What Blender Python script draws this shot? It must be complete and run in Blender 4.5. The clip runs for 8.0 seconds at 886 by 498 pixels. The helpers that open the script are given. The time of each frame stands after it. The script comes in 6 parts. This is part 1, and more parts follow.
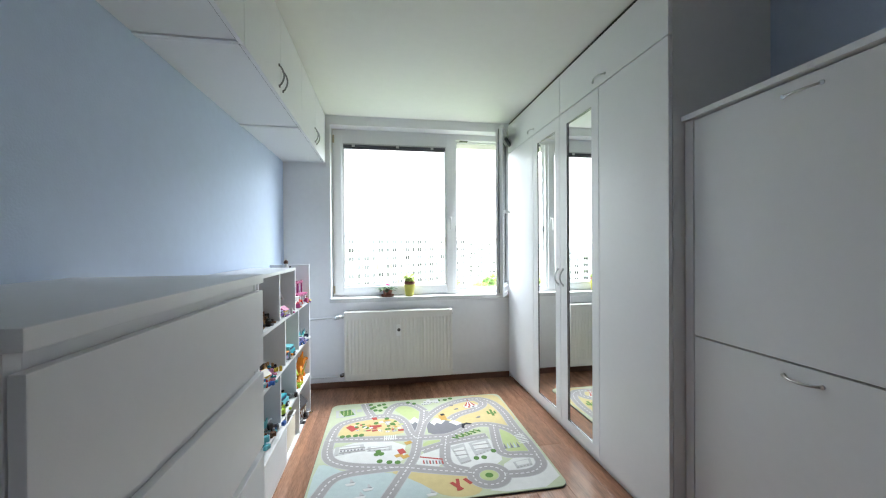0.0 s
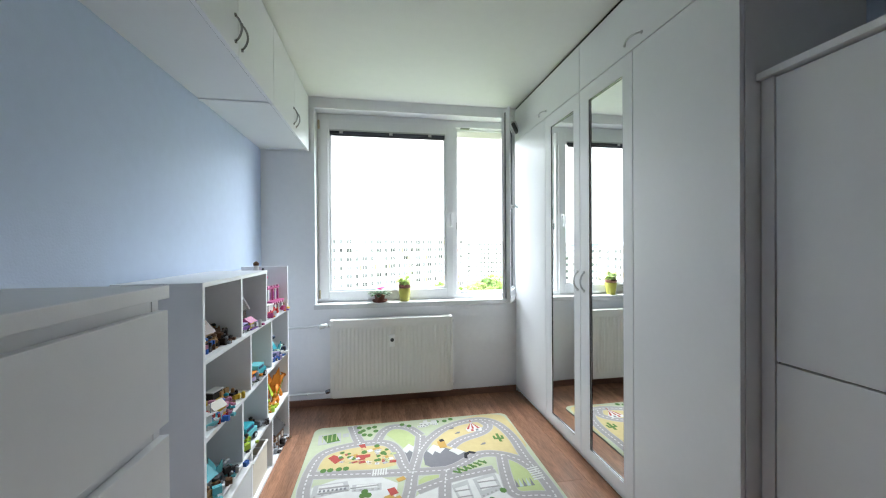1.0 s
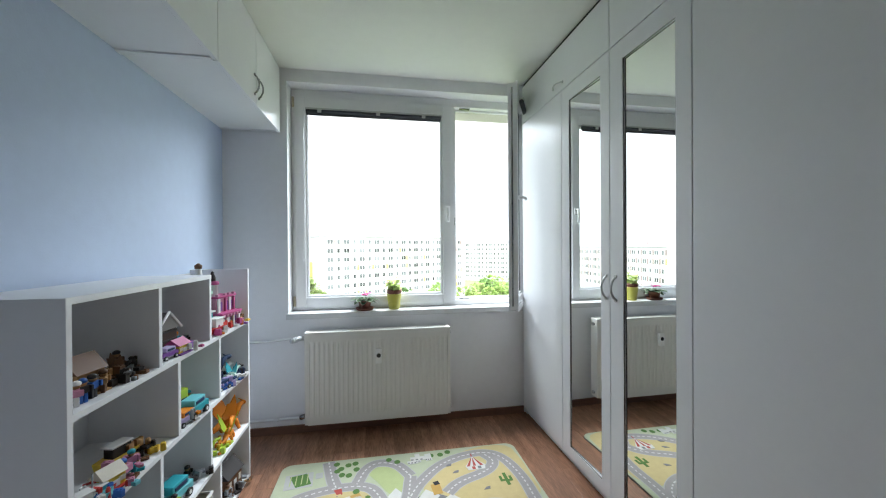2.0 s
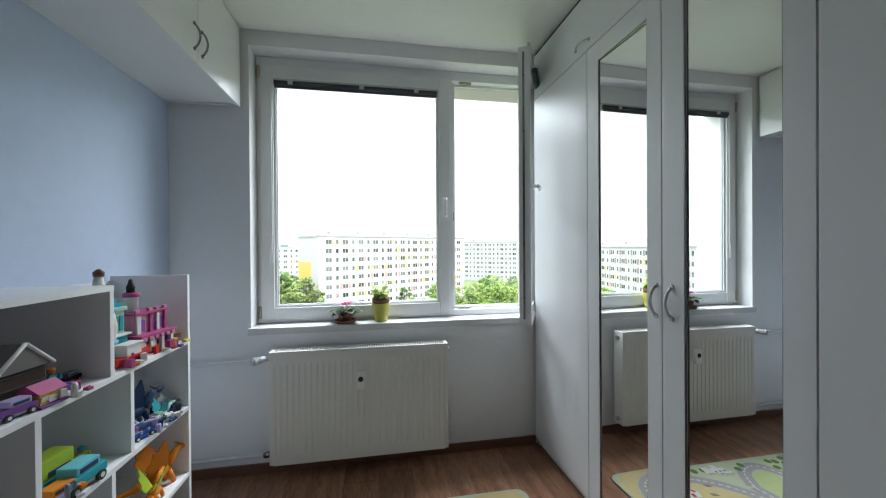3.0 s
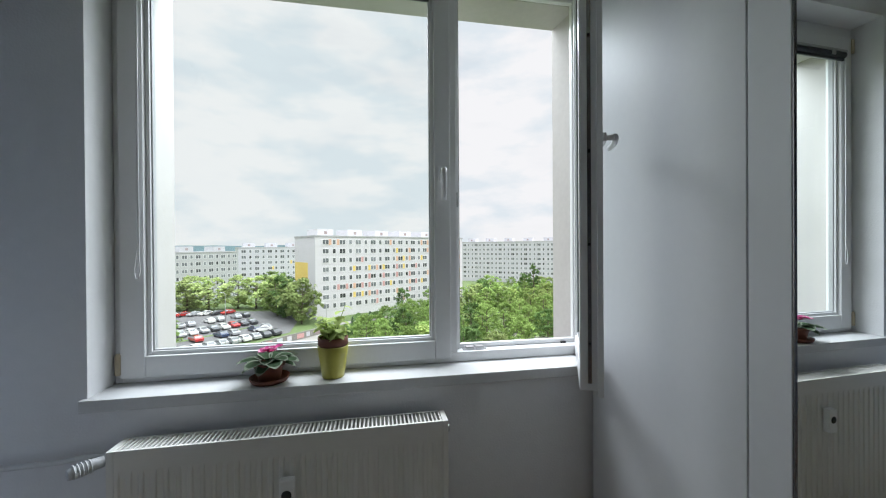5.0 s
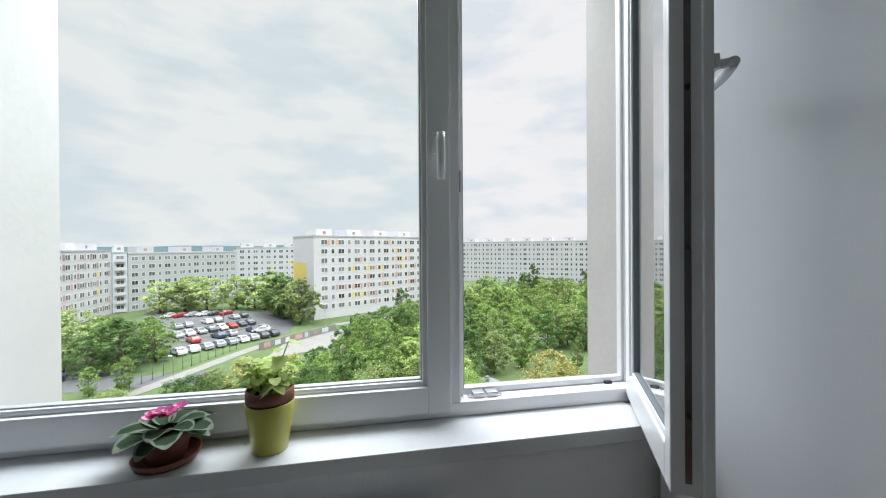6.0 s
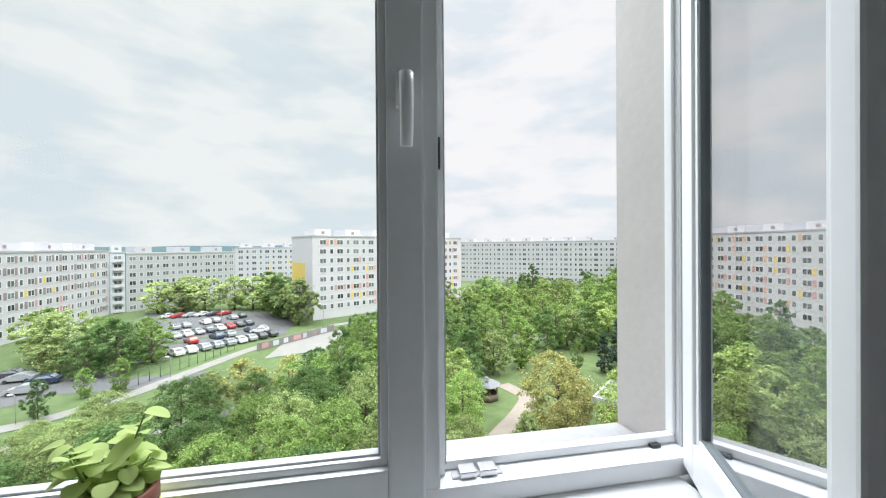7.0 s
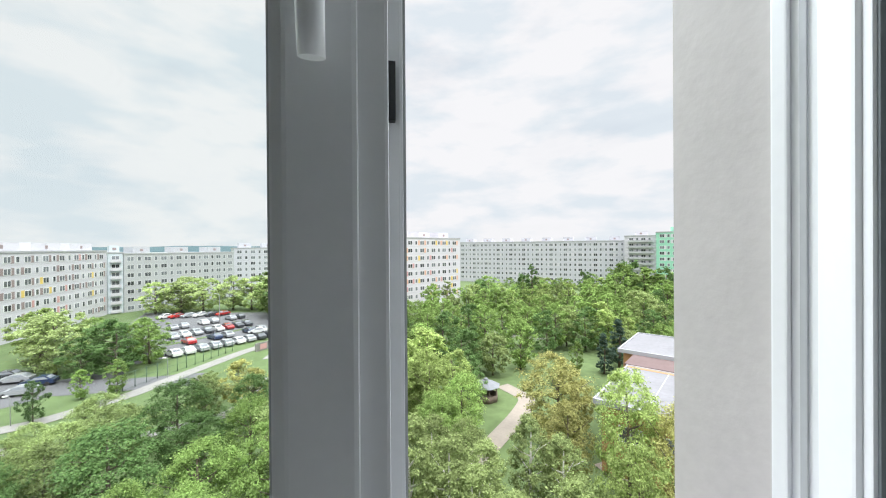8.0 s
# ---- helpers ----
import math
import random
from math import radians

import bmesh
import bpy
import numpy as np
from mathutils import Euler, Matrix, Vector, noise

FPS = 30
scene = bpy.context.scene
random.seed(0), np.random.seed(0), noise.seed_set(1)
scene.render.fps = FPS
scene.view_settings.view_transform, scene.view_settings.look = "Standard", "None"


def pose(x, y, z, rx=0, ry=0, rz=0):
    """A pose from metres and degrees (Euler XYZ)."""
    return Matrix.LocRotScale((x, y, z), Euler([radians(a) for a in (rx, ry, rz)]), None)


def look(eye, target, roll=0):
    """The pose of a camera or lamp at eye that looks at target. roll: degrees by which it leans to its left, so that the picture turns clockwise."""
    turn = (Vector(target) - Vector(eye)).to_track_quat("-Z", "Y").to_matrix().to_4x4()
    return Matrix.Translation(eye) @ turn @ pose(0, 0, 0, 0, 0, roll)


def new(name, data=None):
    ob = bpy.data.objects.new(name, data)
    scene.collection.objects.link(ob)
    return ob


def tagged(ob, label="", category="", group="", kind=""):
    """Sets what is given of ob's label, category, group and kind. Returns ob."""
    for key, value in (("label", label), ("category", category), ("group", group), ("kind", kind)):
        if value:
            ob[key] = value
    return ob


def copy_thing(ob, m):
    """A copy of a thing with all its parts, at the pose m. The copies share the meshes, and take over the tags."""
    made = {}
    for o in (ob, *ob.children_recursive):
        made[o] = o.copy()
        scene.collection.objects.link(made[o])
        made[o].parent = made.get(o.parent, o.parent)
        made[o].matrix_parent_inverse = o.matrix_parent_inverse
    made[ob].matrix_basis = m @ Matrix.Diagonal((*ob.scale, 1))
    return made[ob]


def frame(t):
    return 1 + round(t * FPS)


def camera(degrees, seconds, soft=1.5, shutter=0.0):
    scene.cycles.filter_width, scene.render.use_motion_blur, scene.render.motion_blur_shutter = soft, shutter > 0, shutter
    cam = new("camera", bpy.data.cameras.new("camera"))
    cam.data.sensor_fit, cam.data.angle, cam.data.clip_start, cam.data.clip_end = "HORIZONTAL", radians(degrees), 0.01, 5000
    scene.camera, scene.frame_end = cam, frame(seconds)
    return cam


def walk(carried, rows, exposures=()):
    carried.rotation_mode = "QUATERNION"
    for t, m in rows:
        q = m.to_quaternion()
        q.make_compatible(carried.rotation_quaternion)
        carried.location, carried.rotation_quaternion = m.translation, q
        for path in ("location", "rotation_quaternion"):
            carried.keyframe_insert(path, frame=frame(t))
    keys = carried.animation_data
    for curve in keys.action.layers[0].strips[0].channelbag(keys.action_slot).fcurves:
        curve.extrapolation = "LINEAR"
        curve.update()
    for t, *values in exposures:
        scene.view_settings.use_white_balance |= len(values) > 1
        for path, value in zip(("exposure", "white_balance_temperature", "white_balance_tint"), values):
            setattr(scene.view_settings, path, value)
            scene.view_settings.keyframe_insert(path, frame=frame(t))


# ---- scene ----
cam = camera(101.3, 8.0, soft=1.15)
PATH = [
    (0, 0.9152, -3.5871, 1.3383, 89.675, 0.382, -9.388),
    (0.5, 0.942, -3.3993, 1.3308, 89.682, 0.382, -9.554),
    (1, 0.9734, -3.1954, 1.3306, 89.689, 0.382, -9.64),
    (1.5, 1.0192, -2.97, 1.3251, 89.696, 0.382, -9.81),
    (3, 1.164, -2.2915, 1.3187, 89.718, 0.382, -10.061),
    (3.5, 1.2125, -2.0606, 1.3196, 89.725, 0.382, -10.123),
    (4, 1.2527, -1.8158, 1.3217, 89.732, 0.382, -10.219),
    (4.5, 1.296, -1.5848, 1.3241, 89.74, 0.382, -10.295),
    (6, 1.43, -0.884, 1.3352, 89.761, 0.382, -10.481),
    (6.5, 1.49, -0.7, 1.3377, 89.768, 0.382, -10.528),
    (7, 1.549, -0.543, 1.3449, 89.775, 0.382, -10.589),
    (7.5, 1.601, -0.385, 1.3566, 89.783, 0.382, -10.649),
    (8, 1.6515, -0.2307, 1.3644, 89.79, 0.382, -10.687),
]
walk(cam, [(r[0], pose(*r[1:])) for r in PATH],
     exposures=[(0, 2.2, 6500, 11), (1.5, 1.78, 6500, 11), (3, 0.97, 6500, 11), (4.5, 0.33, 6500, 12), (6, 0.17, 6500, 12.5), (7, 0.25, 6500, 12.5), (8, 0.25, 6500, 12.5)])

# ---- world and sun: a bright overcast day ----
SUN_UP, SUN_TURN = radians(52), radians(143)
world = bpy.data.worlds.new("overcast_sky")
scene.world = world
world.use_nodes = True
wn, wl = world.node_tree.nodes, world.node_tree.links
wn.clear()
w_out, w_bg = wn.new("ShaderNodeOutputWorld"), wn.new("ShaderNodeBackground")
w_sky = wn.new("ShaderNodeTexSky")
w_sky.sky_type, w_sky.sun_disc = "NISHITA", False
w_sky.sun_elevation, w_sky.sun_rotation = SUN_UP, SUN_TURN
w_co, w_map = wn.new("ShaderNodeTexCoord"), wn.new("ShaderNodeMapping")
w_map.inputs["Scale"].default_value = (1.5, 1.5, 4.2)
w_map.inputs["Rotation"].default_value = (0.05, 0.08, 0.4)
w_noise = wn.new("ShaderNodeTexNoise")
w_noise.inputs["Scale"].default_value, w_noise.inputs["Detail"].default_value = 2.4, 8
w_noise.inputs["Roughness"].default_value, w_noise.inputs["Distortion"].default_value = 0.52, 0.25
w_fine = wn.new("ShaderNodeTexNoise")
w_fine.inputs["Scale"].default_value, w_fine.inputs["Detail"].default_value = 3.3, 9
w_cover, w_tone = wn.new("ShaderNodeValToRGB"), wn.new("ShaderNodeValToRGB")
w_cover.color_ramp.elements[0].position, w_cover.color_ramp.elements[0].color = 0.30, (0.90, 0.90, 0.90, 1)
w_cover.color_ramp.elements[1].position, w_cover.color_ramp.elements[1].color = 0.48, (1, 1, 1, 1)
w_tone.color_ramp.elements[0].position, w_tone.color_ramp.elements[0].color = 0.40, (7.0, 7.75, 8.2, 1)
w_tone.color_ramp.elements[1].position, w_tone.color_ramp.elements[1].color = 0.56, (8.55, 8.7, 8.8, 1)
w_mix = wn.new("ShaderNodeMix")
w_mix.data_type = "RGBA"
wl.new(w_co.outputs["Generated"], w_map.inputs["Vector"])
wl.new(w_map.outputs["Vector"], w_noise.inputs["Vector"])
wl.new(w_map.outputs["Vector"], w_fine.inputs["Vector"])
wl.new(w_noise.outputs["Fac"], w_cover.inputs["Fac"])
wl.new(w_fine.outputs["Fac"], w_tone.inputs["Fac"])
wl.new(w_cover.outputs["Color"], w_mix.inputs["Factor"])
wl.new(w_sky.outputs["Color"], w_mix.inputs["A"])
wl.new(w_tone.outputs["Color"], w_mix.inputs["B"])
# overcast sky, three times as bright overhead, raised to eight to light the room
w_sep, w_rise, w_gain = wn.new("ShaderNodeSeparateXYZ"), wn.new("ShaderNodeMapRange"), wn.new("ShaderNodeVectorMath")
w_rise.interpolation_type = "SMOOTHSTEP"
w_rise.inputs["From Min"].default_value, w_rise.inputs["From Max"].default_value = 0.55, 1.0
w_rise.inputs["To Min"].default_value, w_rise.inputs["To Max"].default_value = 1.0, 8.2
w_gain.operation = "SCALE"
wl.new(w_co.outputs["Generated"], w_sep.inputs["Vector"])
wl.new(w_sep.outputs["Z"], w_rise.inputs["Value"])
wl.new(w_mix.outputs["Result"], w_gain.inputs[0])
wl.new(w_rise.outputs["Result"], w_gain.inputs["Scale"])
wl.new(w_gain.outputs["Vector"], w_bg.inputs["Color"])
w_bg.inputs["Strength"].default_value = 0.09
wl.new(w_bg.outputs["Background"], w_out.inputs["Surface"])

sun_data = bpy.data.lights.new("sun", "SUN")
sun_data.energy, sun_data.angle, sun_data.color = 1.7, radians(12), (1.0, 0.985, 0.96)
sun = new("sun", sun_data)
sun.matrix_world = look((0, 0, 60), (-math.cos(SUN_UP) * 40 * 0.6, math.cos(SUN_UP) * 40 * 0.8, 60 - math.sin(SUN_UP) * 40))

# added area lamp outside, unseen over the lintel, standing in for the bright sky
sky_data = bpy.data.lights.new("added_sky_lamp", "AREA")
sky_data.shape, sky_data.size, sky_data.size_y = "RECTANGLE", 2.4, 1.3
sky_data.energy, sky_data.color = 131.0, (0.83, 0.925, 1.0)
sky_lamp = new("added_sky_lamp", sky_data)
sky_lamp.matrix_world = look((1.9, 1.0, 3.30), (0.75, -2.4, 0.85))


# ---- materials ----
def surface(name, colour, rough=0.5, metal=0.0, vary=0.06, scale=6.0, bump=0.0, bump_scale=60.0, spec=0.5, coat=0.0, per=None, per_amount=0.15, stretch=(1, 1, 1)):
    """A Principled material with two scales of tone and a fine relief; per: 'object' or 'island' random tone."""
    m = bpy.data.materials.new(name)
    m.use_nodes = True
    n, l = m.node_tree.nodes, m.node_tree.links
    b = n["Principled BSDF"]
    b.inputs["Roughness"].default_value, b.inputs["Metallic"].default_value = rough, metal
    b.inputs["Specular IOR Level"].default_value, b.inputs["Coat Weight"].default_value = spec, coat
    co, mp = n.new("ShaderNodeTexCoord"), n.new("ShaderNodeMapping")
    mp.inputs["Scale"].default_value = stretch
    l.new(co.outputs["Object"], mp.inputs["Vector"])
    big, fine = n.new("ShaderNodeTexNoise"), n.new("ShaderNodeTexNoise")
    big.inputs["Scale"].default_value, big.inputs["Detail"].default_value = scale, 3
    fine.inputs["Scale"].default_value, fine.inputs["Detail"].default_value = scale * 9, 4
    l.new(mp.outputs["Vector"], big.inputs["Vector"])
    l.new(mp.outputs["Vector"], fine.inputs["Vector"])
    add = n.new("ShaderNodeMath")
    add.operation = "ADD"
    l.new(big.outputs["Fac"], add.inputs[0])
    l.new(fine.outputs["Fac"], add.inputs[1])
    ran = n.new("ShaderNodeMapRange")
    ran.inputs["From Min"].default_value, ran.inputs["From Max"].default_value = 0.6, 1.4
    ran.inputs["To Min"].default_value, ran.inputs["To Max"].default_value = 1 - vary, 1 + vary
    l.new(add.outputs[0], ran.inputs["Value"])
    tone = ran.outputs["Result"]
    if per:
        if per == "object":
            src = n.new("ShaderNodeObjectInfo").outputs["Random"]
        else:
            src = n.new("ShaderNodeNewGeometry").outputs["Random Per Island"]
        r2 = n.new("ShaderNodeMapRange")
        r2.inputs["To Min"].default_value, r2.inputs["To Max"].default_value = 1 - per_amount, 1 + per_amount
        l.new(src, r2.inputs["Value"])
        mul = n.new("ShaderNodeMath")
        mul.operation = "MULTIPLY"
        l.new(tone, mul.inputs[0])
        l.new(r2.outputs["Result"], mul.inputs[1])
        tone = mul.outputs[0]
    vm = n.new("ShaderNodeVectorMath")
    vm.operation = "SCALE"
    vm.inputs[0].default_value = colour[:3]
    l.new(tone, vm.inputs["Scale"])
    l.new(vm.outputs["Vector"], b.inputs["Base Color"])
    if bump:
        bn, bt = n.new("ShaderNodeBump"), n.new("ShaderNodeTexNoise")
        bt.inputs["Scale"].default_value, bt.inputs["Detail"].default_value = bump_scale, 4
        l.new(mp.outputs["Vector"], bt.inputs["Vector"])
        bn.inputs["Strength"].default_value, bn.inputs["Distance"].default_value = bump, 0.004
        l.new(bt.outputs["Fac"], bn.inputs["Height"])
        l.new(bn.outputs["Normal"], b.inputs["Normal"])
    return m


def glass(name, tint=(0.97, 0.99, 0.98), gloss=0.10, rise=3.0):
    """Clear pane: mostly straight through, with a mirror gloss that grows at grazing angles."""
    m = bpy.data.materials.new(name)
    m.use_nodes = True
    n, l = m.node_tree.nodes, m.node_tree.links
    n.clear()
    out, mix = n.new("ShaderNodeOutputMaterial"), n.new("ShaderNodeMixShader")
    tr, gl, fr = n.new("ShaderNodeBsdfTransparent"), n.new("ShaderNodeBsdfGlossy"), n.new("ShaderNodeLayerWeight")
    tr.inputs["Color"].default_value = (*tint, 1)
    gl.inputs["Roughness"].default_value = 0.0
    fr.inputs["Blend"].default_value = 0.5
    power, mul = n.new("ShaderNodeMath"), n.new("ShaderNodeMath")
    power.operation, power.inputs[1].default_value = "POWER", rise
    mul.operation, mul.inputs[1].default_value, mul.inputs[2].default_value = "MULTIPLY_ADD", 0.85 * gloss, 0.02 * gloss
    l.new(fr.outputs["Facing"], power.inputs[0])
    l.new(power.outputs[0], mul.inputs[0])
    l.new(mul.outputs[0], mix.inputs["Fac"])
    l.new(tr.outputs["BSDF"], mix.inputs[1])
    l.new(gl.outputs["BSDF"], mix.inputs[2])
    l.new(mix.outputs["Shader"], out.inputs["Surface"])
    return m


def leafage(name, colour, hue=0.25):
    """Leaves: diffuse with light passing through, toned leaf by leaf and tree by tree."""
    m = bpy.data.materials.new(name)
    m.use_nodes = True
    n, l = m.node_tree.nodes, m.node_tree.links
    n.clear()
    out, mix = n.new("ShaderNodeOutputMaterial"), n.new("ShaderNodeMixShader")
    d, t = n.new("ShaderNodeBsdfDiffuse"), n.new("ShaderNodeBsdfTranslucent")
    geo, info = n.new("ShaderNodeNewGeometry"), n.new("ShaderNodeObjectInfo")
    a, b = n.new("ShaderNodeMapRange"), n.new("ShaderNodeMapRange")
    a.inputs["To Min"].default_value, a.inputs["To Max"].default_value = 0.6, 1.4
    b.inputs["To Min"].default_value, b.inputs["To Max"].default_value = 1 - hue, 1 + hue
    l.new(geo.outputs["Random Per Island"], a.inputs["Value"])
    l.new(info.outputs["Random"], b.inputs["Value"])
    mul = n.new("ShaderNodeMath")
    mul.operation = "MULTIPLY"
    l.new(a.outputs["Result"], mul.inputs[0])
    l.new(b.outputs["Result"], mul.inputs[1])
    vm = n.new("ShaderNodeVectorMath")
    vm.operation = "SCALE"
    vm.inputs[0].default_value = colour
    l.new(mul.outputs[0], vm.inputs["Scale"])
    l.new(vm.outputs["Vector"], d.inputs["Color"])
    l.new(vm.outputs["Vector"], t.inputs["Color"])
    mix.inputs["Fac"].default_value = 0.42
    l.new(d.outputs["BSDF"], mix.inputs[1])
    l.new(t.outputs["BSDF"], mix.inputs[2])
    l.new(mix.outputs["Shader"], out.inputs["Surface"])
    return m


WALL_WHITE = surface("white_wall_paint", (0.81, 0.815, 0.83), 0.85, vary=0.03, scale=2.5, bump=0.25, bump_scale=140)
WALL_BLUE = surface("pale_blue_wall_paint", (0.53, 0.62, 0.79), 0.85, vary=0.035, scale=2.2, bump=0.25, bump_scale=140)
CEILING = surface("white_ceiling_paint", (0.83, 0.83, 0.81), 0.9, vary=0.02, scale=1.8, bump=0.2, bump_scale=120)
MELAMINE = surface("white_melamine_board", (0.80, 0.81, 0.83), 0.38, vary=0.015, scale=4, bump=0.05, bump_scale=240)
MELAMINE_SIDE = surface("white_melamine_edge", (0.78, 0.79, 0.81), 0.42, vary=0.015, scale=5)
# near-black for the added pieces that paint shade into gaps
GAP_SHADE = surface("painted_gap_shade", (0.02, 0.02, 0.022), 0.8, vary=0.1)
PVC = surface("white_window_plastic", (0.82, 0.825, 0.835), 0.3, vary=0.02, scale=7)
SEAL_GREY = surface("grey_rubber_seal", (0.16, 0.18, 0.19), 0.6)
SEAL_PALE = surface("pale_grey_seal", (0.45, 0.46, 0.47), 0.6)
RUBBER = surface("black_rubber_seal", (0.03, 0.03, 0.032), 0.6)
METAL = surface("brushed_steel", (0.55, 0.55, 0.56), 0.3, 1.0, vary=0.08, scale=30)
DARK_METAL = surface("dark_chrome_handle", (0.30, 0.30, 0.31), 0.25, 1.0, vary=0.08, scale=30)
BLIND = surface("dark_blind_fabric", (0.05, 0.055, 0.065), 0.6, vary=0.1, scale=30)
MIRROR = surface("mirror_silver", (0.90, 0.92, 0.91), 0.0, 1.0, vary=0.0)
RADIATOR = surface("cream_radiator_enamel", (0.79, 0.78, 0.745), 0.35, vary=0.02, scale=5)
SKIRTING = surface("brown_wood_skirting", (0.15, 0.07, 0.042), 0.4, vary=0.2, scale=5, stretch=(0.4, 0.4, 4))
STUCCO = surface("rough_cream_render", (0.53, 0.50, 0.485), 0.9, vary=0.06, scale=5, bump=0.14, bump_scale=60)
GLASS = glass("window_glass", gloss=0.6)
# open sash: same clear glass, its mirror gloss raised to brighten the reflection
GLASS_OPEN = glass("open_sash_glass", gloss=1.05, rise=0.7)
CLAY = surface("terracotta_plastic", (0.20, 0.065, 0.04), 0.5, vary=0.1, scale=20)
SOIL = surface("dark_potting_soil", (0.03, 0.02, 0.014), 0.95, vary=0.4, scale=60, bump=0.8, bump_scale=150)
YELLOW_POT = surface("yellow_green_glazed_pot", (0.50, 0.47, 0.09), 0.3, vary=0.05, scale=10)


def wood_floor():
    m = surface("brown_laminate", (0.29, 0.145, 0.088), 0.24, vary=0.5, scale=3.2, bump=0.06, bump_scale=30, per="object", per_amount=0.16, stretch=(6, 0.55, 1))
    return m


FLOOR = wood_floor()


# ---- mesh helpers ----
BASE = {}


def box(bm, x0, x1, y0, y1, z0, z1, bevel=0.0, mi=0):
    v = [bm.verts.new((x, y, z)) for z in (z0, z1) for y in (y0, y1) for x in (x0, x1)]
    faces = []
    for q in ((0, 2, 3, 1), (4, 5, 7, 6), (0, 1, 5, 4), (2, 6, 7, 3), (0, 4, 6, 2), (1, 3, 7, 5)):
        f = bm.faces.new([v[i] for i in q])
        f.material_index = mi
        faces.append(f)
    if bevel:
        bmesh.ops.bevel(bm, geom=list({e for f in faces for e in f.edges}), offset=bevel, segments=2, affect="EDGES", profile=0.7)
    return v


def turned(bm, profile, at=(0, 0, 0), n=24, mi=0, close=True):
    """A solid of revolution about z: profile is a list of (radius, height)."""
    rings = []
    for r, z in profile:
        rings.append([bm.verts.new((at[0] + r * math.cos(2 * math.pi * k / n), at[1] + r * math.sin(2 * math.pi * k / n), at[2] + z)) for k in range(n)])
    for a, b in zip(rings, rings[1:]):
        for k in range(n):
            f = bm.faces.new((a[k], a[(k + 1) % n], b[(k + 1) % n], b[k]))
            f.smooth, f.material_index = True, mi
    if close:
        bm.faces.new(rings[0][::-1]).material_index = mi
        bm.faces.new(rings[-1]).material_index = mi


def tube(bm, pts, r, n=10, mi=0, taper=None):
    """A round bar along points; taper: end radius."""
    pts = [Vector(p) for p in pts]
    rings = []
    for i, p in enumerate(pts):
        d = (pts[min(i + 1, len(pts) - 1)] - pts[max(i - 1, 0)]).normalized()
        side = d.orthogonal().normalized() if i == 0 else (side - d * side.dot(d)).normalized()
        up = d.cross(side)
        rr = r if taper is None else r + (taper - r) * i / (len(pts) - 1)
        rings.append([bm.verts.new(p + rr * (math.cos(2 * math.pi * k / n) * side + math.sin(2 * math.pi * k / n) * up)) for k in range(n)])
    for a, b in zip(rings, rings[1:]):
        for k in range(n):
            f = bm.faces.new((a[k], a[(k + 1) % n], b[(k + 1) % n], b[k]))
            f.smooth, f.material_index = True, mi
    bm.faces.new(rings[0][::-1]).material_index = mi
    bm.faces.new(rings[-1]).material_index = mi


def ball(bm, c, r, squash=(1, 1, 1), u=10, v=7, mi=0):
    m = Matrix.Translation(c) @ Matrix.Diagonal((r * squash[0], r * squash[1], r * squash[2], 1))
    made = bmesh.ops.create_uvsphere(bm, u_segments=u, v_segments=v, radius=1, matrix=m)
    for vert in made["verts"]:
        for f in vert.link_faces:
            f.smooth, f.material_index = True, mi


def to_mesh(name, bm, mats):
    bmesh.ops.recalc_face_normals(bm, faces=bm.faces)
    me = bpy.data.meshes.new(name)
    bm.to_mesh(me)
    bm.free()
    for m in mats if isinstance(mats, (list, tuple)) else [mats]:
        me.materials.append(m)
    return me


def thing(name, label, category, at=(0, 0, 0), group="", kind="", turn=0.0, local=False):
    """An Empty at a thing's base. Its parts are given in world metres, or in its own axes if local."""
    ob = new(name)
    ob.empty_display_size = 0.05
    ob.matrix_basis = pose(*at, 0, 0, turn)
    BASE[ob.name] = None if local else Vector(at)
    return tagged(ob, label, category, group, kind)


def part(name, bm, mats, parent, label=""):
    root = parent
    while root.parent:
        root = root.parent
    off = BASE.get(root.name)
    if off:
        bmesh.ops.translate(bm, verts=bm.verts, vec=-off)
    ob = new(name, to_mesh(name, bm, mats))
    ob.parent = parent
    return tagged(ob, label)


def solid(name, bm, mats, label, category, kind="structure", group=""):
    return tagged(new(name, to_mesh(name, bm, mats)), label, category, group, kind)


def boxes(*dims, bevel=0.0):
    bm = bmesh.new()
    for d in dims:
        box(bm, *d, bevel=bevel)
    return bm


# ---- the room: x from the blue wall, y towards the window, z up from the floor ----
RW, BACK, CEIL = 2.734, -4.4, 2.6          # blue wall opposite, wall behind, ceiling height
N0, N1, NB, NT = 0.425, 2.33, 0.81, 2.51   # window niche
O0, O1, OB, OT = 0.470, 2.252, 0.835, 2.43  # outer opening
WARD_X = 2.187

bm = bmesh.new()
box(bm, -0.15, RW + 0.15, BACK - 0.15, 0.2, -0.22, -0.016)
floor = solid("floor", bm, FLOOR, "brown laminate floor of wide planks", "floor")
bm = boxes((-0.15, RW + 0.15, BACK - 0.15, 0.2, CEIL, CEIL + 0.2))
solid("ceiling", bm, CEILING, "plain white painted ceiling", "ceiling")
bm = boxes((-0.15, 0, BACK - 0.15, 0.0, -0.016, CEIL))
solid("wall_west", bm, WALL_BLUE, "pale blue painted wall", "wall")
bm = boxes((RW, RW + 0.15, BACK - 0.15, 0.0, -0.016, CEIL))
solid("wall_east", bm, WALL_BLUE, "pale blue painted wall behind the wardrobe", "wall")
bm = boxes((0, RW, BACK - 0.15, BACK, -0.016, CEIL))
solid("wall_south", bm, WALL_WHITE, "plain white wall", "wall")
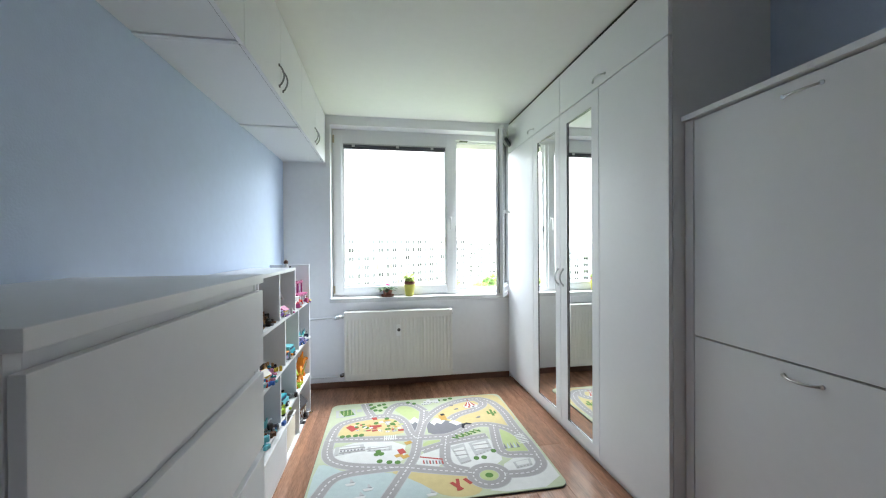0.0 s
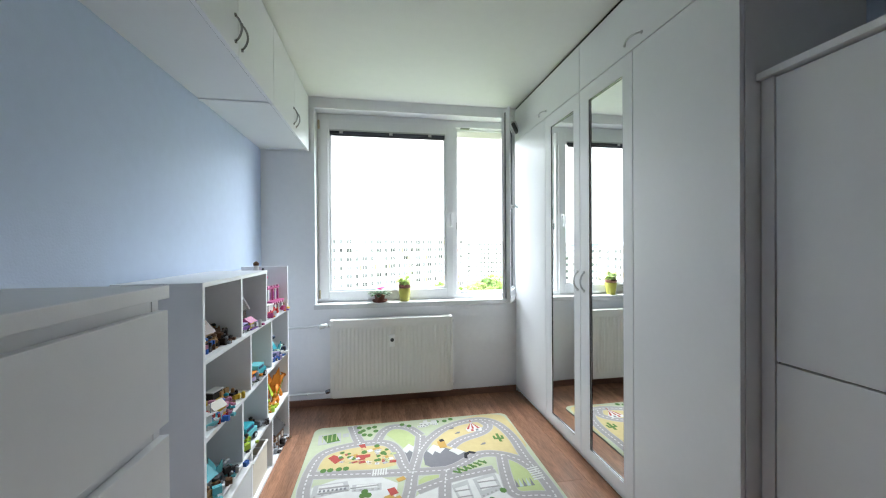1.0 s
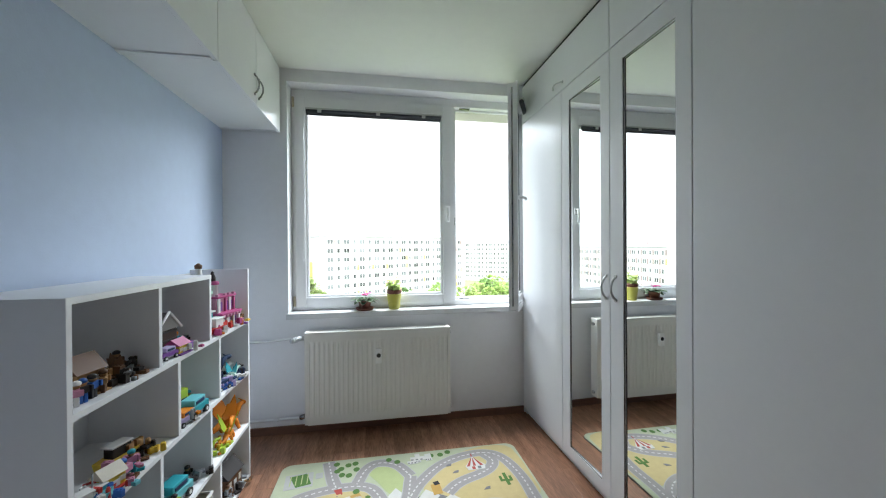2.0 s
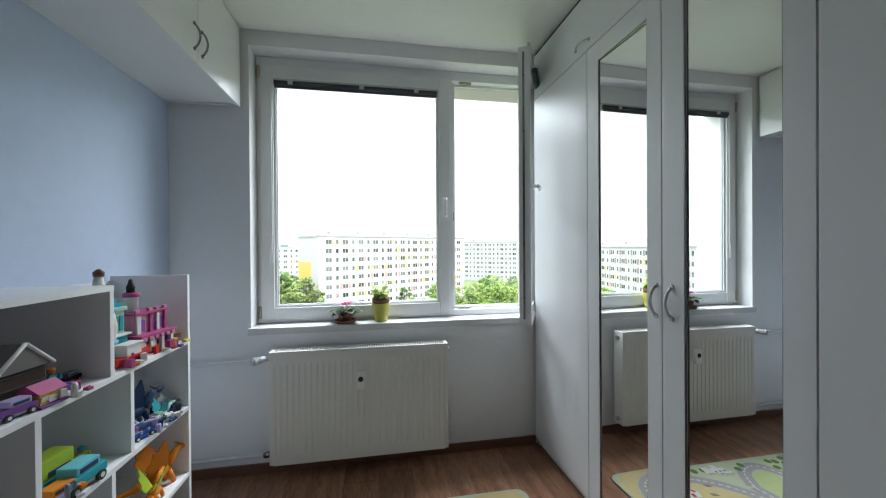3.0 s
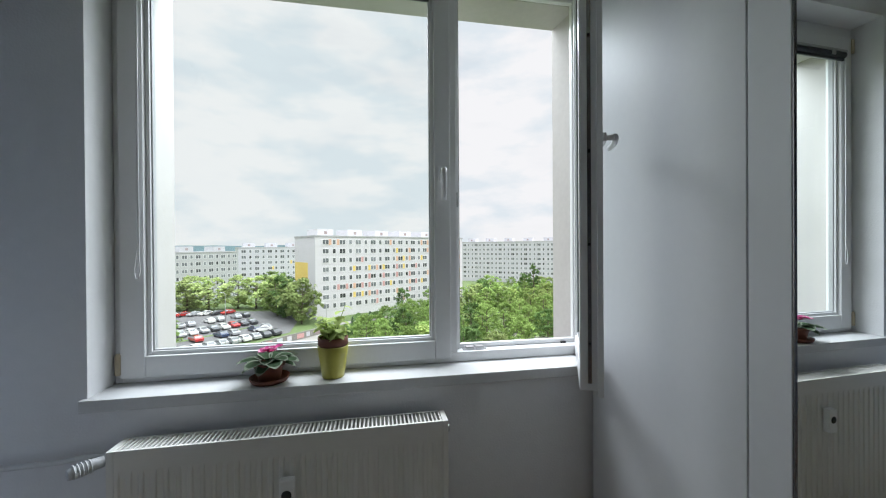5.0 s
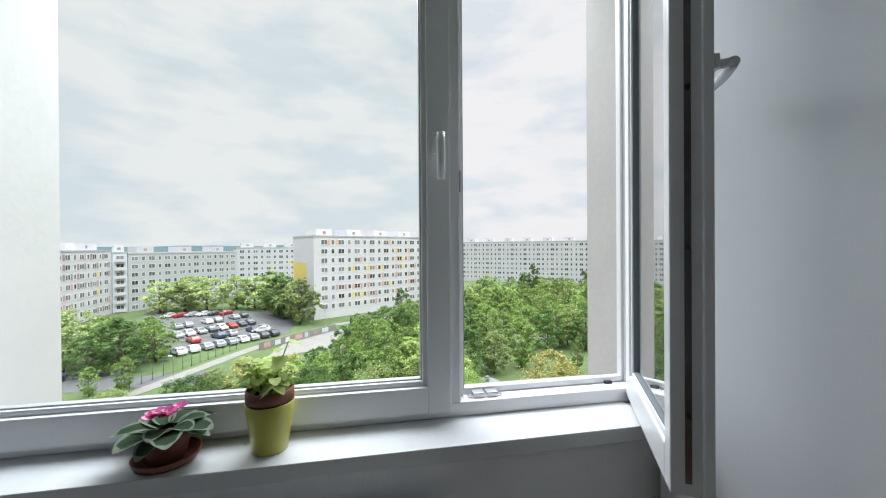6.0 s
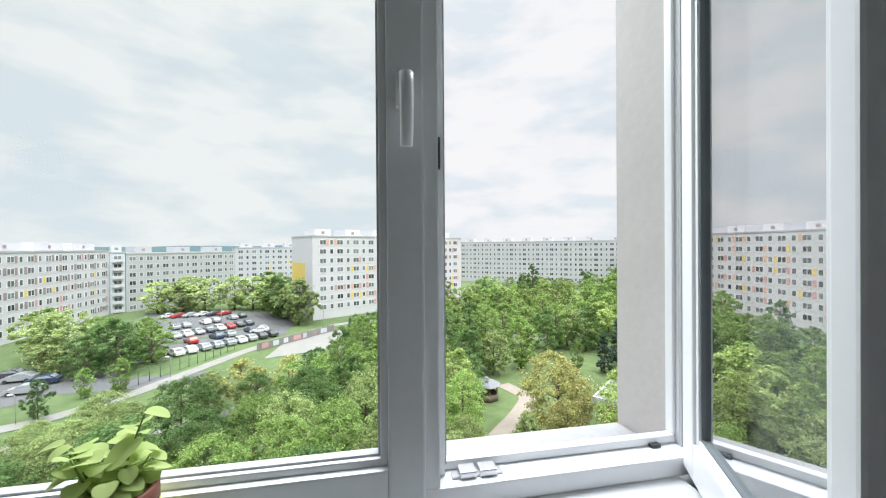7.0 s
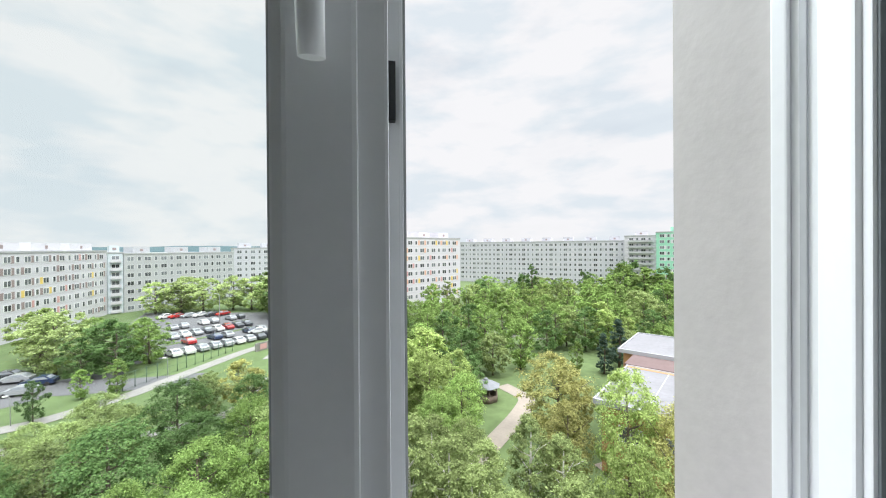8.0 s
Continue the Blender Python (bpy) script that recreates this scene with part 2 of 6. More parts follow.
for tag, d in (("left", (-0.15, N0, 0, 0.2, -0.016, CEIL)), ("right", (N1, RW + 0.15, 0, 0.2, -0.016, CEIL)), ("below", (N0, N1, 0, 0.2, -0.016, NB)), ("above", (N0, N1, 0, 0.2, NT, CEIL))):
    solid(f"wall_north_{tag}", boxes(d), WALL_WHITE, "white painted window wall round a deep niche", "wall")
for tag, d in (("left", (-0.15, O0, 0.2, 0.45, -0.22, CEIL + 0.2)), ("right", (O1, RW + 0.15, 0.2, 0.383, -0.22, CEIL + 0.2)), ("below", (O0, O1, 0.2, 0.383, -0.22, OB)), ("above", (O0, O1, 0.2, 0.383, OT, CEIL + 0.2))):
    bm = bmesh.new()
    for vert in box(bm, *d):
        if vert.co.y > 0.3:   # the reveals are not quite square
            vert.co.x += -0.026 if tag == "right" and vert.co.x < 2.5 else -0.010 if tag == "left" and vert.co.x > 0.2 else 0.0
    solid(f"wall_facade_{tag}", bm, STUCCO, "rough cream rendered outer wall round the window", "wall")

# skirting boards
bm = boxes((0.0, 2.19, -0.016, -0.001, 0, 0.055), bevel=0.003)
solid("baseboard_north", bm, SKIRTING, "narrow brown wooden skirting under the radiator", "skirting")
bm = boxes((0.001, 0.016, BACK, -0.017, 0, 0.055), bevel=0.003)
solid("baseboard_west", bm, SKIRTING, "narrow brown wooden skirting along the blue wall", "skirting")

# inner window board
bm = boxes((N0 - 0.012, 2.186, -0.022, 0.15, NB + 0.002, 0.852), bevel=0.004)
solid("window_sill", bm, surface("dull_white_sill_board", (0.62, 0.625, 0.63), 0.45, vary=0.05, scale=9), "white plastic window sill with two flower pots", "window sill")
bm = bmesh.new()
v = box(bm, O0 + 0.001, O1 - 0.03, 0.206, 0.379, OB + 0.001, OB + 0.022)
for vert in v:
    if vert.co.y > 0.3:
        vert.co.z -= 0.012
solid("outer_sill", bm, surface("weathered_white_sheet_metal", (0.30, 0.30, 0.295), 0.6, vary=0.15, scale=8), "white sheet-metal ledge outside the window", "window sill")

# ---- window ----
window = thing("window_1", "white plastic two-part window, one sash wide open", "window", (1.36, 0.15, 0.852), kind="structure")
FY0, FY1 = 0.125, 0.2
bm = boxes((N0 + 0.001, 0.447, FY0, FY1, 0.853, NT - 0.001), (2.225, N1 - 0.001, FY0, FY1, 0.853, NT - 0.001),
           (0.447, 2.225, FY0, FY1, 2.448, NT - 0.001), (0.447, 2.225, FY0, FY1, 0.853, 0.893),
           (1.630, 1.666, FY0, 0.162, 0.893, 2.448), (1.630, 1.683, 0.162, FY1, 0.893, 2.448), bevel=0.004)
part("window_frame", bm, PVC, window)
bm = boxes((1.6835, 2.223, 0.178, 0.1995, 0.894, 0.912), (1.6835, 2.223, 0.178, 0.1995, 2.432, 2.4475), bevel=0.003)
part("frame_rebate", bm, PVC, window)
part("frame_seal", boxes((2.2215, 2.2248, 0.158, 0.166, 0.895, 2.446), (1.6832, 1.6862, 0.168, 0.176, 0.913, 2.431)), SEAL_PALE, window, "grey rubber sealing strip")
part("frame_step", boxes((2.2165, 2.2248, 0.178, 0.1995, 0.913, 2.431), bevel=0.003), PVC, window)


def sash(w, z0, z1, stile, rail_b, rail_t, free=None, deep=0.068):
    """A sash in its own axes: x from hinge to free edge, y from room face (0) outward, z up."""
    free = free or stile
    body = boxes((0, stile, 0, deep, z0, z1), (w - free, w, 0, deep, z0, z1), (stile, w - free, 0, deep, z0, z0 + rail_b), (stile, w - free, 0, deep, z1 - rail_t, z1), bevel=0.005)
    a, b = stile, w - free
    c, d = z0 + rail_b, z1 - rail_t
    bead = boxes((a, a + 0.014, 0.016, 0.05, c, d), (b - 0.014, b, 0.016, 0.05, c, d), (a + 0.014, b - 0.014, 0.016, 0.05, c, c + 0.014), (a + 0.014, b - 0.014, 0.016, 0.05, d - 0.014, d), bevel=0.003)
    seal = boxes((a + 0.014, a + 0.018, 0.026, 0.046, c + 0.014, d - 0.014), (b - 0.018, b - 0.014, 0.026, 0.046, c + 0.014, d - 0.014), (a + 0.018, b - 0.018, 0.026, 0.046, c + 0.014, c + 0.018), (a + 0.018, b - 0.018, 0.026, 0.046, d - 0.018, d - 0.014))
    pane = boxes((a + 0.015, b - 0.015, 0.032, 0.038, c + 0.015, d - 0.015))
    return body, bead, seal, pane


def moved(bm, m):
    bmesh.ops.transform(bm, matrix=m, verts=bm.verts)
    return bm


m = pose(0.4475, 0.112, 0)
body, bead, seal, pane = sash(1.1895, 0.872, 2.452, 0.078, 0.075, 0.088, 0.067)
left = part("fixed_sash", moved(body, m), PVC, window, "closed white sash")
part("glazing_bead", moved(bead, m), PVC, left)
part("seal", moved(seal, m), SEAL_PALE, left)
p = part("pane", moved(pane, m), GLASS, left, "clear glass")
p.visible_shadow = False
swing = math.degrees(math.atan2(-0.879, -0.477))
SASH_W = 0.488
m2 = Matrix.Translation((2.246, 0.1035, 0)) @ Matrix.Rotation(radians(swing), 4, "Z") @ Matrix.Diagonal((1, -1, 1, 1))
body, bead, seal, pane = sash(SASH_W, 0.876, 2.470, 0.062, 0.075, 0.075, 0.040, 0.056)
right = part("open_sash", moved(body, m2), PVC, window, "white sash swung wide open into the room")
part("glazing_bead", moved(bead, m2), PVC, right)
part("seal", moved(seal, m2), SEAL_GREY, right)
p = part("pane", moved(pane, m2), GLASS_OPEN, right, "clear glass")
p.visible_shadow = False
# overlap lip on the room face and the dark hardware groove in the free edge
part("sash_lip", moved(boxes((0.470, 0.498, -0.013, 0.004, 0.862, 2.482), (0.20, 0.470, -0.013, 0.004, 0.862, 0.9), (0.20, 0.470, -0.013, 0.004, 2.446, 2.482), bevel=0.003), m2), PVC, right)
part("espagnolette", moved(boxes((SASH_W + 0.0002, SASH_W + 0.0022, 0.021, 0.032, 0.9, 2.44)), m2), DARK_METAL, right, "dark steel locking bar")
for z in (1.02, 1.33, 1.62, 1.98, 2.3):
    part("locking_cam", moved(boxes((SASH_W + 0.0022, SASH_W + 0.006, 0.0225, 0.0305, z, z + 0.009), bevel=0.002), m2), RUBBER, right)


def window_handle(name, parent, at, turn):
    bm = boxes((-0.014, 0.014, -0.012, 0, -0.035, 0.035), bevel=0.006)
    tube(bm, [(0, -0.01, 0.015), (0, -0.036, 0.015)], 0.009)
    pts = [(0, -0.036, 0.02), (0, -0.040, 0.0), (0, -0.043, -0.03), (0, -0.044, -0.06), (0, -0.041, -0.095), (0, -0.036, -0.118)]
    tube(bm, pts, 0.0105, 10, taper=0.009)
    bmesh.ops.transform(bm, matrix=Matrix.Translation(at) @ turn, verts=bm.verts)
    return part(name, bm, PVC, parent, "white lever handle")


window_handle("handle", left, (1.603, 0.112, 1.624), Matrix.Diagonal((1.2, 1, 0.9, 1)))
window_handle("handle", right, m2 @ Vector((0.456, -0.013, 1.665)), Matrix.Rotation(radians(swing), 4, "Z") @ Matrix.Rotation(radians(180), 4, "Z") @ Matrix.Rotation(radians(-90), 4, "Y"))
part("strike_plate", boxes((1.6662, 1.6745, 0.152, 0.1618, 1.498, 1.56), bevel=0.001), RUBBER, window, "dark steel strike plate")
bm = boxes((1.708, 1.742, 0.142, 0.171, 0.8932, 0.908), (1.749, 1.784, 0.142, 0.171, 0.8932, 0.908), bevel=0.003)
box(bm, 1.694, 1.797, 0.147, 0.166, 0.8932, 0.898)
part("latch", bm, METAL, window, "steel lock keeper")
part("latch", boxes((2.152, 2.176, 0.166, 0.177, 0.8932, 0.901), bevel=0.002), RUBBER, window, "small dark keeper")
part("latch", boxes((1.715, 1.80, 0.135, 0.16, 2.438, 2.4479), bevel=0.002), DARK_METAL, window, "steel scissor stay")
for z in (0.885, 2.37):
    bm = bmesh.new()
    turned(bm, [(0.007, 0), (0.009, 0.004), (0.009, 0.07), (0.006, 0.076)], (0.442, 0.112, z), 12)
    part("hinge", bm, surface("beige_hinge_cap", (0.5, 0.42, 0.3), 0.5), window, "beige hinge cap")
for z in (0.9, 2.36):
    bm = bmesh.new()
    turned(bm, [(0.007, 0), (0.009, 0.004), (0.009, 0.07), (0.006, 0.076)], (2.236, 0.106, z), 12)
    part("hinge", bm, PVC, window)

# ---- roller blind on the closed sash ----
blind = thing("roller_blind", "dark rolled-up blind across the top of the window", "blind", (1.05, 0.1, 2.31))
bm = bmesh.new()
tube(bm, [(0.538, 0.096, 2.338), (1.552, 0.096, 2.338)], 0.017, 14)
part("fabric_roll", bm, BLIND, blind)
part("cassette", boxes((0.534, 1.556, 0.08, 0.1115, 2.350, 2.362), bevel=0.003), METAL, blind, "grey metal rail")
part("bottom_bar", boxes((0.540, 1.55, 0.09, 0.1, 2.309, 2.323), bevel=0.003), BLIND, blind)
for x in (0.62, 1.05, 1.40):
    part("clip", boxes((x, x + 0.03, 0.0785, 0.111, 2.328, 2.3605), bevel=0.003), METAL, blind)
bm = bmesh.new()
pts = [(0.515, 0.1, 2.34), (0.515, 0.098, 1.9), (0.515, 0.098, 1.34), (0.508, 0.098, 1.30), (0.503, 0.098, 1.25), (0.508, 0.098, 1.225), (0.516, 0.098, 1.225), (0.522, 0.098, 1.25), (0.519, 0.098, 1.30), (0.518, 0.098, 1.9), (0.518, 0.1, 2.34)]
tube(bm, pts, 0.0022, 6)
part("pull_chain", bm, PVC, blind, "thin white pull cord")

# ---- second blind on the open sash ----
b2 = thing("roller_blind", "dark rolled-up blind on the open sash", "blind", (2.12, -0.1, 2.33))
bm = bmesh.new()
tube(bm, [(0.07, -0.03, 2.365), (0.40, -0.03, 2.365)], 0.017, 14)
part("fabric_roll", moved(bm, m2), BLIND, b2)
part("cassette", moved(boxes((0.07, 0.40, -0.05, -0.0135, 2.377, 2.392), bevel=0.003), m2), METAL, b2)

# ---- radiator ----
radiator = thing("radiator", "cream enamelled panel radiator with a ribbed front", "radiator", (1.065, -0.085, 0.11))
RX0, RX1, RZ0, RZ1, RY = 0.555, 1.575, 0.098, 0.736, -0.128
bm = bmesh.new()
prof, n_rib = [], 30
for k in range(n_rib):
    a = RX0 + 0.02 + (RX1 - RX0 - 0.04) * k / n_rib
    b = RX0 + 0.02 + (RX1 - RX0 - 0.04) * (k + 1) / n_rib
    w = b - a
    prof += [(a, 0.0), (a + 0.30 * w, 0.0), (a + 0.42 * w, 0.004), (a + 0.86 * w, 0.004)]
prof.append((RX1 - 0.02, 0.0))
rows = []
for z, s in ((RZ0, 0.0), (RZ0 + 0.05, 0.0), (RZ0 + 0.075, 1.0), (RZ1 - 0.085, 1.0), (RZ1 - 0.06, 0.0), (RZ1 - 0.006, 0.0)):
    rows.append([bm.verts.new((x, RY + d * s, z)) for x, d in prof])
for r0, r1 in zip(rows, rows[1:]):
    for k in range(len(prof) - 1):
        bm.faces.new((r0[k], r0[k + 1], r1[k + 1], r1[k]))
box(bm, RX0 + 0.012, RX1 - 0.012, RY + 0.005, RY + 0.02, RZ0 + 0.002, RZ1 - 0.008)
part("front_panel", bm, RADIATOR, radiator)
part("back_panel", boxes((RX0 + 0.012, RX1 - 0.012, -0.052, -0.04, RZ0 + 0.01, RZ1 - 0.01), bevel=0.003), RADIATOR, radiator)
for x0, x1 in ((RX0, RX0 + 0.02), (RX1 - 0.02, RX1)):
    part("side_cover", boxes((x0, x1, RY - 0.001, -0.045, RZ0 + 0.004, RZ1), bevel=0.004), RADIATOR, radiator)
bm = boxes((RX0 + 0.021, RX1 - 0.021, RY - 0.001, RY + 0.008, RZ1 - 0.012, RZ1), (RX0 + 0.021, RX1 - 0.021, -0.053, -0.045, RZ1 - 0.012, RZ1))
for k in range(72):
    x = RX0 + 0.024 + (RX1 - RX0 - 0.05) * k / 71
    box(bm, x, x + 0.005, RY + 0.008, -0.053, RZ1 - 0.010, RZ1 - 0.002)
part("top_grille", bm, RADIATOR, radiator, "slotted top grille")
# added dark block, painting the shade of the hollow between the panels
part("core", boxes((RX0 + 0.03, RX1 - 0.03, RY + 0.03, -0.06, RZ0 + 0.03, RZ1 - 0.06)), GAP_SHADE, radiator, "dark block painted as shade in the convector space")
for z in (RZ0 + 0.04, RZ1 - 0.045):
    bm = bmesh.new()
    tube(bm, [(RX1 - 0.002, -0.085, z), (RX1 + 0.012, -0.085, z)], 0.014, 12)
    part("plug", bm, METAL, radiator, "steel blanking plug")
# heat meter on the front
meter = thing("heat_meter", "small white heat meter with a dark dial on the radiator", "meter", (1.056, RY - 0.02, 0.55))
part("housing", boxes((1.035, 1.079, RY - 0.026, RY - 0.0005, 0.505, 0.608), bevel=0.006), surface("bright_white_plastic", (0.88, 0.88, 0.87), 0.4), meter)
bm = bmesh.new()
ball(bm, (1.057, RY - 0.025, 0.562), 0.016, (1, 0.35, 1))
part("dial", bm, RUBBER, meter, "dark dial")
# valve and pipes
valve = thing("radiator_valve", "white thermostatic valve on a steel elbow", "valve", (0.5, -0.085, 0.67))
bm = bmesh.new()
tube(bm, [(0.5565, -0.085, 0.692), (0.525, -0.085, 0.692)], 0.013, 12)
tube(bm, [(0.532, -0.085, 0.692), (0.532, -0.05, 0.68), (0.532, -0.03, 0.672)], 0.010, 10)
part("valve_body", bm, METAL, valve)
bm = bmesh.new()
tube(bm, [(0.526, -0.088, 0.692), (0.51, -0.104, 0.692), (0.488, -0.128, 0.690)], 0.016, 16, taper=0.019)
tube(bm, [(0.488, -0.128, 0.690), (0.472, -0.146, 0.689)], 0.0195, 16, taper=0.015)
for k in range(5):
    tube(bm, [(0.505 - 0.006 * k, -0.109 - 0.0065 * k, 0.6915), (0.503 - 0.006 * k, -0.1112 - 0.0065 * k, 0.6914)], 0.0205, 14)
part("valve_head", bm, surface("grey_white_thermostat", (0.55, 0.56, 0.57), 0.4), valve, "grey-white ribbed thermostat head")
PIPE = surface("white_painted_pipe", (0.72, 0.73, 0.73), 0.4, vary=0.04, scale=12)
bm = bmesh.new()
tube(bm, [(0.532, -0.03, 0.672), (0.44, -0.026, 0.678), (0.36, -0.024, 0.668), (0.16, -0.024, 0.663), (0.0, -0.024, 0.664)], 0.0085, 10)
tagged(new("heating_pipe", to_mesh("heating_pipe", bm, PIPE)), "thin white painted pipe feeding the radiator", "pipe")
bm = bmesh.new()
tube(bm, [(0.556, -0.085, 0.15), (0.52, -0.07, 0.135), (0.50, -0.04, 0.118), (0.3, -0.03, 0.113), (0.0, -0.03, 0.112)], 0.010, 10)
tube(bm, [(0.352, -0.03, 0.113), (0.365, -0.03, 0.113)], 0.014, 10)
tagged(new("heating_pipe", to_mesh("heating_pipe", bm, PIPE)), "white painted return pipe low on the wall", "pipe")
bm = bmesh.new()
tube(bm, [(0.556, -0.085, 0.15), (0.535, -0.085, 0.145), (0.52, -0.07, 0.135)], 0.017, 12)
tagged(new("pipe_union", to_mesh("pipe_union", bm, DARK_METAL)), "dark metal union at the radiator's foot", "pipe fitting")


# ---- bow handle, chrome ----
def bow(bm, a, b, out, rise, r=0.0045):
    """A bowed bar from a to b that stands out by the vector out."""
    a, b, out = Vector(a), Vector(b), Vector(out)
    pts = []
    for k in range(11):
        s = k / 10
        pts.append(a.lerp(b, s) + out * math.sin(math.pi * s) ** 0.7 * rise)
    tube(bm, pts, r, 8)
    for q in (a, b):
        tube(bm, [q - out * 0.002, q + out * 0.006], r * 1.7, 8)


# ---- wardrobe ----
wardrobe = thing("wardrobe", "tall white built-in wardrobe with two mirrored doors", "wardrobe", (2.46, -1.08, 0))
W0, W1 = -2.14, -0.018
for y0 in (W0, W1 - 0.018):
    part("side_panel", boxes((WARD_X + 0.02, RW - 0.002, y0, y0 + 0.018, 0.0, 2.575), bevel=0.001), MELAMINE_SIDE, wardrobe)
for z0 in (0.06, 2.557):
    part("shelf_panel", boxes((WARD_X + 0.031, RW - 0.013, W0 + 0.018, W1 - 0.018, z0, z0 + 0.018)), MELAMINE_SIDE, wardrobe)
part("back_panel", boxes((RW - 0.012, RW - 0.002, W0 + 0.018, W1 - 0.018, 0.0, 2.575)), MELAMINE_SIDE, wardrobe)
# added dark sheet, so the door gaps read as shaded
part("shadow_backing", boxes((WARD_X + 0.022, WARD_X + 0.03, W0 + 0.02, W1 - 0.02, 0.08, 2.55)), GAP_SHADE, wardrobe, "dark sheet painted as shade behind the doors")
part("plinth", boxes((WARD_X + 0.03, WARD_X + 0.048, W0 + 0.018, W1 - 0.018, 0.001, 0.06)), MELAMINE_SIDE, wardrobe)
# no moulding: a dark filler strip paints the shadow line below the ceiling
part("cornice", boxes((WARD_X + 0.012, WARD_X + 0.03, W0, W1, 2.5755, 2.598)), GAP_SHADE, wardrobe, "dark strip painted as shade under the ceiling")
G = 0.0026


def slab_door(y0, y1, z0, z1, label=""):
    return part("door", boxes((WARD_X, WARD_X + 0.018, y0 + G, y1 - G, z0 + G, z1 - G), bevel=0.0015), MELAMINE, wardrobe, label)


slab_door(-0.64, W1, 0.05, 2.287)
slab_door(W0, -1.60, 0.05, 2.287)
top_a = slab_door(-1.12, W1, 2.287, 2.574)
top_b = slab_door(W0, -1.12, 2.287, 2.574)
for d, y in ((top_a, -0.60), (top_b, -1.605)):
    bm = bmesh.new()
    bow(bm, (WARD_X, y - 0.06, 2.335), (WARD_X, y + 0.06, 2.335), (-1, 0, 0.25), 0.022)
    part("handle", bm, METAL, d, "chrome bow handle")
for y0, y1, ym0, ym1, yh, skew in ((-1.12, -0.64, -1.046, -0.732, -1.092, 0.027), (-1.60, -1.12, -1.525, -1.218, -1.166, 0.004)):
    z0, z1, zm0, zm1 = 0.05, 2.287, 0.118, 2.195
    door = part("mirror_door", boxes((WARD_X, WARD_X + 0.018, y0 + G, ym0, z0 + G, z1 - G), (WARD_X, WARD_X + 0.018, ym1, y1 - G, z0 + G, z1 - G),
                                     (WARD_X, WARD_X + 0.018, ym0, ym1, z0 + G, zm0), (WARD_X, WARD_X + 0.018, ym0, ym1, zm1, z1 - G), bevel=0.0015), MELAMINE, wardrobe, "white door frame round a long mirror")
    # the mirror sits a little out of square in its frame
    lean = Matrix.Translation((WARD_X + 0.0125, (ym0 + ym1) / 2, 0)) @ Matrix.Rotation(skew, 4, "Z")
    half = (ym1 - ym0) / 2 - 0.0005
    part("mirror", moved(boxes((-0.002, 0.002, -half, half, zm0 + 0.0005, zm1 - 0.0005)), lean), MIRROR, door, "tall narrow mirror")
    part("mirror_edge", boxes((WARD_X + 0.002, WARD_X + 0.0062, ym0, ym0 + 0.003, zm0, zm1), (WARD_X + 0.002, WARD_X + 0.0062, ym1 - 0.003, ym1, zm0, zm1), (WARD_X + 0.002, WARD_X + 0.0062, ym0, ym1, zm0, zm0 + 0.003), (WARD_X + 0.002, WARD_X + 0.0062, ym0, ym1, zm1 - 0.003, zm1)), DARK_METAL, door)
    bm = bmesh.new()
    bow(bm, (WARD_X, yh, 1.058), (WARD_X, yh, 1.172), (-1, 0, 0), 0.028, 0.0055)
    part("handle", bm, METAL, door, "satin chrome bow handle")

# ---- tall cabinet beside the wardrobe ----
cabinet = thing("tall_cabinet", "white tall cabinet with two large flap fronts", "cabinet", (2.5, -2.6, 0))
CX, C0, C1 = 2.264, -3.12, -2.145
part("body", boxes((CX + 0.019, RW - 0.002, C0, C1, 0.0, 1.893), bevel=0.002), MELAMINE_SIDE, cabinet)
part("top_board", boxes((CX - 0.018, RW - 0.002, C0 - 0.01, C1 + 0.004, 1.8935, 1.918), bevel=0.006), MELAMINE, cabinet)
part("stile", boxes((CX, CX + 0.0185, C1 - 0.043, C1, 0.0, 1.893), bevel=0.002), MELAMINE, cabinet)
for z0, z1, zh in ((0.06, 0.938, 0.893), (0.944, 1.885, 1.842)):
    d = part("flap_front", boxes((CX, CX + 0.0185, C0 + 0.045, C1 - 0.049, z0, z1), bevel=0.002), MELAMINE, cabinet)
    bm = bmesh.new()
    bow(bm, (CX, -2.665, zh), (CX, -2.555, zh), (-1, 0, -0.25), 0.022)
    part("handle", bm, METAL, d, "chrome bow handle")
part("stile", boxes((CX, CX + 0.0185, C0, C0 + 0.043, 0.0, 1.893), bevel=0.002), MELAMINE, cabinet)
# shade of the slits between the fronts, painted as a dark sheet
part("shadow_backing", boxes((CX + 0.0186, CX + 0.01895, C0 + 0.03, C1 - 0.03, 0.05, 1.89)), GAP_SHADE, cabinet, "dark sheet painted as shade between the fronts")

# ---- wall cabinets under the ceiling ----
UX, UZ = 0.385, 2.135


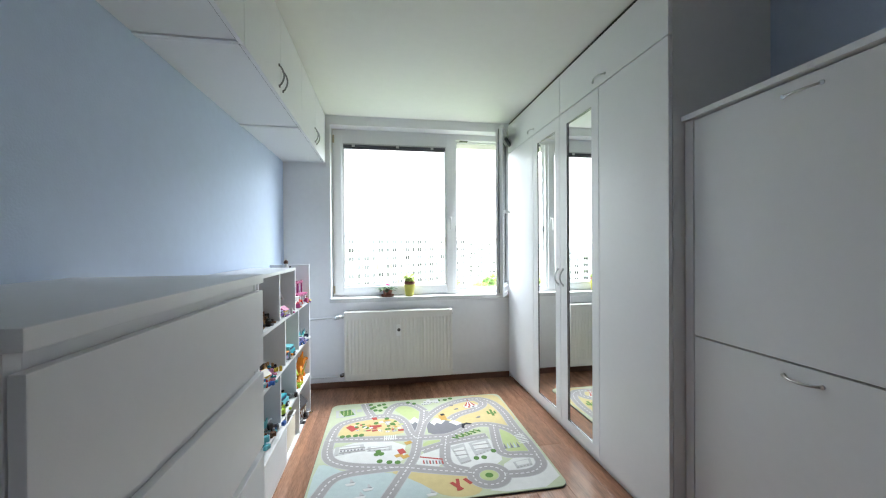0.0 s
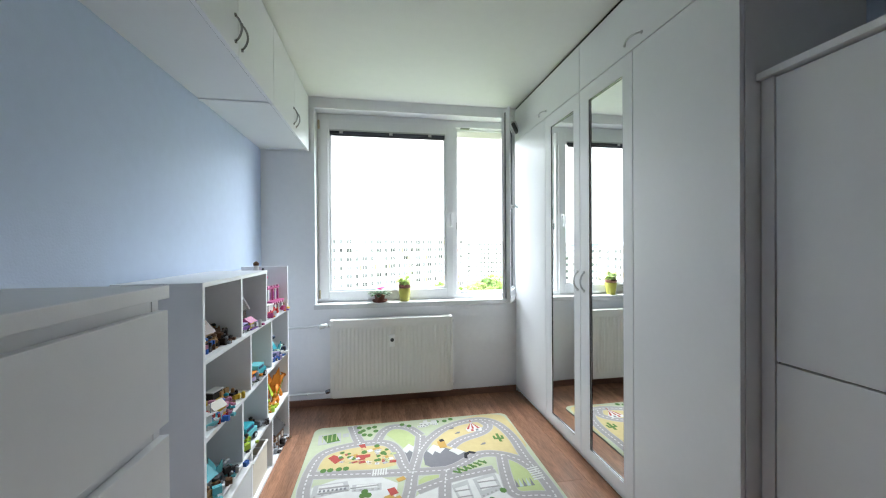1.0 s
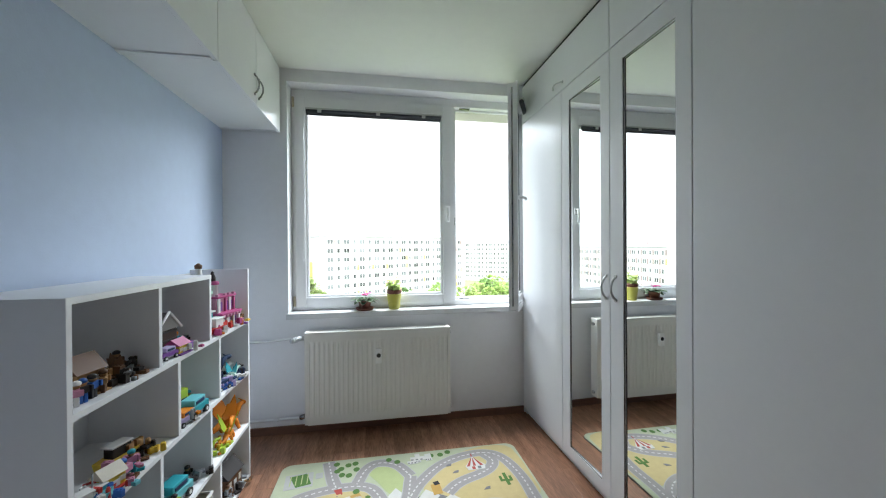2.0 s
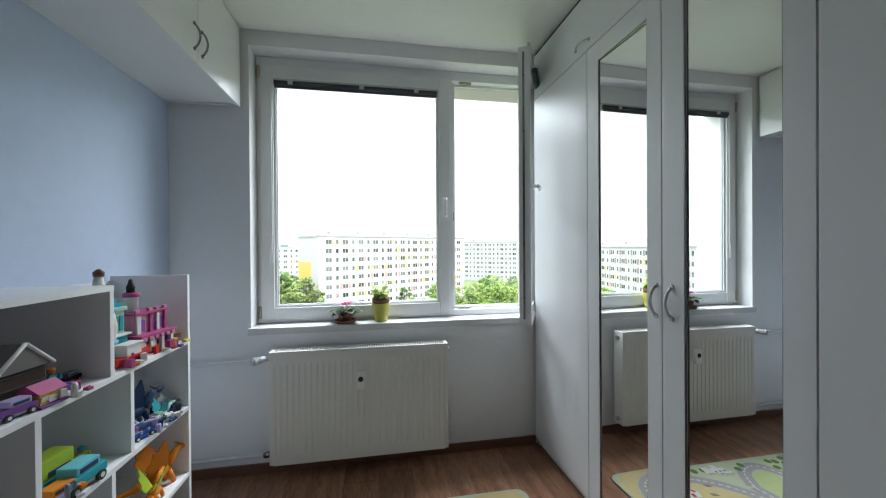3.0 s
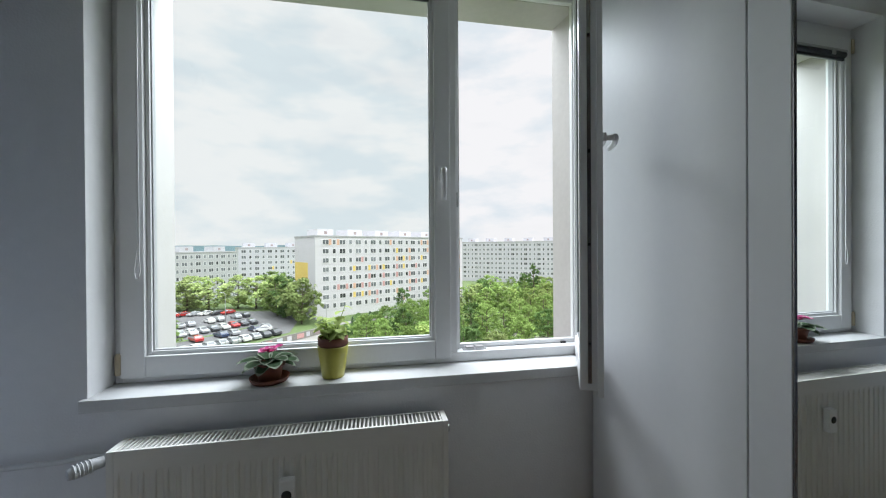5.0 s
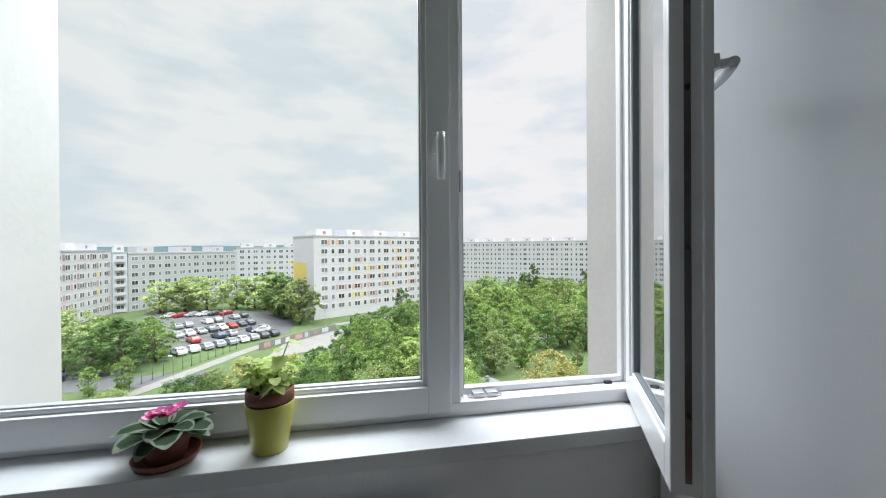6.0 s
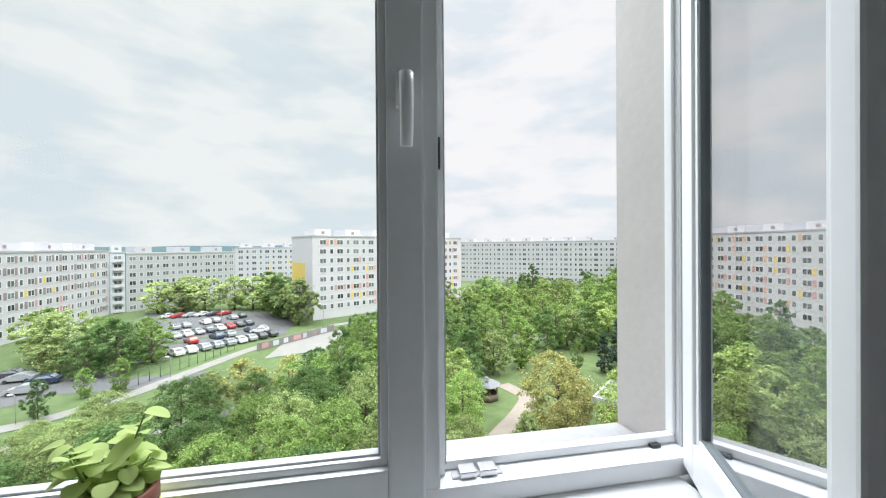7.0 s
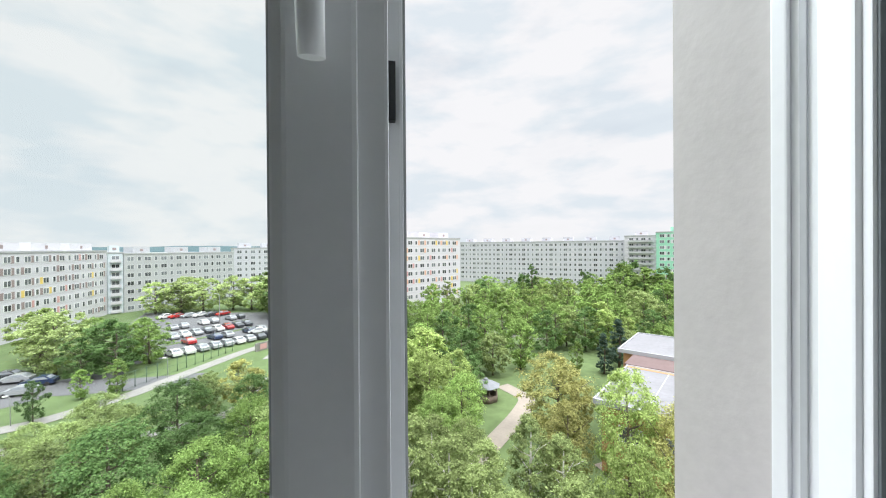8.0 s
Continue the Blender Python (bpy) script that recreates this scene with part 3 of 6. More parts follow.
def wall_cabinet(y0, y1):
    ob = thing("wall_cabinet", "white wall cabinet with two doors under the ceiling", "cabinet", (0.19, (y0 + y1) / 2, UZ), group="wall cabinets above the drawers")
    part("body", boxes((0.001, UX - 0.023, y0 + 0.0175, y1 - 0.0175, UZ + 0.010, CEIL - 0.012), bevel=0.0015), MELAMINE_SIDE, ob)
    for a in (y0 + 0.001, y1 - 0.017):
        part("side_panel", boxes((0.001, UX - 0.023, a, a + 0.016, UZ + 0.003, CEIL - 0.012), bevel=0.0015), MELAMINE, ob)
    # dark sheet gives the door joints a painted shade
    part("shadow_backing", boxes((UX - 0.0228, UX - 0.0184, y0 + 0.004, y1 - 0.004, UZ + 0.006, CEIL - 0.02)), GAP_SHADE, ob, "dark sheet painted as shade behind the doors")
    ym = (y0 + y1) / 2
    for a, b, s in ((y0, ym, -1), (ym, y1, 1)):
        d = part("door", boxes((UX - 0.018, UX, a + G, b - G, UZ, CEIL - 0.014), bevel=0.0015), MELAMINE, ob)
        bm = bmesh.new()
        bow(bm, (UX, ym + s * 0.035, UZ + 0.05), (UX, ym + s * 0.035, UZ + 0.16), (1, 0, 0), 0.026)
        part("handle", bm, DARK_METAL, d, "dark chrome bow handle")


for k in range(4):
    wall_cabinet(-0.02 - 1.0 * (k + 1) - 0.03 * min(k, 1), -0.02 - 1.0 * k - (0.03 if k > 1 else 0))

# ---- chest of drawers ----
chest = thing("chest_of_drawers", "white high chest of four wide drawers", "chest of drawers", (0.28, -2.75, 0))
D0, D1, DX = -3.138, -2.365, 0.524
for y0 in (D0, D1 - 0.02):
    part("side_panel", boxes((0.03, DX - 0.002, y0, y0 + 0.02, 0.0, 1.229), bevel=0.001), MELAMINE_SIDE, chest)
part("upper_panel", boxes((0.041, DX - 0.03, D0 + 0.02, D1 - 0.02, 1.195, 1.229)), MELAMINE_SIDE, chest)
part("back_panel", boxes((0.03, 0.04, D0 + 0.02, D1 - 0.02, 0, 1.229)), MELAMINE_SIDE, chest)
part("top_board", boxes((0.02, DX + 0.018, D0 - 0.002, D1 + 0.002, 1.2295, 1.256), bevel=0.002), MELAMINE, chest)
for k in range(4):
    z1 = 1.206 - 0.256 * k
    part("drawer_front", boxes((DX - 0.001, DX + 0.017, D0 + 0.002, D1 - 0.002, z1 - 0.23, z1), bevel=0.002), MELAMINE, chest)
    part("finger_rail", boxes((DX - 0.02, DX - 0.003, D0 + 0.021, D1 - 0.021, z1 - 0.03, z1 + 0.0225), bevel=0.002), MELAMINE_SIDE, chest)
part("plinth", boxes((DX - 0.04, DX - 0.02, D0 + 0.02, D1 - 0.02, 0, 0.18)), MELAMINE_SIDE, chest)

# ---- open toy shelf ----
shelf = thing("toy_shelf", "white open shelf unit with staggered compartments full of toys", "shelf", (0.16, -1.1, 0))
S0, S1, SX, TH = -1.722, -0.473, 0.32, 0.018
LEVELS = (0.002, 0.300, 0.597, 0.893)
part("side_panel", boxes((0.018, SX, S0, S0 + TH, 0, 1.203), bevel=0.001), MELAMINE, shelf)
part("side_panel", boxes((0.018, SX, S1 - TH, S1, 0, 1.203), bevel=0.001), MELAMINE, shelf)
for z in LEVELS:
    part("shelf_board", boxes((0.022, SX - 0.001, S0 + TH, S1 - TH, z, z + TH), bevel=0.001), MELAMINE, shelf)
part("top_board", boxes((0.022, SX - 0.001, S0 + TH, -0.946, 1.185, 1.203), bevel=0.001), MELAMINE, shelf)
part("back_panel", boxes((0.018, 0.0215, S0 + TH, S1 - TH, 0.0, 1.184)), MELAMINE_SIDE, shelf)
for k, (z0, z1) in enumerate(zip(LEVELS, LEVELS[1:] + (1.185,))):
    for y in ((-1.225, -0.87) if k % 2 == 0 else (-1.342, -0.964)):
        part("divider", boxes((0.022, SX - 0.002, y, y + TH, z0 + TH, z1), bevel=0.001), MELAMINE, shelf)

# ---- outdoors: u to the right and v ahead of the window, ground far below ----
GROUND, AXIS = -20.0, -10.65


def site(u, v):
    c, s = math.cos(radians(AXIS)), math.sin(radians(AXIS))
    return 1.67 + u * c - v * s, -0.23 + u * s + v * c


GRASS = surface("lawn", (0.095, 0.14, 0.05), 0.95, vary=0.35, scale=0.08)
ASPHALT = surface("worn_asphalt", (0.12, 0.12, 0.125), 0.9, vary=0.18, scale=0.3)
PAVING = surface("pale_paving", (0.24, 0.23, 0.215), 0.9, vary=0.15, scale=0.4)
SAND = surface("sandy_path", (0.27, 0.235, 0.195), 0.95, vary=0.15, scale=0.5)
BARK = surface("grey_brown_bark", (0.14, 0.11, 0.085), 0.9, vary=0.3, scale=2)
HILL = surface("distant_blue_hills", (0.20, 0.29, 0.35), 1.0, vary=0.1, scale=0.002)
P_WHITE = surface("white_panel_render", (0.605, 0.59, 0.625), 0.85, vary=0.05, scale=0.25)
P_GREY = surface("grey_panel_render", (0.45, 0.455, 0.475), 0.85, vary=0.06, scale=0.25)
P_LILAC = surface("pale_lilac_render", (0.53, 0.53, 0.575), 0.85, vary=0.05, scale=0.25)
P_BLUE = surface("pale_blue_render", (0.56, 0.61, 0.65), 0.85, vary=0.05, scale=0.25)
P_ORANGE = surface("orange_pink_render", (0.62, 0.36, 0.24), 0.85, vary=0.06, scale=0.25)
P_GREEN = surface("mint_green_render", (0.30, 0.62, 0.46), 0.85, vary=0.05, scale=0.25)
P_YELLOW = surface("yellow_render", (0.75, 0.55, 0.16), 0.85, vary=0.05, scale=0.3)
P_RED = surface("coral_red_render", (0.58, 0.33, 0.32), 0.85, vary=0.05, scale=0.3)
P_BROWN = surface("grey_brown_render", (0.31, 0.245, 0.24), 0.85, vary=0.06, scale=0.3)
P_SALMON = surface("salmon_render", (0.68, 0.42, 0.30), 0.85, vary=0.05, scale=0.3)
ROOFING = surface("pale_roof_felt", (0.43, 0.43, 0.445), 0.85, vary=0.08, scale=0.3)
PANE_FAR = surface("dark_far_window_pane", (0.15, 0.16, 0.175), 0.2, vary=0.3, scale=0.4, per="object", per_amount=0.7)
FRAME_FAR = surface("white_far_window_frame", (0.80, 0.80, 0.80), 0.6)

bm = bmesh.new()
bmesh.ops.create_grid(bm, x_segments=60, y_segments=60, size=4200)
solid("ground", bm, GRASS, "green lawns of the housing estate", "ground").location = (0, 0, GROUND)


def strip(name, pts, width, mat, z, label, cat):
    """A flat way along points in site coordinates."""
    bm = bmesh.new()
    prev = None
    pts = [Vector(p) for p in pts]
    fine = []
    for a, b in zip(pts, pts[1:]):
        fine += [a.lerp(b, k / 6) for k in range(6)]
    fine.append(pts[-1])
    for _ in range(3):
        fine = [fine[0]] + [(fine[i - 1] + fine[i] * 2 + fine[i + 1]) / 4 for i in range(1, len(fine) - 1)] + [fine[-1]]
    for i, p in enumerate(fine):
        d = (fine[min(i + 1, len(fine) - 1)] - fine[max(i - 1, 0)]).normalized()
        nrm = Vector((-d.y, d.x)) * width / 2
        row = [bm.verts.new((*site(*(p + s * nrm)), GROUND + z)) for s in (1, -1)]
        if prev:
            bm.faces.new((prev[0], prev[1], row[1], row[0]))
        prev = row
    return solid(name, bm, mat, label, cat)


def plot(name, corners, mat, z, label, cat):
    bm = bmesh.new()
    top = [bm.verts.new((*site(*c), GROUND + z)) for c in corners]
    low = [bm.verts.new((*site(*c), GROUND - 0.2)) for c in corners]
    bm.faces.new(top)
    for i in range(len(top)):
        bm.faces.new((top[i], low[i], low[i - 1], top[i - 1]))
    return solid(name, bm, mat, label, cat)


plot("car_park", [(-58.5, 66.5), (-39.5, 90.5), (-47, 118), (-62, 122), (-100, 122), (-84, 92)], ASPHALT, 0.05, "grey asphalt car park with rows of cars", "car park")
plot("sports_court", [(-35, 70), (-25, 76), (-26, 95), (-37, 90)], PAVING, 0.06, "pale concrete sports court", "court")
strip("road", [(-90, 62), (-60, 55), (-40, 60)], 6, ASPHALT, 0.04, "grey asphalt lane", "road")
strip("road", [(-75, 45), (-62, 50), (-58, 64)], 7, ASPHALT, 0.045, "grey asphalt lane with parked cars", "road")
strip("pavement", [(-62, 38), (-51, 43.5), (-46, 53), (-44.8, 60), (-43.2, 67), (-41.5, 75.5), (-36.3, 86.7), (-30, 97)], 2.6, PAVING, 0.07, "pale paved footpath", "footpath")
strip("verge", [(-62.5, 79), (-57.5, 88), (-53, 97)], 1.3, GRASS, 0.09, "narrow grass strip between the parked rows", "verge")
strip("pavement", [(-48, 38), (-35, 41), (-27, 47), (-30, 60)], 1.8, PAVING, 0.075, "narrow paved footpath", "footpath")
strip("pavement", [(-31, 100), (-15, 112), (0, 124), (14, 128)], 3, PAVING, 0.07, "pale footpath by the house", "footpath")
strip("pavement", [(3, 36), (6, 40.5), (9.5, 46), (12, 51), (9, 56)], 2.3, SAND, 0.07, "sandy park path", "footpath")
strip("pavement", [(14, 26), (18, 31), (16, 36)], 3.0, SAND, 0.065, "bare sandy ground under the trees", "footpath")
strip("pavement", [(8, 95), (14, 88), (24, 84)], 2.5, PAVING, 0.07, "pale park path", "footpath")

# our own house below the room
bm = boxes((-14, 16, -12, 0.345, GROUND - 0.5, -0.225))
solid("wall_house_below", bm, STUCCO, "lower storeys of the house with the room", "wall")

# far hills
bm = bmesh.new()
prev = None
for k in range(121):
    a = radians(-70 + 140 * k / 120)
    h = 26 + 22 * noise.noise(Vector((k * 0.11, 3, 0))) + 6 * noise.noise(Vector((k * 0.6, 9, 0)))
    x, y = site(3600 * math.sin(a), 3600 * math.cos(a))
    row = [bm.verts.new((x, y, GROUND - 2)), bm.verts.new((x, y, GROUND + max(h, 8) + 18))]
    if prev:
        bm.faces.new((prev[0], row[0], row[1], prev[1]))
    prev = row
solid("backdrop", bm, HILL, "low blue hills on the horizon", "hills")


# ---- panel buildings ----
def window_meshes(w, h, split):
    """A window's frame, one connected plate with openings, and its dark panes behind."""
    t = 0.09
    xs = [-w / 2]
    for k in range(split):
        xs += [-w / 2 + w * k / split + t / (1 if k == 0 else 2), -w / 2 + w * (k + 1) / split - t / (1 if k == split - 1 else 2)]
    xs.append(w / 2)
    zs = [0, t, h - t, h]
    bm = bmesh.new()
    grid = {(i, j, y): bm.verts.new((x, y, z)) for i, x in enumerate(xs) for j, z in enumerate(zs) for y in (-0.05, 0.04)}

    def full(i, j):
        return 0 <= i < len(xs) - 1 and 0 <= j < 3 and not (j == 1 and i % 2 == 1)
    for i in range(len(xs) - 1):
        for j in range(3):
            if full(i, j):
                bm.faces.new([grid[c] for c in ((i, j, -0.05), (i + 1, j, -0.05), (i + 1, j + 1, -0.05), (i, j + 1, -0.05))])
                for di, dj, a, b in ((-1, 0, (i, j), (i, j + 1)), (1, 0, (i + 1, j), (i + 1, j + 1)), (0, -1, (i, j), (i + 1, j)), (0, 1, (i, j + 1), (i + 1, j + 1))):
                    if not full(i + di, j + dj):
                        bm.faces.new([grid[c] for c in ((*a, -0.05), (*b, -0.05), (*b, 0.04), (*a, 0.04))])
    frame_me = to_mesh("window", bm, FRAME_FAR)
    return frame_me, to_mesh("pane", boxes((-w / 2 + t / 2, w / 2 - t / 2, 0.0, 0.03, t / 2, h - t / 2)), PANE_FAR)


WIN = window_meshes(2.05, 1.5, 2)
WIN_SMALL = window_meshes(1.1, 1.5, 1)


def far_window(kind, parent, at):
    w = new("window", kind[0])
    w.parent, w.location = parent, at
    pane = new("pane", kind[1])
    pane.parent = w
    return w


def panel_house(label, p0, p1, depth, storeys, top, wall, accents, pitch=2.9, step=2.8, boxes_up=4, end_face=None, pattern=(0, 1), accent_rate=0.2, balconies=(), seed=1, hut_w=2.6):
    """A slab block whose windowed front runs from p0 to p1 (site coordinates), with the top of its front at that height over the room's floor."""
    rng = random.Random(seed)
    a, b = Vector((*site(*p0), 0)), Vector((*site(*p1), 0))
    length = (b - a).length
    turn = math.degrees(math.atan2(b.y - a.y, b.x - a.x))
    ob = thing("apartment_building", label, "building", (a.x, a.y, GROUND), turn=turn, local=True)
    H = top - GROUND
    part("wall", boxes((0, length, 0, depth, -0.5, H)), wall, ob)
    part("roof", boxes((-0.15, length + 0.15, -0.15, depth + 0.15, H, H + 0.45)), ROOFING, ob, "flat roof with a parapet")
    for k in range(boxes_up):
        x = length * (k + 0.5) / boxes_up
        hut = part("lift_housing", boxes((x - hut_w, x + hut_w, depth * 0.25, depth * 0.75, H + 0.45, H + 2.6)), wall, ob)
        part("vent", boxes((x - 0.5, x + 0.5, depth * 0.25 - 0.05, depth * 0.25, H + 1.0, H + 1.9)), P_BROWN, hut, "dark vent opening")
    cols = int((length - 1.0) / pitch)
    x0 = (length - cols * pitch) / 2 + pitch / 2
    z_top = H - 2.35
    joint = bmesh.new()
    for r in range(storeys + 1):
        z = z_top - 0.75 - step * r + 2.95
        box(joint, 0, length, -0.012, 0.0, z, z + 0.05)
    part("panel_joint", joint, P_GREY, ob, "thin joints between storeys")
    for r in range(storeys):
        z = z_top - step * r
        if z < 0.2:
            break
        for c in range(cols):
            x = x0 + c * pitch
            if c in balconies:
                bal = boxes((x - 1.35, x + 1.35, -1.1, -0.02, z - 0.75, z - 0.6), (x - 1.35, x + 1.35, -1.15, -1.08, z - 0.6, z + 0.35))
                part("balcony", bal, accents[0], ob)
            far_window(WIN if pattern[c % len(pattern)] == 0 else WIN_SMALL, ob, (x, -0.035, z))
            if accents and rng.random() < accent_rate:
                bm = boxes((x + pitch / 2 - 0.5, x + pitch / 2 + 0.5, -0.03, 0.0, z - 0.12, z + 1.62))
                part("coloured_panel", bm, rng.choice(accents), ob)
    if end_face:
        part("end_panel", boxes((-0.03, 0.0, depth * 0.34, depth * 0.99, H * end_face[1], H * end_face[2])), end_face[0], ob, "large yellow painted panel on the end wall")
    return ob


panel_house("long white apartment block with yellow and red panels", (-38.8, 107), (7.0, 148), 17, 8, 4.8, P_WHITE, [P_YELLOW, P_RED, P_SALMON], pitch=2.75, accent_rate=0.34, boxes_up=6, end_face=(P_YELLOW, 0.43, 0.68), seed=3)
panel_house("white apartment block with brown and yellow panels", (-91.5, 53), (-111, 120), 12, 7, 0.8, P_WHITE, [P_BROWN, P_BROWN, P_BROWN, P_BROWN, P_BROWN, P_YELLOW, P_RED], pitch=2.9, accent_rate=0.5, boxes_up=5, hut_w=5.2, seed=5)
panel_house("pale blue apartment section with balconies", (-110.8, 120.2), (-108.3, 123), 10, 7, 0.2, P_BLUE, [P_WHITE], pitch=2.6, accent_rate=0, boxes_up=1, balconies=(0,), seed=6, hut_w=1.3)
panel_house("grey panel apartment block behind the car park", (-108.2, 123.2), (-92, 160), 12, 7, -0.2, P_GREY, [P_GREY], accent_rate=0, boxes_up=3, pitch=2.6, seed=7)
panel_house("pale lilac apartment block beyond the trees", (-99, 172), (-74, 190), 12, 8, 1.6, P_LILAC, [P_YELLOW, P_LILAC], accent_rate=0.08, boxes_up=3, seed=8)
panel_house("long grey-white apartment block beyond the park", (10.5, 232), (96.5, 190), 12, 8, 4.2, P_LILAC, [P_WHITE, P_WHITE, P_GREY], pitch=2.6, accent_rate=0.22, boxes_up=8, pattern=(0, 1, 1), seed=9)
panel_house("white apartment section with balconies", (93, 186), (105, 178), 12, 9, 6.5, P_WHITE, [P_GREY], pitch=2.7, accent_rate=0, boxes_up=1, balconies=(0, 1, 2, 3), seed=10)
panel_house("white apartment block with mint green sections", (103.5, 176), (150, 150), 12, 9, 8.0, P_GREEN, [P_WHITE], pitch=2.7, accent_rate=0.5, boxes_up=3, balconies=(13, 14, 15, 16), seed=11)
panel_house("orange apartment block with loggias", (-82, 22), (-88.8, 44.3), 12, 7, 2.2, P_ORANGE, [P_WHITE, P_BROWN], pitch=3.2, accent_rate=0.3, boxes_up=2, balconies=(1, 3, 5), seed=12)
panel_house("white apartment section beside the orange block", (-88.9, 44.5), (-91.3, 52.6), 12, 7, 1.6, P_WHITE, [P_BROWN, P_GREY], accent_rate=0.2, boxes_up=1, seed=13)

# ---- low school building with flat roofs ----
school = thing("low_building", "low ochre building with grey flat roofs among the trees", "building", (*site(15, 34.5), GROUND), turn=AXIS - 40.0, local=True)
WALL_OCHRE = surface("ochre_render", (0.48, 0.27, 0.13), 0.9, vary=0.1, scale=0.5)
FELT_GREY = surface("grey_roof_felt", (0.205, 0.205, 0.215), 0.95, vary=0.14, scale=0.25)
RIM_METAL = surface("pale_sheet_metal_rim", (0.40, 0.41, 0.43), 0.6, vary=0.08, scale=0.6)
TAR = surface("reddish_tar_roof", (0.15, 0.105, 0.10), 0.95, vary=0.15, scale=0.4)
part("wall", boxes((0, 24, 0, 11.5, -0.3, 6.6)), WALL_OCHRE, school)
part("roof", boxes((-0.5, 24.5, -0.5, 12, 6.6, 6.85)), FELT_GREY, school, "grey roof felt")
part("roof_rim", boxes((-0.5, 24.5, -0.62, -0.45, 6.5, 7.0), (-0.5, 24.5, 11.95, 12.12, 6.5, 7.0), (-0.62, -0.45, -0.62, 12.12, 6.5, 7.0)), RIM_METAL, school, "pale sheet-metal roof edge")
for k in range(5):
    part("roof_seam", boxes((3.8 + 4.2 * k, 3.88 + 4.2 * k, -0.4, 11.9, 6.85, 6.88)), P_GREY, school)
part("wall", boxes((-0.6, 29, 11.6, 17, -0.3, 6.9)), WALL_OCHRE, school)
part("roof", boxes((-0.9, 29.4, 12.13, 16.67, 6.9, 7.08)), TAR, school, "reddish tar roof")
part("wall", boxes((-2.2, 30, 17.1, 28, -0.3, 7.2)), WALL_OCHRE, school)
part("roof", boxes((-2.7, 30.5, 16.8, 28.4, 7.2, 7.45)), FELT_GREY, school, "grey roof felt")
part("roof_rim", boxes((-2.7, 30.5, 28.35, 28.52, 7.1, 7.6), (-2.82, -2.65, 16.68, 28.52, 7.1, 7.6), (-2.65, 30.5, 16.68, 16.85, 7.1, 7.6)), RIM_METAL, school, "pale sheet-metal roof edge")
part("vent", boxes((12, 14.2, 20, 21.2, 7.45, 8.6)), P_BROWN, school, "dark roof vent box")
part("vent", boxes((8.4, 9.2, 19, 19.8, 7.45, 8.3)), RIM_METAL, school, "small metal roof vent")
bm = bmesh.new()
tube(bm, [(15.2, 19, 7.4), (15.2, 19, 11.4)], 0.05, 6)
part("aerial", bm, P_BROWN, school, "thin roof aerial")
for k in range(6):
    far_window(WIN, school, (2.5 + 3.6 * k, -0.04, 3.4))

# ---- gazebo ----
gx, gy = site(5.9, 51)
gazebo = thing("gazebo", "small wooden gazebo with a pale eight-sided roof", "gazebo", (gx, gy, GROUND), local=True)
bm = bmesh.new()
turned(bm, [(2.0, 2.0), (2.05, 2.05), (0.35, 2.75), (0.3, 2.95), (0.05, 3.1)], n=8)
for f in bm.faces:
    f.smooth = False
part("roof", bm, surface("weathered_grey_shingle", (0.20, 0.21, 0.225), 0.9, vary=0.15, scale=2), gazebo, "pale grey roof")
for k in range(8):
    bm = bmesh.new()
    a = math.pi / 4 * k
    tube(bm, [(1.6 * math.cos(a), 1.6 * math.sin(a), 0), (1.6 * math.cos(a), 1.6 * math.sin(a), 2.05)], 0.07, 8)
    part("post", bm, BARK, gazebo)
bm = bmesh.new()
turned(bm, [(1.75, 0.0), (1.75, 0.9), (1.65, 0.9), (1.65, 0.1)], n=8)
part("railing", bm, BARK, gazebo)


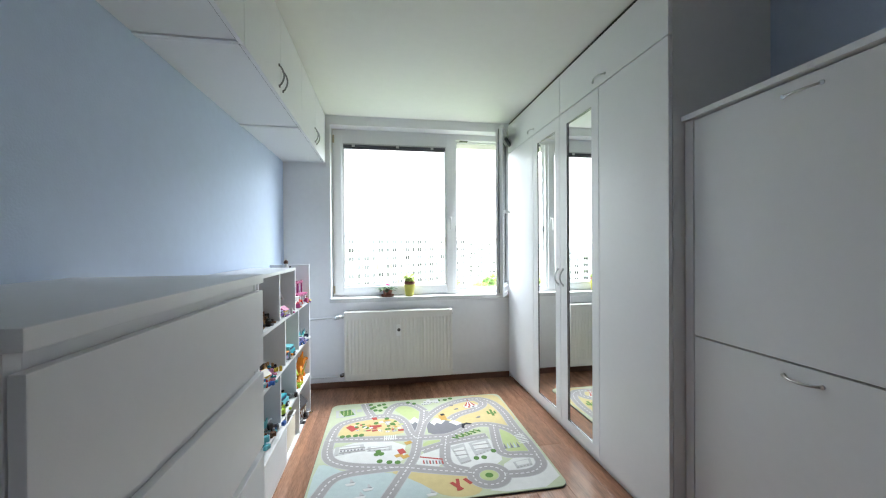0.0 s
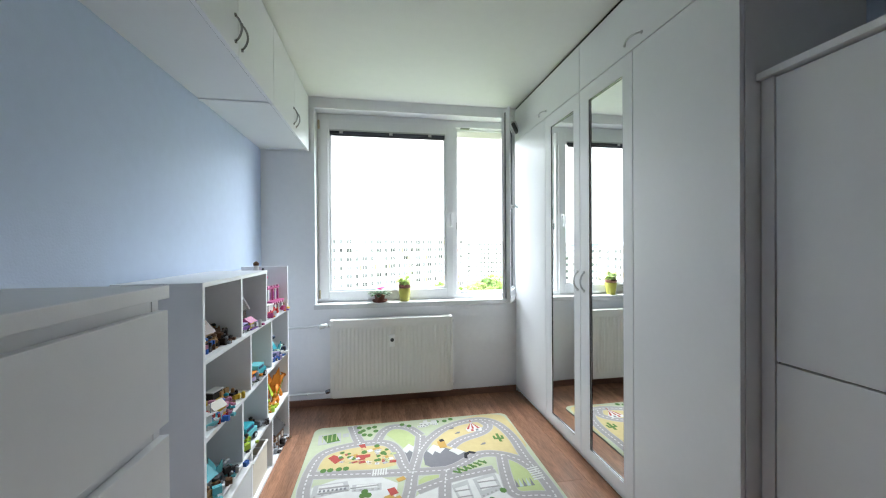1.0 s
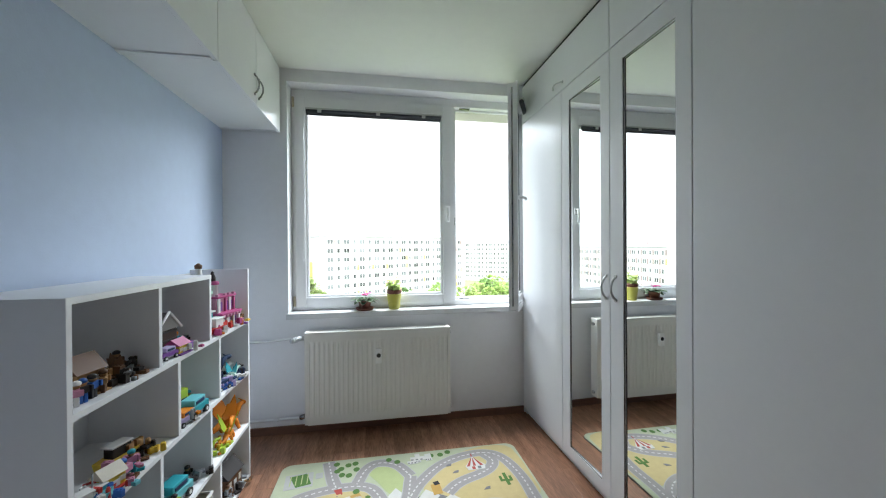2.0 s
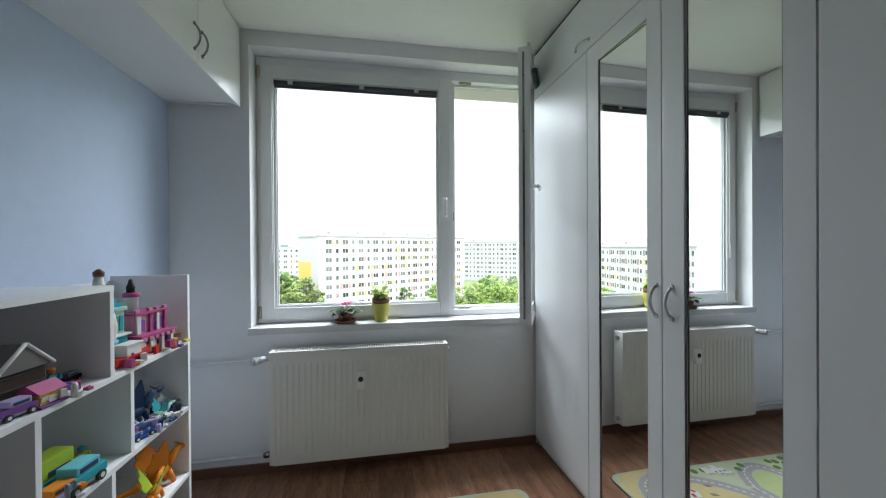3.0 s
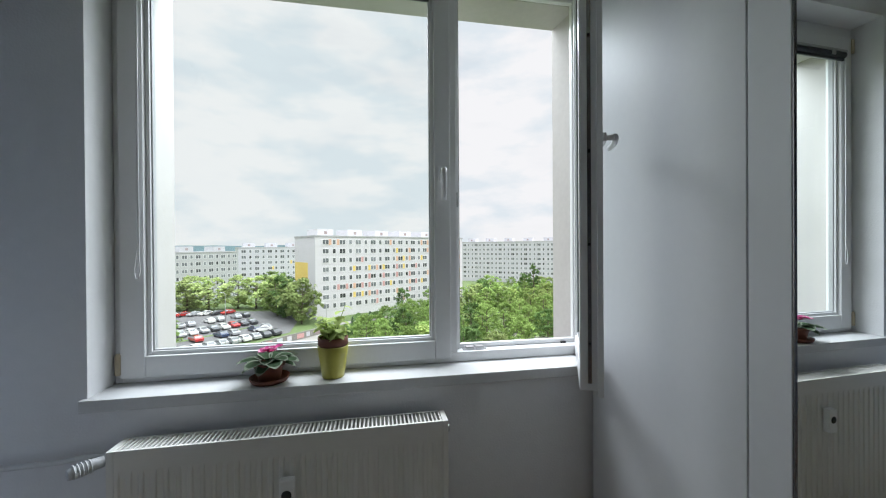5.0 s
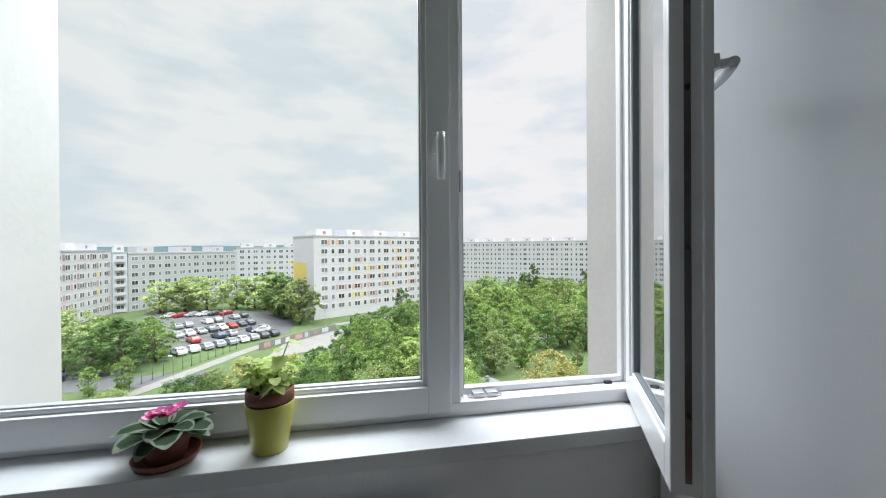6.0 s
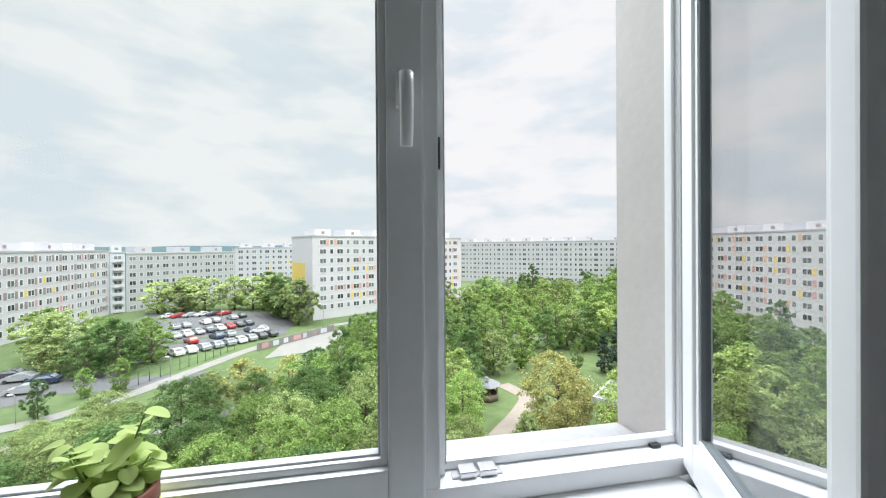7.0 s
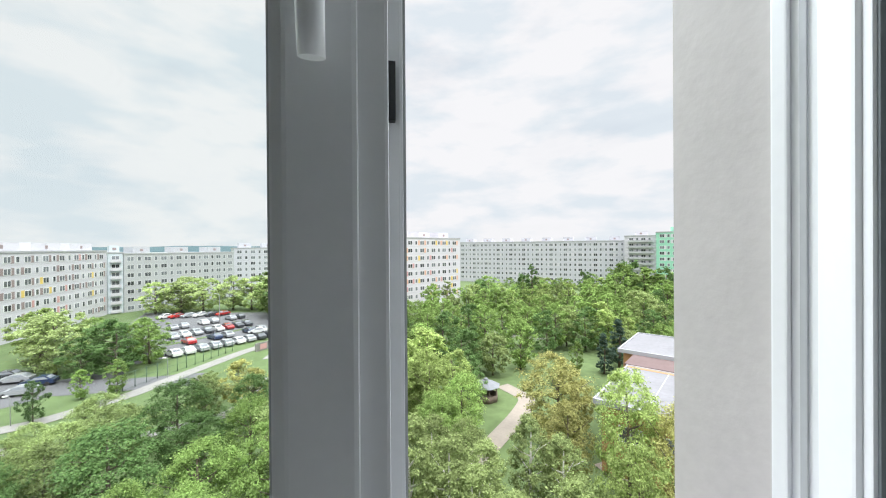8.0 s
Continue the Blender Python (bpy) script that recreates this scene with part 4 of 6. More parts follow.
# ---- trees ----
def tree_kind(name, label, leaf, height, radius, n_leaf, leaf_size, seed, crown_low=0.22, shape="round", cat="tree", bark=None):
    """One tree at the origin: tapered trunk, limbs, and a crown of many small leaves gathered in clumps."""
    rng = random.Random(seed)
    ob = thing(name, label, cat, (0, 0, 0), local=True)
    bm = bmesh.new()
    lean = (rng.uniform(-0.3, 0.3), rng.uniform(-0.3, 0.3))
    tube(bm, [(lean[0] * s, lean[1] * s, height * 0.85 * s) for s in (0, 0.25, 0.5, 0.75, 1)], height * 0.022, 7, taper=height * 0.005)
    tips = []
    n_limb = 13
    for k in range(n_limb):
        s = crown_low + (0.85 - crown_low) * (k + 0.3) / n_limb
        a = k * 2.4 + rng.uniform(-0.4, 0.4)
        base = Vector((lean[0] * s, lean[1] * s, height * 0.85 * s))
        q = (s - crown_low) / (1 - crown_low)
        reach = radius * ((1 - q) ** 0.8 if shape == "cone" else math.sqrt(max(0.05, 1 - (1.7 * q - 0.75) ** 2))) * rng.uniform(0.6, 0.9)
        tip = base + Vector((math.cos(a) * reach, math.sin(a) * reach, reach * (0.2 if shape == "cone" else 0.55) + 0.2))
        mid = base.lerp(tip, 0.5) + Vector((0, 0, -0.08 * reach))
        tube(bm, [base, mid, tip], height * 0.008, 5, taper=height * 0.002)
        tips += [tip, mid.lerp(tip, 0.4), mid]
    tips.append(Vector((lean[0], lean[1], height * 0.92)))
    part("trunk", bm, bark or BARK, ob)
    verts, faces = [], []
    n_clump = max(60, n_leaf // 70)
    clumps = []
    lobes = [(rng.uniform(0, 6.28), rng.uniform(0.25, 0.9), rng.uniform(0.6, 1.15)) for _ in range(9)]
    for k in range(n_clump):
        z = rng.uniform(crown_low, 1.0)
        q = (z - crown_low) / (1 - crown_low)
        if shape == "cone":
            r = radius * (1 - q) ** 0.85 + 0.12
        elif shape == "column":
            r = radius * (math.sin(math.pi * min(1, q * 0.9 + 0.08)) ** 0.5)
        else:
            r = radius * math.sqrt(max(0.02, 1 - (1.75 * q - 0.78) ** 2))
        a = rng.uniform(0, 2 * math.pi)
        near_lobe = max(math.exp(-((math.cos(a - la) - 1) ** 2) * 6 - ((q - lq) * 3) ** 2) * lw for la, lq, lw in lobes)
        d = r * (0.45 + 0.65 * near_lobe) * rng.uniform(0.25, 1.0) ** 0.45
        clumps.append((Vector((math.cos(a) * d, math.sin(a) * d, z * height * (0.94 + 0.08 * near_lobe))), radius * rng.uniform(0.10, 0.22)))
    for i in range(n_leaf):
        c, cr = clumps[i % n_clump] if rng.random() < 0.92 else (rng.choice(tips), radius * 0.22)
        d = Vector((rng.gauss(0, 1), rng.gauss(0, 1), rng.gauss(0, 1))).normalized() * cr * rng.uniform(0.2, 1.15)
        d.z *= 0.7
        p = c + d
        out = Vector((p.x, p.y, (p.z - height * (0.3 + crown_low)) * 0.9)).normalized()
        nrm = (d.normalized() * 0.45 + out * 0.45 + Vector((rng.gauss(0, 0.42), rng.gauss(0, 0.42), rng.gauss(0.45, 0.38)))).normalized()
        t = nrm.orthogonal().normalized()
        t = (Matrix.Rotation(rng.uniform(0, 6.28), 3, nrm) @ t)
        b = nrm.cross(t)
        s = leaf_size * rng.uniform(0.6, 1.3)
        k = len(verts)
        verts += [p - t * s, p - b * s * 0.55 + nrm * s * 0.12, p + t * s, p + b * s * 0.55 + nrm * s * 0.12]
        faces.append((k, k + 1, k + 2, k + 3))
    me = bpy.data.meshes.new("crown")
    me.from_pydata(verts, [], faces)
    me.materials.append(leaf)
    crown = new("crown", me)
    crown.parent = ob
    return ob


L_FRESH = leafage("fresh_spring_leaves", (0.25, 0.36, 0.115))
L_LIME = leafage("lime_spring_leaves", (0.345, 0.44, 0.155))
L_DEEP = leafage("deep_green_leaves", (0.14, 0.23, 0.085))
L_OLIVE = leafage("olive_young_leaves", (0.42, 0.42, 0.165))
L_PINE = leafage("dark_conifer_needles", (0.085, 0.13, 0.095))
L_YOUNG = leafage("pale_young_leaves", (0.45, 0.54, 0.24))
L_PALE = leafage("pale_blossoming_leaves", (0.285, 0.355, 0.145))
KINDS, NATIVE = {}, {"f": 10, "g": 9, "l": 9, "d": 9.5, "o": 9, "c": 10, "p": 11, "w": 7.5, "b": 10, "y": 9}
BIRCH = surface("white_birch_bark", (0.62, 0.60, 0.56), 0.8, vary=0.5, scale=1.5, stretch=(1, 1, 4))
SORTS = {
    "f": ("tree", "broad tree in fresh green spring leaf", L_FRESH, 3.6, 1, 0.07, "round", "tree"), "g": ("tree", "rounded tree in bright green leaf", L_FRESH, 3.2, 2, 0.08, "round", "tree"),
    "l": ("tree", "light lime-green tree with loose crown", L_LIME, 3.0, 3, 0.07, "round", "tree"), "d": ("tree", "dense deep green tree", L_DEEP, 3.4, 4, 0.08, "round", "tree"),
    "o": ("tree", "olive-yellow tree with young leaves", L_OLIVE, 3.3, 5, 0.12, "round", "tree"), "c": ("conifer", "dense dark green conifer tree", L_PINE, 2.2, 6, 0.06, "cone", "conifer"),
    "p": ("tree", "slim dark green poplar tree", L_DEEP, 1.9, 7, 0.08, "column", "tree"), "w": ("tree", "pale greenish blossoming tree", L_PALE, 3.3, 8, 0.14, "round", "tree"),
    "y": ("tree", "airy tree in pale young leaf", L_YOUNG, 3.1, 10, 0.1, "round", "tree"),
    "b": ("birch", "loose birch with a slim white trunk", L_PALE, 2.3, 9, 0.2, "column", "birch"),
}
DETAIL = ((2900, 0.25), (6500, 0.165), (16000, 0.10))   # leaves and leaf size: far, middle, near
tree_rng = random.Random(21)


def plant_tree(kind, u, v, height, wide=1.0):
    key = (kind, 2 if kind == "b" or v < 44 and kind not in "cp" else 1 if v < 86 or kind == "c" else 0)
    s = height / NATIVE[kind]
    x, y = site(u, v)
    m = pose(x, y, GROUND, 0, 0, tree_rng.uniform(0, 360))
    if key in KINDS:
        ob = copy_thing(KINDS[key], m)
    else:
        name, label, leaves, radius, seed, low, shape, cat = SORTS[kind]
        n, size = DETAIL[key[1]]
        ob = KINDS[key] = tree_kind(name, label, leaves, NATIVE[kind], radius, 11000 if kind == "b" else n, size, seed + 20 * key[1], low, shape, cat, BIRCH if kind == "b" else None)
        ob.matrix_basis = m
    ob.scale = (s * wide * tree_rng.uniform(0.9, 1.12), s * wide * tree_rng.uniform(0.9, 1.12), s)
    return ob


# trees that stand out, by rows of kind, u, v, height and, where the crown is broad, its spread
GROVES = (
    # below the footpath, nearest the house
    "d -25 27 8.4 1.25", "d -26.5 36 8.5 1.1", "f -16.9 25 8.2 1.1", "f -17.7 33 8", "f -12.5 27 8.8", "d -14 37 9.3 1.15", "w -13.6 32 8.6 0.8", "w -7.8 36 9.2", "g -9 29 9", "d -21 31 7.5", "w -31 28 6.5",
    "w -38.5 40 5.4 1.25", "w -43 38 3.4 1.3", "w -37 35.5 4.6 1.3", "w -33 37 5.6 1.2", "w -35 31 5", "w -40 33 4.2 1.2", "d -31 24 7", "g -20 22 7", "f -15 21 7.5", "d -9 24 8",
    "o -27.2 48 6.7", "o -24 46 6.4", "w -32.5 50 4.4", "w -29.5 45 5.6", "d -22 42 7", "f -19 45 7.4", "g -15.5 46 8", "d -11 44 8", "f -6.5 45 9", "o -22.5 52 6", "d -19 53 6.6", "f -15.5 54 7.6", "g -12.5 52 7.8", "f -13.9 62 9.8", "d -18.5 63 7.6", "g -16.5 70 8", "f -10 60 9.5", "g -6 54 9.5", "d -7.5 66 10", "f -12 73 9.5", "d -22.5 60 4.2",
    "d -20 84 6", "c -19 90 5.5", "c -23 88 4.5", "d -12.5 104 9.5 0.9", "d -16 94 6", "f -5 82 9.5", "g -9 88 9", "d -16 80 7",
    # lawn between the footpath and the lane
    "g -52 52 4.3 0.9", "g -48 53.3 5.4 0.9", "d -51 45 5.2 0.8",
    "y -66.4 62 11.2 1.25", "y -72 65 10 1.2", "d -56 62 9.3 1.25", "f -55 68 8.8 1.2", "d -59.5 59.5 6.8 1.2", "d -61.5 66 8.6 1.2", "f -67 70 8.5 1.3", "l -79 71 10 1.3", "f -62 75 7 1.3", "g -60 70 7 1.2",
    # behind the car park
    "y -95 120 11 1.45", "y -88 122 11.5 1.45", "y -82 124 12 1.45", "y -74 128 12.3 1.45", "y -67 127 12 1.45", "y -60 126 12.5 1.45", "y -55 118 12.5 1.4", "g -53 113 12.5 1.2", "d -49 110 13 1.3", "w -40.6 101 12.8 0.95", "w -43.5 104.5 11.5", "f -64 134 13 1.45", "y -92 130 12 1.45",
    # park lawn and what stands round it
    "b -2.2 24 10.4 0.9", "b 0.4 23 9.6 0.9", "b -4.5 26 10", "b 1.8 21.5 8.4 0.9", "b 2.9 26 7.6", "b -0.8 28 8.5", "g 1.8 38 8.2", "g -0.4 35 7.4", "w 2 31 6.4 0.9",
    "l -2.5 48 11 1.1", "l 1.3 45 8.8 0.9", "l -1.6 41 9.6", "l -4.6 44 10", "d 3.6 50 7", "g -3.5 55 10",
    "o 12.2 39 9.8 1.12", "b 6.3 27 9 0.95", "b 8.4 26 8", "w 4.6 22.5 6", "o 10.6 31 8.2 0.8", "l 14.9 29 11.4 0.75", "l 11.8 22 9.4 0.7", "o 16.6 26 10.4 0.7", "l 18.5 23.5 9 0.75", "w 9 22.5 6.5", "o 15.2 41 6.5 0.8",
    "w 8.2 60.5 7", "g 13.4 63.5 9.2 0.9", "c 27 61 6.8 1.25", "c 31 64 8.6 1.25", "g 22.4 61 5.5 0.7", "d 5.2 62.5 7.6", "w 17.5 56 3.2", "d 3 58 8.2",
    "f 2 75 9.4", "d 5.5 78 9", "f 8.5 74 9.6 1.1", "g 13 79 9.2", "f 18 77 9", "d 20.5 72 8.6", "g 23.5 76 9.8", "w 26.5 78 8.6", "d 29 74 9", "l 32.5 76 10 1.15", "f -3 72 9.6", "l 36.5 72 7.5", "g 39 80 9", "d 44 76 8", "w 34 68 6", "g 39.5 66 7.4", "f 45 68 8", "d 0 68 9.4",
    "p 33 134 15", "d 30.5 139 11", "w 36.5 137 10", "f 57 116 16 1.2", "d 61 120 16.5 1.15", "g 65 117 15 1.1", "f 53 110 13.5", "d 76 124 14", "p 72 112 12", "p 64.5 96 10", "f 16 128 11.5 1.3", "d 13 122 10.5 1.1",
)
for row in GROVES:
    k, *numbers = row.split()
    plant_tree(k, *(float(q) for q in numbers))
# the park's wood, row behind row, taller away from the long block
for v0 in (86, 96, 107, 118, 131, 146):
    u0 = -10 if v0 < 100 else -4
    while u0 < 0.80 * v0:
        u, v = u0 + tree_rng.uniform(-2, 2), v0 + tree_rng.uniform(-4, 4)
        if v > 104 + (u + 38.8) * 0.895 - 4 and u < 14:   # the long block stands there
            u0 += 6
            continue
        rise = min(1.0, max(0.0, u / v) / 0.5)
        plant_tree(tree_rng.choice("ffgggdllfw"), u, v, tree_rng.uniform(6.2, 8.8) + 3.2 * rise + (v0 - 90) * 0.012)
        u0 += tree_rng.uniform(5.6, 8.0)
for k in range(10):
    plant_tree(tree_rng.choice("fgdl"), 48 + k * 4.2 + tree_rng.uniform(-2, 2), 70 + (k % 3) * 6, tree_rng.uniform(8, 10))
for k in range(9):
    plant_tree(tree_rng.choice("fgdw"), -66 - k * 4, 33 + (k % 3) * 7 + tree_rng.uniform(-2, 2), tree_rng.uniform(4, 6))


# ---- cars ----
def car(name, label, paint):
    ob = thing(name, label, "car", (0, 0, 0), local=True, group="cars in the car park")
    bm = bmesh.new()
    prof = [(-2.1, 0.35), (-2.15, 0.75), (-1.5, 0.95), (-0.9, 1.0), (-0.3, 1.42), (1.0, 1.45), (1.75, 1.0), (2.1, 0.9), (2.1, 0.35)]
    sides = []
    for y in (-0.86, 0.86):
        sides.append([bm.verts.new((x, y * (0.8 if z > 1.2 else 1.0), z)) for x, z in prof])
    bm.faces.new(sides[0])
    bm.faces.new(sides[1][::-1])
    for i in range(len(prof)):
        bm.faces.new((sides[0][i - 1], sides[1][i - 1], sides[1][i], sides[0][i]))
    part("body", bm, paint, ob)
    bm = bmesh.new()
    for y in (-0.875, 0.875):
        q = [bm.verts.new((x, y * s, z)) for x, z, s in ((-0.75, 1.03, 0.985), (-0.28, 1.36, 0.86), (0.95, 1.38, 0.86), (1.5, 1.03, 0.985))]
        bm.faces.new(q)
    for xa, za, xb, zb in ((-0.87, 1.04, -0.36, 1.40), (1.1, 1.41, 1.66, 1.06)):
        bm.faces.new([bm.verts.new(c) for c in ((xa - 0.02, -0.66, za + 0.02), (xa - 0.02, 0.66, za + 0.02), (xb - 0.02, 0.62, zb + 0.02), (xb - 0.02, -0.62, zb + 0.02))])
    part("glazing", bm, PANE_FAR, ob, "dark windows")
    for x in (-1.35, 1.3):
        for y in (-0.8, 0.8):
            bm = bmesh.new()
            tube(bm, [(x, y - 0.1, 0.32), (x, y + 0.1, 0.32)], 0.32, 12)
            part("wheel", bm, RUBBER, ob)
    return ob


def paint(name, c):
    return surface(name, c, 0.25, 0.0, vary=0.02, coat=0.6)


CARS = [car("car", f"{n} car parked on asphalt", paint(f"{n}_car_paint", c)) for n, c in (("white", (0.75, 0.75, 0.74)), ("silver grey", (0.36, 0.37, 0.39)), ("dark grey", (0.06, 0.065, 0.075)), ("red", (0.42, 0.03, 0.03)), ("dark blue", (0.03, 0.05, 0.11)))]
placed = set()


def park(k, u, v, turn):
    x, y = site(u, v)
    m = pose(x, y, GROUND + 0.05, 0, 0, AXIS + turn)
    if k in placed:
        copy_thing(CARS[k], m)
    else:
        CARS[k].matrix_basis = m
        placed.add(k)


order = random.Random(4)
for u0, v0, du, dv, n, turn in ((-54.0, 72.6, 1.45, 1.95, 9, -34), (-57.5, 82.0, 1.6, 2.1, 7, -34), (-64.5, 86.5, 1.35, 2.15, 8, 146), (-72, 96.5, 1.3, 2.2, 9, -34), (-86, 112, 3.0, 1.0, 6, 70)):
    for k in range(n):
        if order.random() < 0.86:
            park(order.choice((0, 0, 1, 1, 1, 2, 2, 3, 4)), u0 + du * k, v0 + dv * k, turn + order.uniform(-3, 3))
for u, v, k in ((-69, 58.5, 1), (-72.5, 60, 2), (-64, 57.5, 4), (-62.5, 53.5, 1), (-68, 50, 2), (-47, 92, 0)):
    park(k, u, v, 20)


# ---- street lamps, fence, low wall ----
LAMP_GREY = surface("galvanised_lamp_post", (0.45, 0.46, 0.47), 0.5, 0.6, vary=0.08)


def street_lamp(u, v, h):
    x, y = site(u, v)
    ob = thing("street_lamp", "tall grey street lamp with a bent arm", "street lamp", (x, y, GROUND), local=True, group="street lamps")
    bm = bmesh.new()
    tube(bm, [(0, 0, 0), (0, 0, h * 0.5), (0, 0, h * 0.94), (-0.03 * h, 0, h), (-0.1 * h, 0, h + 0.1)], 0.011 * h, 8, taper=0.006 * h)
    part("pole", bm, LAMP_GREY, ob)
    part("lamp_head", boxes((-0.1 * h - 0.4, -0.1 * h + 0.1, -0.13, 0.13, h + 0.02, h + 0.16), bevel=0.03), FRAME_FAR, ob, "pale lamp head")


for u, v, h in ((-61, 99, 9.2), (-45.6, 60, 3.4), (-52.6, 44, 3.6), (7.5, 118, 8), (-31, 93, 7)):
    street_lamp(u, v, h)
fence = thing("fence", "green wire fence beside the footpath", "fence", (*site(-40, 60), GROUND), local=True)
fo = Vector((*site(-40, 60), 0))
FENCE = surface("dark_green_fence_steel", (0.05, 0.10, 0.07), 0.5, vary=0.1)
fence_line = [Vector((-48.8, 53)).lerp(Vector((-44.2, 76)), k / 13) for k in range(14)]
for q in fence_line:
    bm = bmesh.new()
    p0 = Vector((*site(*q), 0)) - fo
    tube(bm, [p0, p0 + Vector((0, 0, 2.6))], 0.05, 6)
    part("post", bm, FENCE, fence)
for z in (0.2, 1.3, 2.5):
    bm = bmesh.new()
    tube(bm, [Vector((*site(*q), 0)) - fo + Vector((0, 0, z)) for q in fence_line], 0.025, 5)
    part("rail", bm, FENCE, fence)
low = thing("low_wall", "low concrete wall with painted graffiti patches", "wall", (*site(-34.5, 83), GROUND), local=True, turn=AXIS + 60)
part("wall", boxes((-9, 12, -0.12, 0.12, -0.2, 1.7)), PAVING, low)
g_rng = random.Random(9)
for k, mt in enumerate((P_RED, P_BLUE, P_WHITE, P_RED, P_LILAC, P_BROWN, P_BLUE)):
    x = -8 + k * 2.6
    part("painted_patch", boxes((x, x + g_rng.uniform(1.0, 2.1), -0.135, -0.121, 0.3, 1.4)), mt, low)

# ---- play rug ----
RUG_X, RUG_Y, RUG_W, RUG_L = 0.492, -0.432, 1.436, 1.285


def felt(name, c):
    return surface(name, c, 0.95, vary=0.07, scale=25, bump=0.5, bump_scale=400, spec=0.1)


rug = thing("play_rug", "children's rug printed with roads, houses and mountains", "rug", (RUG_X + RUG_W / 2, RUG_Y - RUG_L / 2, 0))
RG_BASE, RG_ROAD, RG_LINE = felt("pale_green_pile", (0.385, 0.41, 0.29)), felt("warm_grey_road_pile", (0.28, 0.262, 0.262)), felt("white_pile", (0.52, 0.515, 0.50))
RG_YEL, RG_BLUE, RG_LIME = felt("sand_yellow_pile", (0.47, 0.38, 0.195)), felt("pale_aqua_pile", (0.37, 0.43, 0.43)), felt("lime_pile", (0.36, 0.405, 0.20))
RG_GREY, RG_RED, RG_GREEN, RG_PALE = felt("slate_pile", (0.175, 0.17, 0.182)), felt("red_pile", (0.34, 0.07, 0.06)), felt("dark_green_pile", (0.085, 0.165, 0.05)), felt("light_grey_pile", (0.37, 0.365, 0.36))
RG_ORANGE, RG_EDGE, RG_BLACK = felt("orange_pile", (0.42, 0.26, 0.08)), felt("dark_grey_rug_binding", (0.12, 0.12, 0.12)), felt("black_pile", (0.03, 0.03, 0.034))
RUG_TOP = 0.0102


def round_rect(x0, x1, y0, y1, r, n=6):
    out = []
    for cx, cy, a0 in ((x1 - r, y1 - r, 0), (x0 + r, y1 - r, 90), (x0 + r, y0 + r, 180), (x1 - r, y0 + r, 270)):
        out += [(cx + r * math.cos(radians(a0 + 90 * k / n)), cy + r * math.sin(radians(a0 + 90 * k / n))) for k in range(n + 1)]
    return out


def slab(pts, z0, z1):
    bm = bmesh.new()
    lo, hi = [bm.verts.new((*p, z0)) for p in pts], [bm.verts.new((*p, z1)) for p in pts]
    bm.faces.new(lo[::-1])
    bm.faces.new(hi)
    for i in range(len(pts)):
        bm.faces.new((lo[i - 1], lo[i], hi[i], hi[i - 1]))
    return bm


part("backing", slab(round_rect(RUG_X - 0.003, RUG_X + RUG_W + 0.003, RUG_Y - RUG_L - 0.003, RUG_Y + 0.003, 0.06), 0.0, 0.006), RG_EDGE, rug, "dark bound edge")
part("rug_top", slab(round_rect(RUG_X, RUG_X + RUG_W, RUG_Y - RUG_L, RUG_Y, 0.058), 0.006, 0.010), RG_BASE, rug)


def rug_pt(a, b):
    return RUG_X + 0.003 + a / 100, RUG_Y - 0.003 - b / 100


def smooth_ring(pts, rounds=2, closed=True):
    pts = [Vector(p) for p in pts]
    for _ in range(rounds):
        out = []
        n = len(pts)
        for i in range(n if closed else n - 1):
            p, q = pts[i], pts[(i + 1) % n]
            out += [p.lerp(q, 0.25), p.lerp(q, 0.75)]
        if not closed:
            out = [pts[0]] + out + [pts[-1]]
        pts = out
    return pts


LIFT = [0.0]


def patch(name, corners, mat, layer, smooth=2):
    pts = smooth_ring([rug_pt(*c) for c in corners], smooth) if smooth else [rug_pt(*c) for c in corners]
    LIFT[0] += 0.0000035
    bm = slab([(p[0], p[1]) for p in pts], 0.0095, RUG_TOP + 0.00007 * layer + LIFT[0])
    return part(name, bm, mat, rug)


def ribbon(bm, pts, w, z):
    prev = None
    for i, p in enumerate(pts):
        d = (pts[min(i + 1, len(pts) - 1)] - pts[max(i - 1, 0)]).normalized()
        nrm = Vector((-d.y, d.x)) * w / 2
        row = [bm.verts.new((*(p + nrm), z)), bm.verts.new((*(p - nrm), z))]
        if prev:
            bm.faces.new((prev[0], prev[1], row[1], row[0]))
        prev = row


def rug_road(corners, w=0.066, layer=6):
    pts = smooth_ring([rug_pt(*c) for c in corners], 3, False)
    LIFT[0] += 0.00001
    up = LIFT[0]
    bm = bmesh.new()
    ribbon(bm, pts, w + 0.010, RUG_TOP + 0.00007 * layer + up)
    part("road_verge", bm, RG_PALE, rug, "pale printed road edge")
    bm = bmesh.new()
    ribbon(bm, pts, w, RUG_TOP + 0.00007 * (layer + 1) + 0.0002 + up)
    part("printed_road", bm, RG_ROAD, rug, "grey printed road")
    bm = bmesh.new()
    run = 0.0
    for p, q in zip(pts, pts[1:]):
        n = max(1, int((q - p).length / 0.004))
        for k in range(n):
            s0, s1 = p.lerp(q, k / n), p.lerp(q, (k + 1) / n)
            if (run % 0.034) < 0.019:
                ribbon(bm, [s0, s1], 0.008, RUG_TOP + 0.00007 * (layer + 2) + 0.00044 + up)
            run += (s1 - s0).length
    part("road_dash", bm, RG_LINE, rug, "white dashed centre line")


